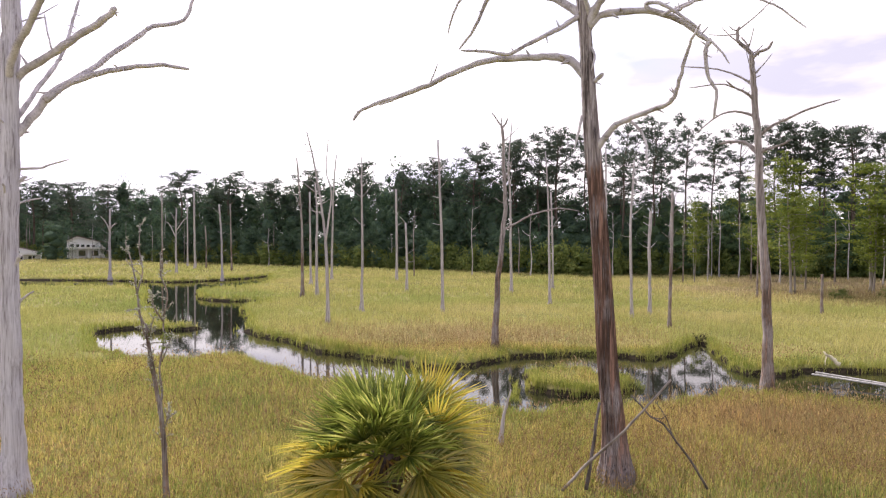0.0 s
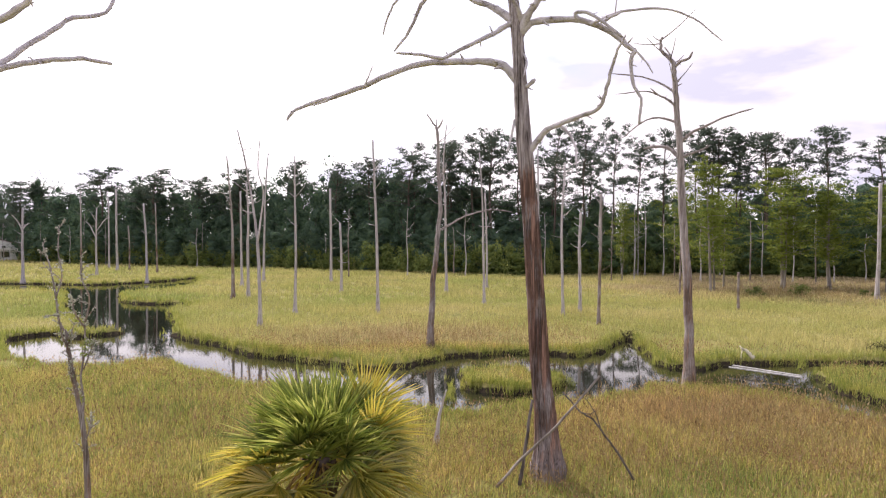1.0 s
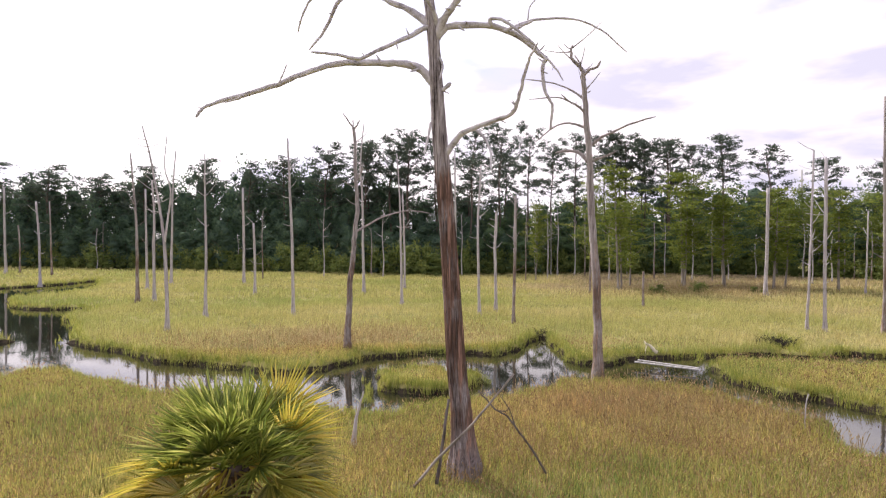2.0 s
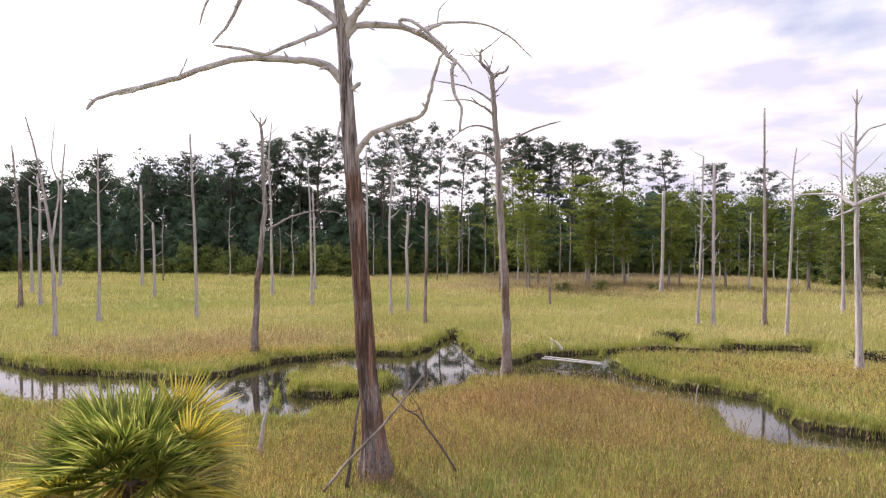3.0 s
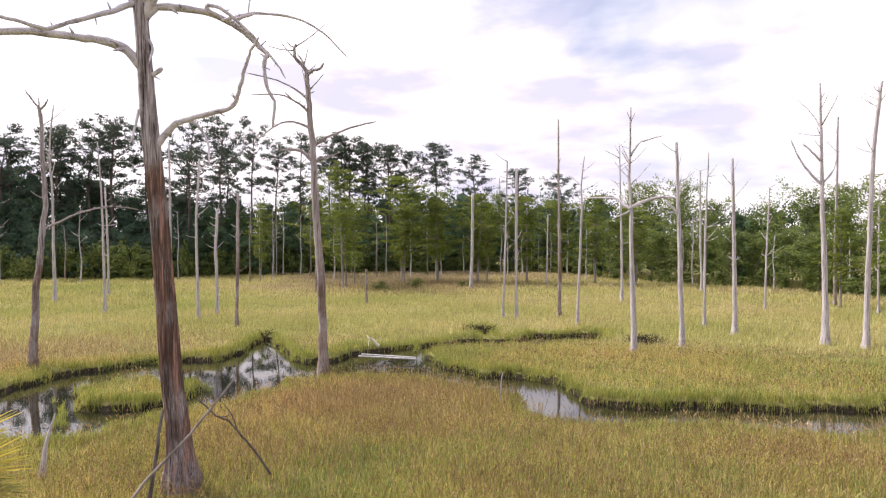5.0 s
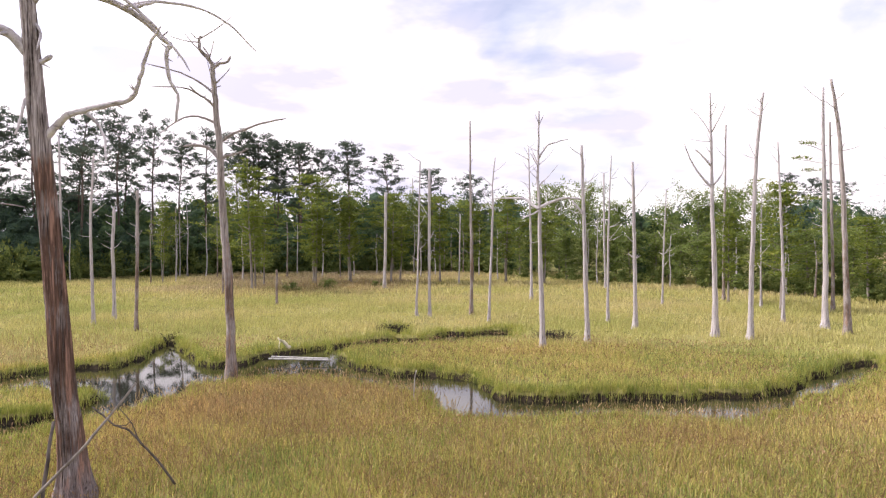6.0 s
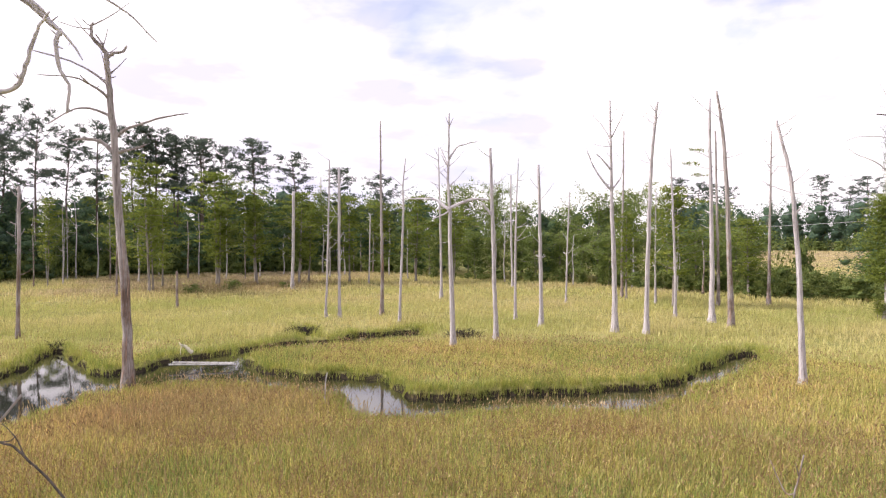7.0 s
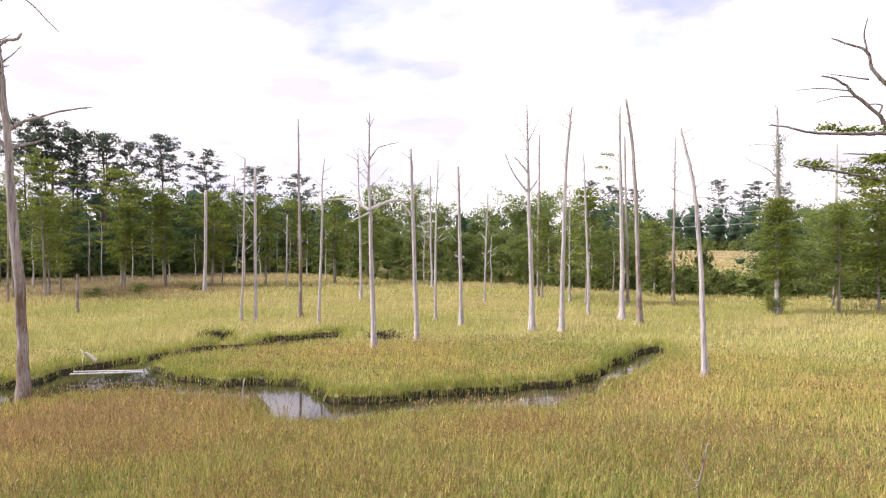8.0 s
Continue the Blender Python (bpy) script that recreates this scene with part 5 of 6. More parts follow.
stick("dark forked dead branch propped in the grass", [(4.22, 10.05, 0.38), (3.97, 10.10, 0.82), (3.77, 10.12, 1.09), (3.57, 10.19, 1.37), (3.38, 10.26, 1.48), (3.26, 10.40, 1.63), (3.15, 10.54, 1.76)], 0.02, 0.012, TWIG, [[(3.69, 10.15, 1.22), (3.63, 10.28, 1.47), (3.51, 10.43, 1.68)], [(3.36, 10.26, 1.49), (3.48, 10.12, 1.48), (3.54, 9.99, 1.58)]])
stick("dark bark-covered pole leaning against the trunk", [(2.35, 10.34, 0.25), (2.43, 10.42, 0.57), (2.53, 10.50, 1.11), (2.64, 10.63, 1.62)], 0.035, 0.022, TWIG)


def plank(x, y, z, length, turn, tilt):
    b = Buf().box(Matrix.Identity(4), (length, 0.10, 0.04))
    me = b.mesh("plank", plain_wood("weathered_plank", (0.30, 0.28, 0.26), (0.62, 0.60, 0.58), 9.0), False)
    ob = tagged(new("plank", me), "weathered pale board lying across the creek bank", "plank", "boards at the creek")
    ob.matrix_world = pose(x, y, z, 0, tilt, turn)
    mod = ob.modifiers.new("edge", "BEVEL")
    mod.width, mod.segments = 0.008, 2
    return ob


plank(12.83, 19.77, -0.02, 2.1, -48, 1.5)
plank(12.70, 19.66, -0.05, 2.2, -47, 1.0)


# ---- the sabal palm ----
def fan_frond(rng, reach, fan, material, droop, spread_deg=190, count=38, width=0.015, fold=0.0):
    """A frond growing along +x from the origin: a petiole and a folded fan of narrow blades, bent down at the hub."""
    b = Buf()
    stem = [Vector((reach * t, 0, -droop * 0.25 * reach * t * t)) for t in (0, 0.25, 0.5, 0.75, 1)]
    b.tube(stem, [0.020, 0.016, 0.013, 0.011, 0.010], 6, 0.1, 1)
    hub = stem[-1]
    bent = Matrix.Rotation(radians(fold), 3, "Y")
    for k in range(count):
        u = (k + 0.5) / count * 2 - 1
        a = radians(spread_deg / 2) * u + rng.uniform(-0.05, 0.05)
        ln = fan * (1.0 - 0.30 * abs(u) ** 1.5) * rng.uniform(0.78, 1.10)
        way = (bent @ Vector((math.cos(a), math.sin(a), 0.34 * abs(u) + rng.uniform(-0.08, 0.10) - 0.10))).normalized()
        side = way.cross(bent @ Vector((0, 0, 1))).normalized()
        up = side.cross(way)
        sagging = droop * rng.uniform(0.3, 1.8)
        start = len(b.v)
        for s, wd in ((0.03, 0.35), (0.35, 1.0), (0.62, 0.80), (0.84, 0.42), (1.0, 0.05)):
            c = hub + way * ln * s - Vector((0, 0, 1)) * (sagging * 0.28 * ln * max(0, s - 0.45) ** 2)
            w = width * wd
            b.v += [tuple(c - side * w + up * w * 0.8), tuple(c), tuple(c + side * w + up * w * 0.8)]
        for i in range(4):
            o = start + i * 3
            b.f += [(o, o + 1, o + 4, o + 3), (o + 1, o + 2, o + 5, o + 4)]
    return b.mesh("frond", material, False)


def palm(x, y, crown_z):
    p = thing("sabal_palm", (x, y, 0), "bushy cabbage palm with green and yellowing fan fronds", "palm")
    rng = random.Random(11)
    t = Buf()
    path = [Vector((0, 0, -0.1 + (crown_z + 0.1) * k / 12)) for k in range(13)]
    t.tube(path, [0.17 + 0.02 * math.sin(k * 2.2) for k in range(13)], 16, 0.2, 5)
    part("trunk", t.mesh("trunk", BARK), p)
    for k in range(22):  # old leaf bases
        a, z = k * 2.4, crown_z - 0.75 + k * 0.034
        m = Matrix.Translation((0.17 * math.cos(a), 0.17 * math.sin(a), z)) @ Matrix.Rotation(a, 4, "Z") @ Matrix.Rotation(0.5, 4, "Y")
        part("leaf_base", Buf().box(m, (0.05, 0.09, 0.28), 0.6).mesh("leaf_base", BARK, False), p)
    meshes = {}
    for kind, mat, droop, wide, count, fold in (("spear", FROND, 0.15, 130, 36, 0), ("green", FROND, 0.45, 170, 44, 4), ("low", LOWFROND, 0.8, 200, 46, 28), ("gold", GOLD, 0.6, 170, 44, 14), ("dry", DRYFROND, 2.0, 70, 18, 58)):
        for v in range(4):
            reach = {"spear": rng.uniform(0.30, 0.44), "green": rng.uniform(0.48, 0.66), "low": rng.uniform(0.60, 0.80), "gold": rng.uniform(0.60, 0.80), "dry": rng.uniform(0.55, 0.75)}[kind]
            meshes[kind, v] = fan_frond(rng, reach, rng.uniform(0.66, 0.84) if kind != "dry" else rng.uniform(0.45, 0.7), mat, droop, wide, count, 0.0165 if kind != "dry" else 0.011, fold)

    def hang(kind, v, a, rise, roll):
        f = part("frond", meshes[kind, v % 4], p, {"gold": "yellowing fan frond", "dry": "dry brown hanging frond"}.get(kind, ""))
        f.matrix_local = pose(0, 0, crown_z - 0.05, 0, 0, a) @ pose(0.05, 0, rng.uniform(-0.10, 0.10), 0, -rise, 0) @ pose(0, 0, 0, roll, 0, 0)

    for k in range(12):  # the upright young leaves
        hang("spear", k, k * 137.5 + rng.uniform(-16, 16), 84 - 2.6 * k + rng.uniform(-6, 6), rng.uniform(-80, 80))
    for k in range(22):  # the full green crown
        hang("green", k, k * 137.5 + 40 + rng.uniform(-14, 14), 70 - 2.3 * k + rng.uniform(-8, 8), rng.uniform(-70, 70))
    for k, (a, rise, roll) in enumerate(((238, 40, 30), (276, 36, 10), (296, 18, 35), (312, 34, -30), (222, 24, 15), (286, 52, -45), (206, 30, -35), (344, 32, 25))):
        hang("green", k + 1, a, rise, roll)
    for k in range(12):  # older leaves below
        hang("low", k, k * 137.5 + 15 + rng.uniform(-12, 12), 14 - 2.0 * k + rng.uniform(-6, 6), rng.uniform(-55, 55))
    for k, (a, rise, roll) in enumerate(((10, 46, 70), (20, 38, 60), (2, 36, -60), (196, 6, 15), (208, -8, -20), (180, 14, 10), (204, 16, 30), (246, -10, 30), (262, -18, -10), (228, -12, 0), (236, 4, -30), (280, -14, 20), (330, -12, 20), (348, -4, -20))):
        hang("gold", k, a, rise, roll)
    for k in range(16):
        hang("dry", k, (204, 218, 286, 300, 338, 352, 232, 262, 318, 20, 60, 100, 140, 170, 276, 246)[k] + rng.uniform(-6, 6), 4 + rng.uniform(-20, 14), rng.uniform(-40, 40))
    return p


palm(-0.74, 8.17, 1.64)


# ---- woods round the marsh ----
def bough(b, start, way, length, r, rng, bends=4):
    p, pts = Vector(start), [Vector(start)]
    way = Vector(way).normalized()
    for k in range(bends):
        way = (way + Vector((rng.uniform(-1, 1), rng.uniform(-1, 1), rng.uniform(-0.6, 0.9))) * 0.28).normalized()
        p = p + way * length / bends
        pts.append(p.copy())
    b.tube(pts, [r * (1 - 0.8 * k / bends) for k in range(bends + 1)], 4, 0.1, 1, False)
    return pts


def pine(seed, height, spread_r, bare, boughs=20):
    """A tall marsh pine: a bare curved trunk and flat ragged plates of needles along its upper boughs."""
    rng, nr = random.Random(seed), np.random.default_rng(seed)
    tree = thing("pine_tree", (0, 0, 0), "tall dark pine with a bare trunk and ragged crown", "tree", "pines of the far wood")
    lean = Vector((rng.uniform(-0.07, 0.07), rng.uniform(-0.07, 0.07), 0))
    path = [Vector((0, 0, -0.3))] + [lean * height * (k / 7) + Vector((math.sin(k + seed) * 0.15, math.cos(k * 1.3 + seed) * 0.15, height * 0.97 * k / 7)) for k in range(1, 8)]
    b = Buf().tube(smooth_path(path, 2), np.linspace(0.19, 0.04, 15), 7, 0.1, seed)
    cs, ws = [], []
    for k in range(boughs):
        q = (k + rng.random() * 0.8) / boughs
        t = bare + (1 - bare) * q
        p = lean * height * t + Vector((0, 0, height * 0.96 * t))
        a = k * 2.4 + rng.uniform(-0.7, 0.7)
        ln = spread_r * (0.50 + 0.62 * math.sin(math.pi * min(1, 0.22 + 0.70 * q))) * rng.choice((0.45, 0.7, 0.95, 1.15))
        pts = bough(b, p, (math.cos(a), math.sin(a), 0.15 + 0.75 * q), ln, 0.045, rng, 5)
        for j, c in enumerate(pts[2:]):
            for _ in range(2 if j else 1):
                r = rng.uniform(0.28, 0.62) * (0.8 + 0.1 * j)
                at = c + Vector((rng.gauss(0, 0.35), rng.gauss(0, 0.35), rng.uniform(-0.05, 0.30)))
                m = int(12 + 34 * r)
                d = nr.normal(size=(m, 3))
                d /= np.linalg.norm(d, axis=1, keepdims=True)
                cs.append(np.array(at) + d * [r, r, r * 0.50] * nr.uniform(0.25, 1.15, (m, 1)))
                ws.append(d * [1, 1, 0.6] + [0, 0, 0.45] + nr.normal(0, 0.35, (m, 3)))
    part("trunk", b.mesh("trunk", BARK), tree)
    part("crown", leaves_mesh("crown", np.concatenate(cs), np.concatenate(ws), 0.30, 0.115, PINELEAF, nr), tree)
    return tree


def broadleaf(seed, height, spread_r, leaf, name, label, group, low=0.04, lobes=36, per=66, size=0.22, inside=None):
    """An uneven tree of leafy lobes that overlap about its limbs."""
    rng, nr = random.Random(seed), np.random.default_rng(seed)
    tree = thing(name, (0, 0, 0), label, "tree", group)
    b = Buf().tube([(0, 0, -0.2), (0.05, 0, height * 0.25), (-0.05, 0.1, height * 0.5), (0.1, 0, height * 0.85)], [0.02 * height + 0.03, 0.016 * height, 0.010 * height, 0.02], 7, 0.15, seed)
    inner = Buf()
    cs, ws = [], []
    heavy = rng.uniform(0, 6.28)
    for k in range(lobes):
        z = low + (1 - low) * (k + rng.random()) / lobes
        a = k * 2.39996 + rng.uniform(-0.5, 0.5)
        env = spread_r * math.sin(math.pi * min(0.98, 0.20 + 0.70 * (z - low) / (1 - low))) ** 0.55 * (1 + 0.22 * math.cos(a - heavy))
        r = env * rng.uniform(0.45, 1.05)
        c = Vector((math.cos(a) * r, math.sin(a) * r, z * height * 0.90))
        if k % 4 == 0:
            s = Vector((0, 0, max(0.15 * height, c.z - 0.35 * r - 0.2 * height)))
            b.tube([s, (s + c) / 2 + Vector((0, 0, 0.12 * r)), c], [0.007 * height, 0.004 * height, 0.012], 5, 0.1, k, False)
        lr = spread_r * rng.uniform(0.20, 0.42)
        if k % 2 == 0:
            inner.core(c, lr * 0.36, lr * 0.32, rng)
        m = int(per * (lr / (0.31 * spread_r)) ** 1.4)
        d = nr.normal(size=(m, 3))
        d[:, 2] += 0.15
        d /= np.linalg.norm(d, axis=1, keepdims=True)
        cs.append(np.array(c) + d * [lr, lr, lr * 0.98] * nr.uniform(0.45, 1.25, (m, 1)))
        ws.append(d * 1.0 + [0, 0, 0.10] + nr.normal(0, 0.45, (m, 3)))
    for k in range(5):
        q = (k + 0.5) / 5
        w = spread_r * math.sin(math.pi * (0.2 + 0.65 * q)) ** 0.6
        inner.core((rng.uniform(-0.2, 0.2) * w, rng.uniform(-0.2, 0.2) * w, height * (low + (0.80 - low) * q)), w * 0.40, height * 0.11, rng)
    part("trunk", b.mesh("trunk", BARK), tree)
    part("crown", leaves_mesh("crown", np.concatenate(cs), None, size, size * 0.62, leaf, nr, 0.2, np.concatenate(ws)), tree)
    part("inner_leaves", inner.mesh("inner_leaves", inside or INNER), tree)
    return tree


def cypress(seed, height, spread_r, label="feathery yellow-green bald cypress in flat leafy tiers", low=0.24, tiers=34, leaf=None, flat=1.0, name="cypress_tree", group="cypresses at the wood's edge"):
    """An airy uneven tree on a thin pale trunk, with flat sprays of soft needles in tiers."""
    rng, nr = random.Random(seed), np.random.default_rng(seed)
    tree = thing(name, (0, 0, 0), label, "tree", group)
    lx, ly = rng.uniform(-0.05, 0.05) * height, rng.uniform(-0.05, 0.05) * height
    b = Buf().tube([(0, 0, -0.2), (0.03, 0, 0.5), (lx * 0.2, ly * 0.5, height * 0.3), (lx * 0.8, ly * 0.6, height * 0.7), (lx, ly, height)], [0.020 * height, 0.012 * height, 0.009 * height, 0.005 * height, 0.012], 8, 0.15, seed)
    cs, ws = [], []
    heavy = rng.uniform(0, 6.28)
    for k in range(tiers):
        q = ((k + rng.random()) / tiers) ** 0.85
        z = height * (low + (0.99 - low) * q)
        a = k * 2.4 + rng.uniform(-0.6, 0.6)
        ln = spread_r * (0.30 + 0.85 * math.sin(math.pi * (0.25 + 0.65 * q))) * rng.choice((0.3, 0.55, 0.9, 1.2)) * (1 + 0.3 * math.cos(a - heavy))
        pts = bough(b, (lx * q, ly * q, z), (math.cos(a), math.sin(a), rng.uniform(-0.05, 0.45)), ln, 0.024, rng, 5)
        for c in pts[1:]:
            for _ in range(2):
                m = int(14 * rng.uniform(0.4, 1.3))
                at = np.array(c) + nr.normal(0, 1, 3) * [0.30, 0.30, 0.08 * flat]
                cs.append(at + nr.normal(size=(m, 3)) * [0.22, 0.22, 0.055 * flat])
                ws.append(nr.normal(0, 0.30 * flat, (m, 3)) + [0, 0, 1])
    part("trunk", b.mesh("trunk", PALEBARK), tree)
    part("crown", leaves_mesh("crown", np.concatenate(cs), None, 0.25, 0.115, leaf or CYPLEAF, nr, 0.2, np.concatenate(ws)), tree)
    return tree


def put(model, height, x, y, z, tall, wide, turn):
    """A copy of a model tree of some height, drawn to its own height and width."""
    return copy_thing(model, pose(x, y, z, 0, 0, turn) @ Matrix.Diagonal((wide, wide, tall / height, 1)))


def on_shore(az, back):
    d = shore_at(az) + back
    return d * math.sin(radians(az)), d * math.cos(radians(az))


def canopy_at(az):
    return np.interp(az, [r[0] for r in SHORE], [r[2] for r in SHORE])


OAK = "dense dark green broadleaf tree at the marsh edge"
backs = [broadleaf(30 + k, 10.0, 3.2, OAKLEAF, "broadleaf_tree", OAK, "trees of the far wood", 0.08, 24, 44, 0.32) for k in range(3)]
oaks = [broadleaf(20 + k, 10.0, 3.2, OAKLEAF, "broadleaf_tree", OAK, "trees of the far wood") for k in range(3)]
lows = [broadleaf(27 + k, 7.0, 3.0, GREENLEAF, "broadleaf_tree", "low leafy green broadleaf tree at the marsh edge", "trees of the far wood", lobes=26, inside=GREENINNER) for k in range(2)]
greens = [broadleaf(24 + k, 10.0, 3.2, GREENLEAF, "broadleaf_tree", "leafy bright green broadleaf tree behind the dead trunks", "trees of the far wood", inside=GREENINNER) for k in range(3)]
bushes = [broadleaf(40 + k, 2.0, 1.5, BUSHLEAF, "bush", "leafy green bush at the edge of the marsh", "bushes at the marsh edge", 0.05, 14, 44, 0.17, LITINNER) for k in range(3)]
fullpines = [pine(64 + k, 15.0, 3.6, 0.40, 30) for k in range(2)]
pines = [pine(60 + k, 17.0, (2.6, 2.8, 3.2, 2.6)[k], (0.56, 0.62, 0.50, 0.68)[k]) for k in range(4)]
cyps = [cypress(80 + k, 9.0, 2.2) for k in range(5)]
airy = [cypress(90 + k, 9.0, 2.6, "open leafy green tree on a thin pale trunk", 0.12, 40, LITLEAF, 3.0, "broadleaf_tree", "trees of the far wood") for k in range(4)]
rng = random.Random(5)

# pines that stand above the wood
for k, (x, y, top, r) in enumerate(PINES):
    far = max(1.0, (shore_at(math.degrees(math.atan2(x, y))) + 5.0) / math.hypot(x, y))
    put(pines[k % 4], 17.0, x * far, y * far, 0, (4.4 + (top - 4.4) * far) * 1.0, r * far / 2.6, k * 77)
az = -42.0
while az < 64:  # the pines' own crowd on the far side
    x, y = on_shore(az, rng.uniform(9, 20))
    left = az < 17
    if left:
        put(rng.choice(fullpines), 15.0, x, y, 0, canopy_at(az) + rng.uniform(-1.5, 1.0), rng.uniform(1.0, 1.4), rng.uniform(0, 360))
    elif rng.random() < 0.22:
        put(rng.choice(pines), 17.0, x, y, 0, canopy_at(az) + rng.uniform(-2.5, 2.2), rng.uniform(0.85, 1.2), rng.uniform(0, 360))
    az += rng.uniform(1.5, 2.3)

# broadleaf wood in three rows
for back, share, step in ((1.5, 0.55, 2.4), (6.0, 0.88, 2.7), (12.0, 1.13, 2.6)):
    az = -43.0
    while az < 101:
        if not 79.8 < az < 88.6:
            d = shore_at(az)
            x, y = on_shore(az, back + rng.uniform(-1.4, 1.8) + (22 if -34.8 < az < -27.4 else 0))
            if back == 12.0:
                share = np.interp(az, [-30, -14, -10, 10, 17, 22, 38, 46], [1.2, 1.25, 1.36, 1.36, 1.14, 1.20, 1.20, 1.06])
            h = canopy_at(az) * share * rng.uniform(0.84, 1.06)
            if az > 22 and rng.random() < {1.5: 0.75, 6.0: 0.55}.get(back, 0.25) * (0.22 if az < 50 else 1.34):
                put(rng.choice(airy), 9.0, x, y, 0, min(h * 1.12, canopy_at(az) * 1.12), rng.uniform(0.75, 1.15), rng.uniform(0, 360))
                az += step * 62 / (shore_at(az) + 10) * rng.uniform(0.8, 1.25)
                continue
            if h < 7.6 and az > 20:
                put(rng.choice(lows), 7.0, x, y, 0, h, rng.uniform(0.85, 1.2), rng.uniform(0, 360))
                az += step * 60 / (shore_at(az) + 10) * rng.uniform(0.8, 1.25)
                continue
            put(rng.choice(backs if back > 10 else greens if az > 15 + rng.uniform(-6, 14) else oaks), 10.0, x, y, 0, h, rng.uniform(0.8, 1.15) * (0.55 + 0.05 * h), rng.uniform(0, 360))
        az += step * 70 / (shore_at(az) + 10) * rng.uniform(0.8, 1.25)

# bushes along the water meadow's edge
az = -43.0
while az < 101:
    x, y = on_shore(az, rng.uniform(-1.2, 1.2))
    put(rng.choice(bushes), 2.0, x, y, 0, rng.uniform(0.8, 1.9) if az > 50 else rng.uniform(1.5, 4.2), rng.uniform(0.5, 0.9) if az > 50 else rng.uniform(0.8, 1.6), rng.uniform(0, 360))
    az += rng.uniform(0.9, 1.7) * 70 / (shore_at(az) + 5) + (3.4 if -31.2 < az < -28 else 0)

# cypresses that stand forward of the wood
for x, y, h, r in ((25.6, 50.9, 9.0, 1.5), (25.8, 47.0, 10.2, 2.2), (29.5, 51.5, 7.6, 1.7), (34.4, 50.9, 10.4, 3.0), (36.6, 48.0, 8.4, 2.2), (24.1, 60.7, 7.4, 1.2), (27.5, 49.5, 6.5, 1.8), (33.6, 49.4, 6.8, 1.6), (38.0, 50.0, 8.0, 2.2), (41.5, 46.5, 7.0, 2.0), (45.5, 40.5, 7.6, 2.2), (49.5, 35.0, 7.0, 2.2), (39.5, 45.5, 8.6, 2.4), (43.5, 43.0, 8.2, 2.2),
                   (47.5, 38.0, 8.4, 2.2), (40.7, 11.7, 7.6, 2.1), (43.2, 15.7, 6.1, 1.5), (50.8, 9.3, 5.8, 1.9)):
    put(cyps[int(x + y) % 5], 9.0, x, y, 0, h, r / 2.2, x * 40)

for model in backs + oaks + greens + lows + bushes + pines + fullpines + cyps + airy:  # the models stand behind the wood's first rows
    k = (backs + oaks + greens + lows + bushes + pines + fullpines + cyps + airy).index(model)
    x, y = on_shore(-40 + k * 3.1, 10.0)
    model.location = (x, y, 0)


# thin bare trunks along the wood's edge
poles = []
for k in range(3):
    path = [(0, 0, -0.1), (0.06 * k, 0.03, 2.0), (-0.05, 0.05 * k, 4.5), (0.08, 0.0, 7.5)]
    d = 62.0
    m = snag(d * math.sin(radians(-3 + 6 * k)), d * math.cos(radians(-3 + 6 * k)) + 9, path, 0.09, 0.03, "thin pale bare trunk at the edge of the wood")
    poles.append(m)
for k in range(46):
    az = rng.uniform(-40, 78)
    x, y = on_shore(az, rng.uniform(-2.5, 1.0))
    put(poles[k % 3], 7.5, x, y, 0, rng.uniform(3.5, 8.5), rng.uniform(0.7, 1.2), rng.uniform(0, 360))

for k in range(18):
    az = 21 + 31 * k / 18 + rng.uniform(-0.7, 0.7)
    x, y = on_shore(az, rng.uniform(-14.0, -1.0))
    put(poles[k % 3], 7.5, x, y, 0, rng.uniform(4.0, 7.5), rng.uniform(0.8, 1.3), rng.uniform(0, 360))

# the far wood beyond the open field
for row, d0 in enumerate((225, 245)):
    az = 74.0
    while az < 106:
        d = d0 + rng.uniform(-8, 8)
        x, y = d * math.sin(radians(az)), d * math.cos(radians(az))
        if row and rng.random() < 0.6:
            put(rng.choice(pines), 17.0, x, y, 0, rng.uniform(19, 27), rng.uniform(1.2, 1.8), rng.uniform(0, 360))
        put(rng.choice(oaks), 10.0, x, y, 0, rng.uniform(13, 19), rng.uniform(1.4, 1.9), rng.uniform(0, 360))
        put(rng.choice(bushes), 2.0, x * 0.985, y * 0.985, 0, rng.uniform(3.5, 6), rng.uniform(1.8, 2.8), rng.uniform(0, 360))
        az += rng.uniform(1.2, 1.9)
for x, y, h, w in ((58.0, 6.6, 4.6, 1.0), (60.0, 5.2, 1.5, 1.2), (57.0, 3.4, 1.6, 1.2), (64.0, 9.5, 1.7, 1.4), (62.0, 2.0, 1.6, 1.3), (52.0, 6.5, 1.5, 0.9), (54.0, 2.0, 1.8, 1.1)):
    put(rng.choice(bushes), 2.0, x, y, 0, h, w, rng.uniform(0, 360))
for x, y, h, w in ((43.6, -2.5, 6.4, 0.8), (45.2, -4.6, 7.0, 0.95), (44.5, -7.2, 6.6, 0.9), (47.5, -2.4, 6.6, 0.8), (46.0, -9.5, 7.0, 0.9), (48.0, -6.0, 7.4, 1.0)):
    put(rng.choice(airy[:2] + cyps), 9.0, x, y, 0, h, w, rng.uniform(0, 360))
for k in range(16):  # scrub before the open field
    a = radians(79.6 + 0.58 * k + rng.uniform(-0.3, 0.3))
    d = rng.uniform(50.0, 58.0)
    put(rng.choice(bushes), 2.0, d * math.sin(a), d * math.cos(a), 0, rng.uniform(1.3, 2.6), rng.uniform(0.55, 1.0), rng.uniform(0, 360))
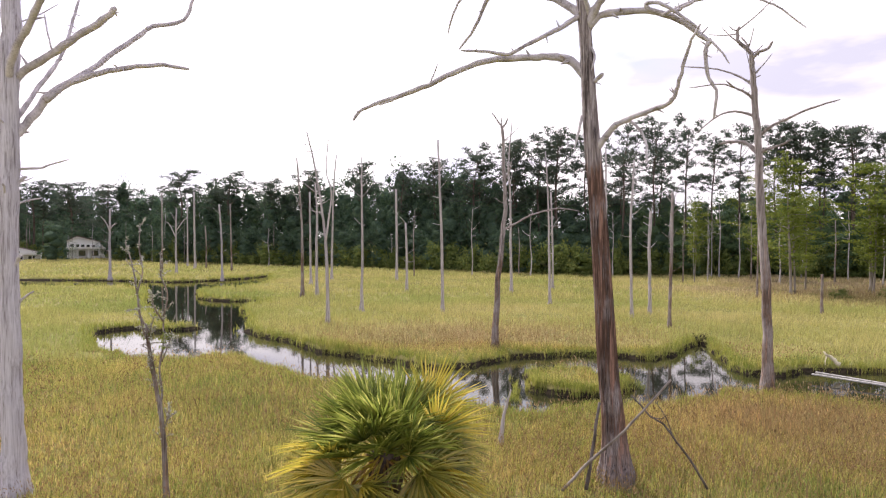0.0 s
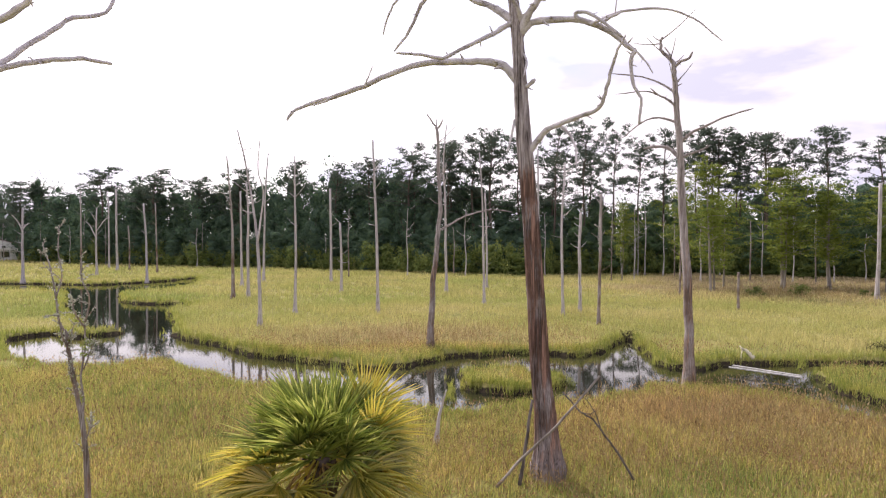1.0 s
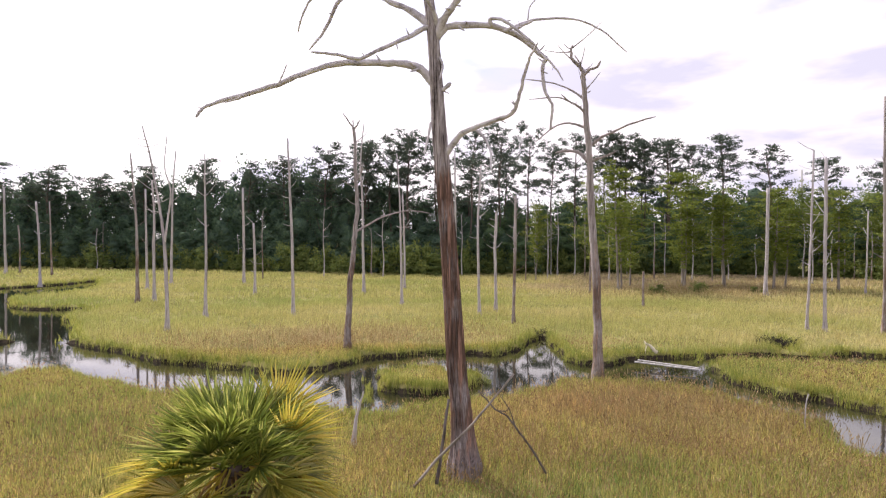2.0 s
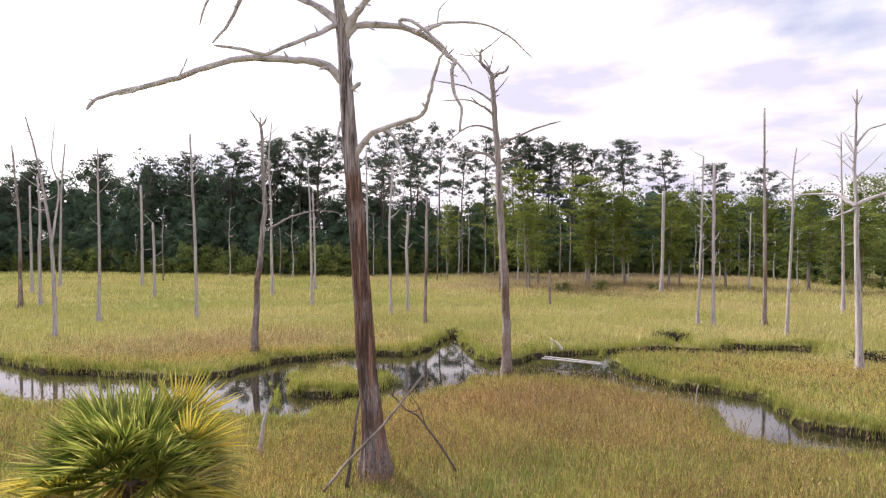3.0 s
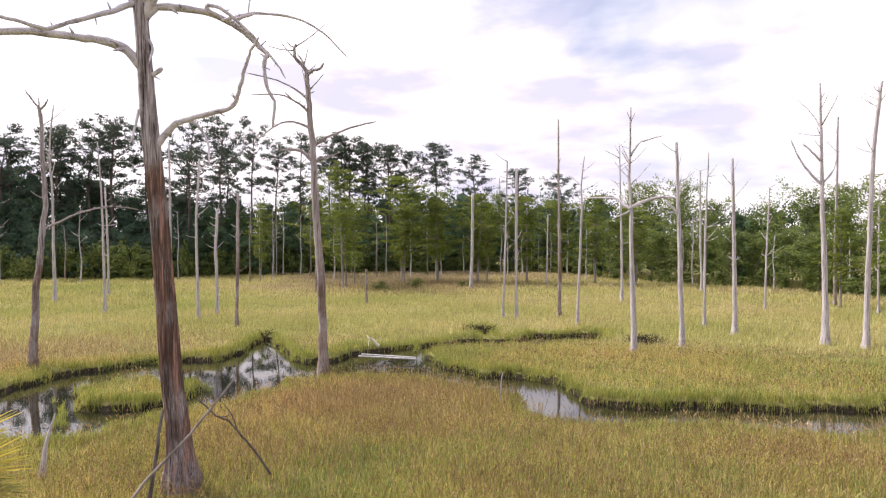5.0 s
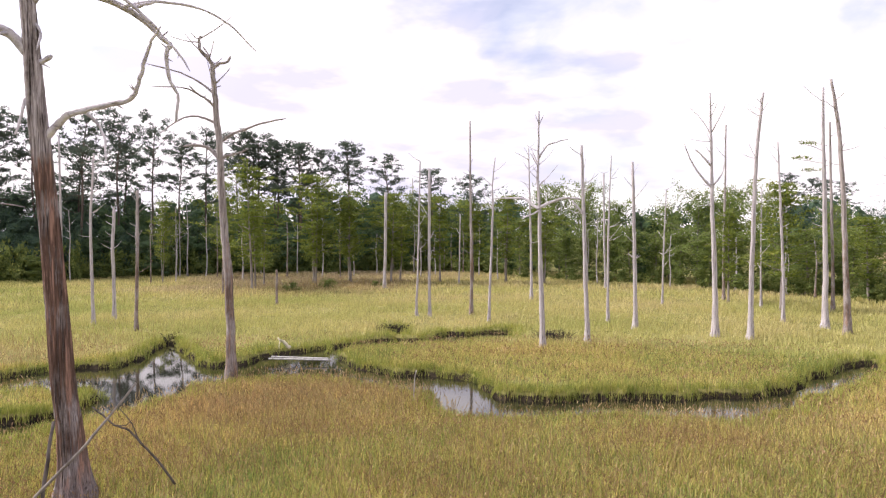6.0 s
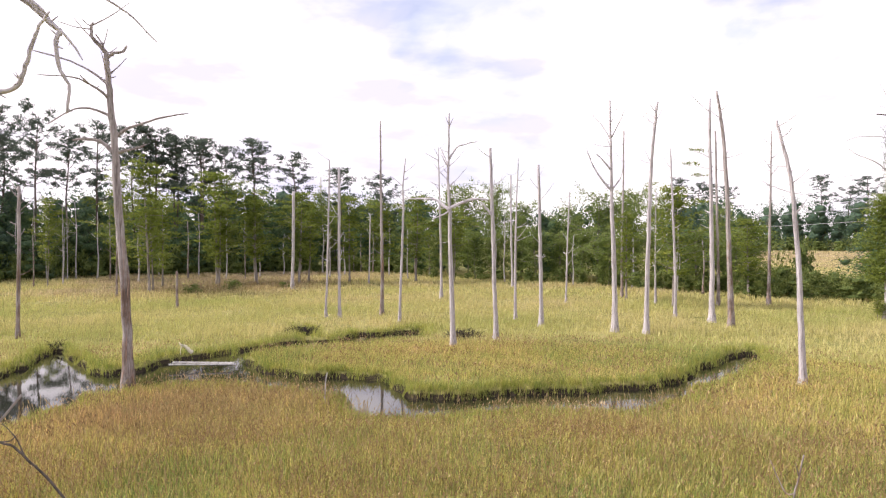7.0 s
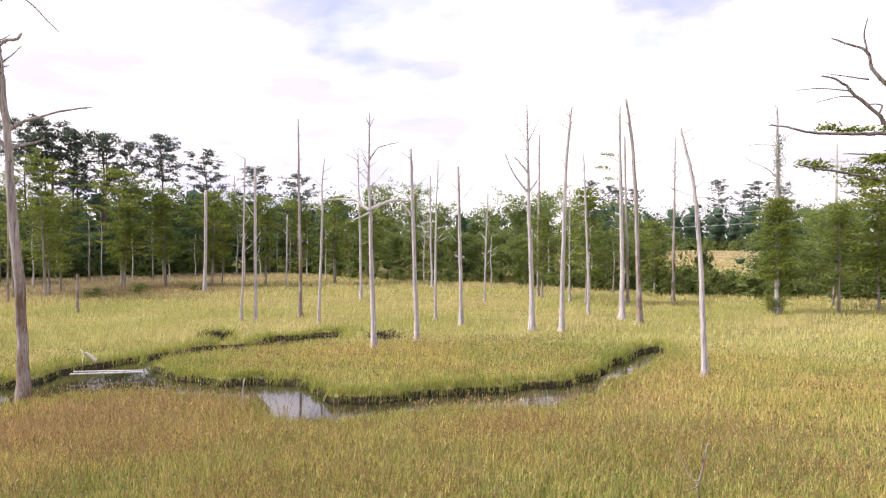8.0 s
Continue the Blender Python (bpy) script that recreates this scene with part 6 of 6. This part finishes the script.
# the round tree before the house
put(oaks[1], 10.0, -72.0, 117.5, 0, 8.0, 1.0, 40)


# ---- the house across the marsh ----
def house(x, y, turn):
    white, n = Nodes("white_siding"), None
    g = white.noise(white.object_coords(), 3.0, (0.2, 0.2, 6.0), 4.0)
    siding = white.surface(white.ramp(g, [(0.3, (0.78, 0.78, 0.77)), (0.7, (0.88, 0.88, 0.87))]), 0.6)
    r = Nodes("brown_shingles")
    roofing = r.surface(r.ramp(r.noise(r.object_coords(), 6.0, (1, 1, 1), 5.0), [(0.3, (0.10, 0.075, 0.065)), (0.7, (0.22, 0.17, 0.15))]), 0.9)
    d = Nodes("dark_glass")
    glass = d.surface((0.02, 0.025, 0.03), 0.08, None, spec=0.7)
    h = thing("house", (x, y, 0), "low white house with brown gable roof and porch posts", "house")
    h.rotation_euler = (0, 0, radians(turn))
    body = Buf()
    body.v = [(-2.2, 0, -0.2), (7.2, 0, -0.2), (7.2, 0, 2.5), (-0.4, 0, 4.6), (-2.2, 0, 3.7), (-2.2, 7, -0.2), (7.2, 7, -0.2), (7.2, 7, 2.5), (-0.4, 7, 4.6), (-2.2, 7, 3.7)]
    body.f = [(0, 1, 2, 3, 4), (9, 8, 7, 6, 5), (0, 5, 6, 1), (1, 6, 7, 2), (2, 7, 8, 3), (3, 8, 9, 4), (4, 9, 5, 0)]
    part("wall", body.mesh("wall", siding, False), h)
    for (x0, z0, x1, z1) in ((-0.4, 4.6, 7.9, 2.3), (-0.4, 4.6, -2.9, 3.35)):
        ang = math.atan2(z1 - z0, x1 - x0)
        m = Matrix.Translation(((x0 + x1) / 2, 3.4, (z0 + z1) / 2 + 0.1)) @ Matrix.Rotation(-ang, 4, "Y")
        part("roof", Buf().box(m, (math.hypot(x1 - x0, z1 - z0), 8.2, 0.16)).mesh("roof", roofing, False), h)
    for k in range(5):
        w = part("window", Buf().box(Matrix.Translation((-1.3 + k * 0.95, -0.02, 2.75 - 0.05 * k)), (0.78, 0.08, 0.75)).mesh("window", siding, False), h)
        part("pane", Buf().box(Matrix.Translation((-1.3 + k * 0.95, -0.07, 2.75 - 0.05 * k)), (0.58, 0.03, 0.55)).mesh("pane", glass, False), w)
    for k in range(3):
        w = part("window", Buf().box(Matrix.Translation((0.4 + k * 2.4, -0.02, 1.15)), (1.5, 0.08, 1.3)).mesh("window", siding, False), h)
        part("pane", Buf().box(Matrix.Translation((0.4 + k * 2.4, -0.07, 1.15)), (1.3, 0.03, 1.1)).mesh("pane", glass, False), w)
    for k in range(6):
        part("porch_post", Buf().box(Matrix.Translation((-2.1 + k * 1.85, -1.5, 0.95)), (0.16, 0.16, 2.3)).mesh("porch_post", siding, False), h)
    part("porch_beam", Buf().box(Matrix.Translation((2.5, -1.5, 2.15)), (9.6, 0.2, 0.3)).mesh("porch_beam", siding, False), h)
    part("porch_roof", Buf().box(Matrix.Translation((2.5, -0.8, 2.36)), (9.8, 1.9, 0.1)).mesh("porch_roof", siding, False), h)
    return h


house(-74.0, 129.0, 30)
shed = copy_thing(bpy.data.objects["house"], pose(-84.5, 122.5, -0.6, 0, 0, 34) @ Matrix.Diagonal((0.8, 0.8, 0.8, 1)))
tagged(shed, "second low house half hidden behind trees")


# ---- power line beyond the right bank ----
POLE = plain_wood("grey_pole", (0.30, 0.28, 0.27), (0.50, 0.48, 0.46), 3.0)
WIRE = plain_wood("wire", (0.25, 0.25, 0.26), (0.40, 0.40, 0.42), 3.0)


def power_pole(x, y, top, turn):
    p = thing("power_pole", (x, y, 0), "grey wooden power pole with a crossarm", "pole", "power line")
    part("post", Buf().tube([(0, 0, -0.3), (0, 0, top * 0.5), (0, 0, top)], [0.20, 0.18, 0.14], 10).mesh("post", POLE), p)
    m = Matrix.Translation((0, 0, top - 2.2)) @ Matrix.Rotation(radians(turn), 4, "Z")
    part("crossarm", Buf().box(m, (2.6, 0.14, 0.16)).mesh("crossarm", POLE, False), p)
    for k in (-1.1, 0.0, 1.1):
        q = m @ Vector((k, 0, 0.18))
        part("insulator", Buf().tube([q - Vector((0, 0, 0.1)), q, q + Vector((0, 0, 0.12))], [0.05, 0.07, 0.04], 8).mesh("insulator", POLE), p)
    return p


power_pole(89.7, -4.5, 15.8, 80)
power_pole(101.8, 110.0, 18.3, 60)
for k, (za, zb) in enumerate(((14.3, 13.2), (12.4, 11.6), (9.6, 8.6), (7.9, 6.6))):
    a, b = Vector((84.0, -16.0 - k * 0.4, za)), Vector((158.0, 62.0, zb))
    line = [a.lerp(b, t / 16) - Vector((0, 0, 3.2 * (t / 16) * (1 - t / 16) * 4 * 0.35)) for t in range(17)]
    tagged(new("power_wire", Buf().tube(line, [0.035] * 17, 5).mesh("power_wire", WIRE)), "sagging grey power line wire", "wire", "power line")


# ---- living and half-living cypresses on the right ----
def sprays(tree, nr, line, reach, per, size=0.15):
    """Soft needle sprays along a bough."""
    cs = []
    for c in line:
        d = nr.normal(size=(per, 3)) * [reach, reach, reach * 0.28]
        cs.append(np.array(c) + d + [0, 0, reach * 0.25])
    c = np.concatenate(cs)
    part("foliage", leaves_mesh("foliage", c, None, size, size * 0.4, CYPLEAF, nr, 0.2, nr.normal(0, 0.45, (len(c), 3)) + [0, 0, 1]), tree)


def live_cypress(x, y, path, r0, r1, label="living cypress with long bare boughs and needle sprays"):
    tree = thing("cypress_tree", (x, y, 0), label, "tree")
    part("trunk", trunk_mesh(path, r0, r1, 14, 0.8, 0.15, BARK, 7), tree)
    tree["wood"] = "dark_twig"
    return tree


def half_cypress(x, y, path, r0, r1, label="half-dead cypress, mossy grey top over green skirts"):
    tree = thing("cypress_tree", (x, y, 0), label, "tree")
    part("trunk", trunk_mesh(path, r0, r1, 12, 0.8, 0.15, SILVER, 9), tree)
    nr, rr = np.random.default_rng(3), random.Random(4)
    for k in range(30):
        z = 1.7 + 4.2 * k / 30
        a = k * 2.4
        ln = 0.95 * math.sin(math.pi * min(1, (z + 1.2) / 7.5)) * rr.uniform(0.55, 1.2)
        b = Buf()
        pts = bough(b, (0, 0, z), (math.cos(a), math.sin(a), 0.15), ln, 0.03, rr)
        part("bough", b.mesh("bough", TWIG), tree)
        sprays(tree, nr, pts[1:], 0.30, 90)
    # grey moss on the bare top
    c = np.stack([nr.normal(0, 0.13, 900), nr.normal(0, 0.13, 900), nr.uniform(6.0, 9.2, 900)], 1)
    part("moss", leaves_mesh("moss", c, nr.normal(size=(900, 3)) - [0, 0, 1.2], 0.16, 0.035, MOSS, nr), tree, "hanging grey-green moss")
    tree["wood"] = "silver_wood"
    return tree


MOSS = leaf_material("grey_moss", (0.16, 0.18, 0.13), (0.26, 0.28, 0.21), (0.34, 0.36, 0.28), (0.40, 0.40, 0.33), 0.3)
LICHEN = leaf_material("pale_lichen", (0.30, 0.31, 0.25), (0.48, 0.49, 0.41), (0.62, 0.62, 0.54), (0.70, 0.68, 0.56), 0.2)
tree = half_cypress(41.3, 0.67, [(0.00, 0.00, -0.10), (-0.00, 0.01, 1.26), (-0.00, 0.01, 3.67), (-0.00, 0.03, 6.08), (-0.00, 0.03, 8.22), (-0.00, 0.06, 9.55), (-0.00, 0.10, 10.62)], 0.121, 0.045)
limb(tree, [(-0.00, 0.04, 7.02), (-0.15, 0.56, 7.54), (-0.31, 1.19, 7.88), (-0.44, 1.60, 8.26)], 0.061, 0.023)
limb(tree, [(-0.00, 0.05, 8.62), (-0.46, 0.73, 8.69), (-0.88, 1.30, 8.60), (-1.18, 1.67, 8.35)], 0.045, 0.015)
limb(tree, [(-0.00, 0.03, 8.62), (-0.25, -0.32, 9.01), (-0.47, -0.69, 9.24)], 0.045, 0.023)
limb(tree, [(-0.00, 0.04, 9.68), (0.12, 0.52, 9.82), (0.18, 0.77, 9.80)], 0.030, 0.015)
limb(tree, [(-0.00, 0.04, 10.03), (0.11, 0.53, 10.20)], 0.030, 0.015)
limb(tree, [(-0.00, 0.07, 10.48), (0.24, 0.27, 10.95), (0.48, 0.45, 11.45)], 0.045, 0.023)
tree.scale = (1.2, 1.2, 1.13)
tree = live_cypress(18.84, -3.24, [(0.00, 0.00, -0.10), (0.00, 0.00, 0.81), (0.02, 0.12, 3.38), (0.03, 0.21, 5.42), (0.04, 0.29, 6.78), (0.05, 0.36, 8.83), (0.05, 0.34, 10.98)], 0.292, 0.137)
limb(tree, [(0.05, 0.34, 8.15), (0.17, 0.73, 8.01), (0.28, 1.10, 8.32), (0.37, 1.38, 8.76), (0.43, 1.48, 9.20), (0.53, 1.97, 9.52), (0.59, 2.27, 9.71)], 0.077, 0.017)
limb(tree, [(0.18, 1.50, 9.14), (0.31, 1.55, 9.62), (0.43, 1.47, 10.07)], 0.026, 0.013)
limb(tree, [(0.04, 0.29, 6.51), (0.02, 0.74, 6.95), (-0.01, 1.14, 7.30), (-0.03, 1.26, 7.50), (-0.08, 1.74, 8.00), (-0.11, 1.95, 8.27), (-0.14, 2.23, 8.49), (-0.17, 2.53, 8.57)], 0.077, 0.017)
limb(tree, [(0.20, 1.72, 8.02), (0.17, 2.09, 8.06), (0.11, 2.64, 7.94)], 0.021, 0.009)
limb(tree, [(0.20, 1.84, 8.19), (0.33, 2.55, 8.36), (0.41, 3.09, 8.37)], 0.021, 0.009)
limb(tree, [(0.18, 1.45, 8.43), (0.34, 1.89, 8.59), (0.50, 2.38, 8.77)], 0.021, 0.009)
limb(tree, [(0.16, 1.24, 7.53), (0.15, 1.18, 7.75), (0.18, 1.48, 7.82)], 0.026, 0.013)
limb(tree, [(0.04, 0.29, 6.62), (0.03, 0.73, 6.84), (0.01, 1.10, 7.02), (-0.01, 1.55, 7.04), (-0.06, 2.09, 7.09), (-0.11, 2.64, 7.14), (-0.15, 2.97, 7.24), (-0.20, 3.31, 7.35), (-0.26, 3.68, 7.40)], 0.069, 0.013)
limb(tree, [(0.03, 0.22, 5.49), (-0.06, 0.73, 5.70), (-0.17, 1.30, 5.90), (-0.30, 1.90, 6.05), (-0.44, 2.46, 6.17), (-0.58, 3.01, 6.30)], 0.069, 0.017)
limb(tree, [(0.04, 0.28, 6.24), (0.20, 0.82, 6.48), (0.33, 1.34, 6.56), (0.47, 1.98, 6.63)], 0.034, 0.013)
BIGCYPRESS = tree
SPRAYS = []
SPRAYS.append(([(18.96, -2.40, 7.11), (18.97, -2.32, 7.12), (18.98, -2.23, 7.13), (18.98, -2.15, 7.13)], 0.16, 26))
SPRAYS.append(([(19.02, -1.77, 7.16), (19.02, -1.72, 7.16), (19.03, -1.68, 7.16), (19.03, -1.63, 7.17)], 0.13, 20))
SPRAYS.append(([(19.07, -1.00, 7.25), (19.07, -0.95, 7.26), (19.07, -0.90, 7.27), (19.07, -0.84, 7.28)], 0.13, 22))
SPRAYS.append(([(19.05, -1.35, 7.18), (19.05, -1.33, 7.18), (19.05, -1.31, 7.18), (19.05, -1.29, 7.18)], 0.1, 16))
SPRAYS.append(([(19.27, -2.33, 6.03), (19.28, -2.19, 6.05), (19.30, -2.04, 6.07), (19.31, -1.89, 6.10), (19.32, -1.74, 6.12), (19.33, -1.67, 6.13), (19.33, -1.59, 6.15), (19.34, -1.52, 6.16)], 0.24, 34))
SPRAYS.append(([(19.37, -1.00, 6.25), (19.37, -0.91, 6.28), (19.37, -0.81, 6.30), (19.38, -0.71, 6.33), (19.38, -0.62, 6.36), (19.38, -0.57, 6.38), (19.38, -0.52, 6.39), (19.38, -0.47, 6.41)], 0.17, 26))
SPRAYS.append(([(18.94, -2.52, 6.34), (18.96, -2.41, 6.36), (18.97, -2.30, 6.37), (18.98, -2.18, 6.39), (18.99, -2.07, 6.41), (19.00, -2.04, 6.39), (19.00, -2.01, 6.36), (19.00, -1.98, 6.33)], 0.2, 70))
SPRAYS.append(([(18.93, -2.61, 8.19), (18.94, -2.51, 8.24), (18.96, -2.42, 8.28), (18.97, -2.32, 8.33)], 0.15, 40))
SPRAYS.append(([(18.94, -2.53, 5.44), (18.95, -2.42, 5.51), (18.97, -2.31, 5.59), (18.98, -2.19, 5.66), (18.99, -2.08, 5.74), (19.00, -2.02, 5.77), (19.00, -1.96, 5.80), (19.01, -1.90, 5.83)], 0.35, 110))
for cx, cy, z, n in ((34.4, 8.5, 8.9, 3), (34.4, 8.7, 8.2, 4), (34.4, 8.4, 7.6, 3)):  # the last living sprays on one bleached trunk
    old = next(o for o in bpy.data.objects if o.name.startswith("dead_tree") and abs(o.location.x - 34.41) < 0.01 and abs(o.location.y - 7.92) < 0.01)
    limb(old, [(0, 0, z - 0.15), (0, 0.45, z), (0, cy - 7.92 + 0.22 * (n - 1), z + 0.05)], 0.030, 0.012)
    sprays(old, np.random.default_rng(int(z * 10)), [Vector((cx, cy + 0.22 * k, z + 0.03 * k)) - old.location for k in range(n)], 0.16, 26)
tree = snag(10.09, 1.05, [(0.00, 0.00, -0.10), (0.00, -0.01, 0.68), (0.01, -0.06, 0.94), (0.01, -0.13, 1.34)], 0.014, 0.006, "small brown dead twiggy sapling in the near grass")
limb(tree, [(0.00, -0.04, 0.77), (0.02, 0.09, 0.74), (0.06, 0.22, 0.97), (0.10, 0.31, 1.16)], 0.012, 0.005)
limb(tree, [(0.00, -0.02, 0.70), (-0.05, 0.10, 0.60), (-0.10, 0.23, 0.56)], 0.012, 0.005)
limb(tree, [(0.01, -0.07, 1.03), (-0.05, -0.04, 1.22)], 0.009, 0.005)
tree = snag(11.32, 11.99, [(0.00, 0.00, -0.10), (0.02, -0.02, 0.63), (0.06, -0.05, 0.88)], 0.018, 0.007, "short pale stick standing by the creek")
nr = np.random.default_rng(21)
for line, reach, per in SPRAYS:
    sprays(BIGCYPRESS, nr, [Vector(q) - BIGCYPRESS.location for q in line], reach, per)



DARKTWIG = plain_wood("rotten_stems", (0.012, 0.010, 0.008), (0.055, 0.042, 0.034))


def brush(x, y, spread_r, count, seed):
    """A low tangle of dark dead stems."""
    rng = random.Random(seed)
    b = Buf()
    for k in range(count):
        a = rng.uniform(0, 6.283)
        p = Vector((rng.gauss(0, spread_r * 0.35), rng.gauss(0, spread_r * 0.35), -0.05))
        q = p + Vector((math.cos(a) * rng.uniform(0.1, 0.6), math.sin(a) * rng.uniform(0.1, 0.6), rng.uniform(0.12, 0.42)))
        b.tube([p, (p + q) / 2 + Vector((rng.gauss(0, 0.06), rng.gauss(0, 0.06), 0.05)), q], [0.016, 0.012, 0.006], 4, 0, 1, False)
    ob = tagged(new("brush_pile", b.mesh("brush_pile", DARKTWIG)), "tangle of dark dead stems by the creek", "brush", "dead brush")
    ob.location = (x, y, 0)
    return ob


for k, (x, y, r, n) in enumerate(((19.5, 22.2, 0.9, 150), (22.8, 15.6, 1.0, 130), (11.1, 27.3, 0.45, 16))):
    brush(x, y, r, n, 70 + k)
for k, (x, y, h) in enumerate(((29.0, 46.0, 0.7), (31.5, 44.5, 0.9), (33.0, 46.5, 0.8), (35.5, 43.0, 0.6), (27.5, 44.0, 0.6))):
    put(bushes[k % 3], 2.0, x, y, 0, h, 0.45, k * 50)
for x, y, h, w in ((41.2, 0.4, 1.6, 0.26), (41.5, 1.1, 1.1, 0.22), (41.0, 0.9, 0.9, 0.2)):
    put(cyps[int(h * 10) % 5], 9.0, x, y, 0, h, w, h * 200)

# dark knots on the grey tree
for a, z, r in ((4.9, 5.05, 0.035), (4.6, 4.62, 0.03), (4.8, 3.75, 0.03), (5.1, 3.2, 0.028), (4.4, 2.6, 0.025)):
    trunk_x, trunk_y = -0.115 + 0.02 * (z - 3), 0.0
    c = Vector((math.cos(a) * 0.135 + trunk_x, math.sin(a) * 0.135 + trunk_y, z))
    out = Vector((math.cos(a), math.sin(a), 0.1))
    part("knot", Buf().tube([c - out * 0.04, c, c + out * 0.025], [r * 1.3, r, r * 0.5], 8, 0.2, 3).mesh("knot", TWIG), GREYTREE, "dark broken knot")

# fine twigs on the thin sapling
rt = random.Random(77)
for ob in [c for c in SAPLING.children if len(c.data.vertices) > 20]:
    vs = [v.co.copy() for v in ob.data.vertices]
    for k in range(9):
        p = rt.choice(vs)
        if p.z > 0.7:
            q = p + Vector((rt.uniform(-1, 1), rt.uniform(-0.5, 0.5), rt.uniform(-0.1, 1.0))) * rt.uniform(0.08, 0.22)
            limb(SAPLING, [tuple(p), tuple((p + q) / 2 + Vector((rt.uniform(-0.03, 0.03), 0, 0.01))), tuple(q)], 0.0055, 0.003)
# lichen on the thin sapling
nr = np.random.default_rng(8)
for q, r, n in SAPLEAVES:
    c = np.array(q) - np.array(SAPLING.location) + nr.normal(0, r, (n, 3))
    part("leaves", leaves_mesh("leaves", c, nr.normal(size=(n, 3)), 0.05, 0.022, CYPLEAF, nr), SAPLING, "sparse yellow-green leaves")

c = np.concatenate([np.array([tuple(v.co) for v in ob.data.vertices if v.co.z > 0.5]).reshape(-1, 3) for ob in SAPLING.children if ob.name.startswith(("trunk", "limb"))])
c = c[nr.integers(0, len(c), 1500)] + nr.normal(0, 0.012, (1500, 3))
part("lichen", leaves_mesh("lichen", c, nr.normal(size=(1500, 3)), 0.036, 0.024, LICHEN, nr), SAPLING, "grey-green flaking lichen")

# driftwood by the boards, and twigs in the near grass
stick("bleached slab of driftwood tilted on the bank", [(13.30, 21.20, 0.12), (13.12, 21.26, 0.30), (12.95, 21.31, 0.44), (12.86, 21.34, 0.54)], 0.075, 0.020, limb_wood("bleached_driftwood", (0.88, 0.82, 0.64), (0.74, 0.67, 0.48), (0.48, 0.42, 0.30)), [[(12.95, 21.31, 0.42), (12.90, 21.30, 0.26), (12.88, 21.29, 0.08)]])
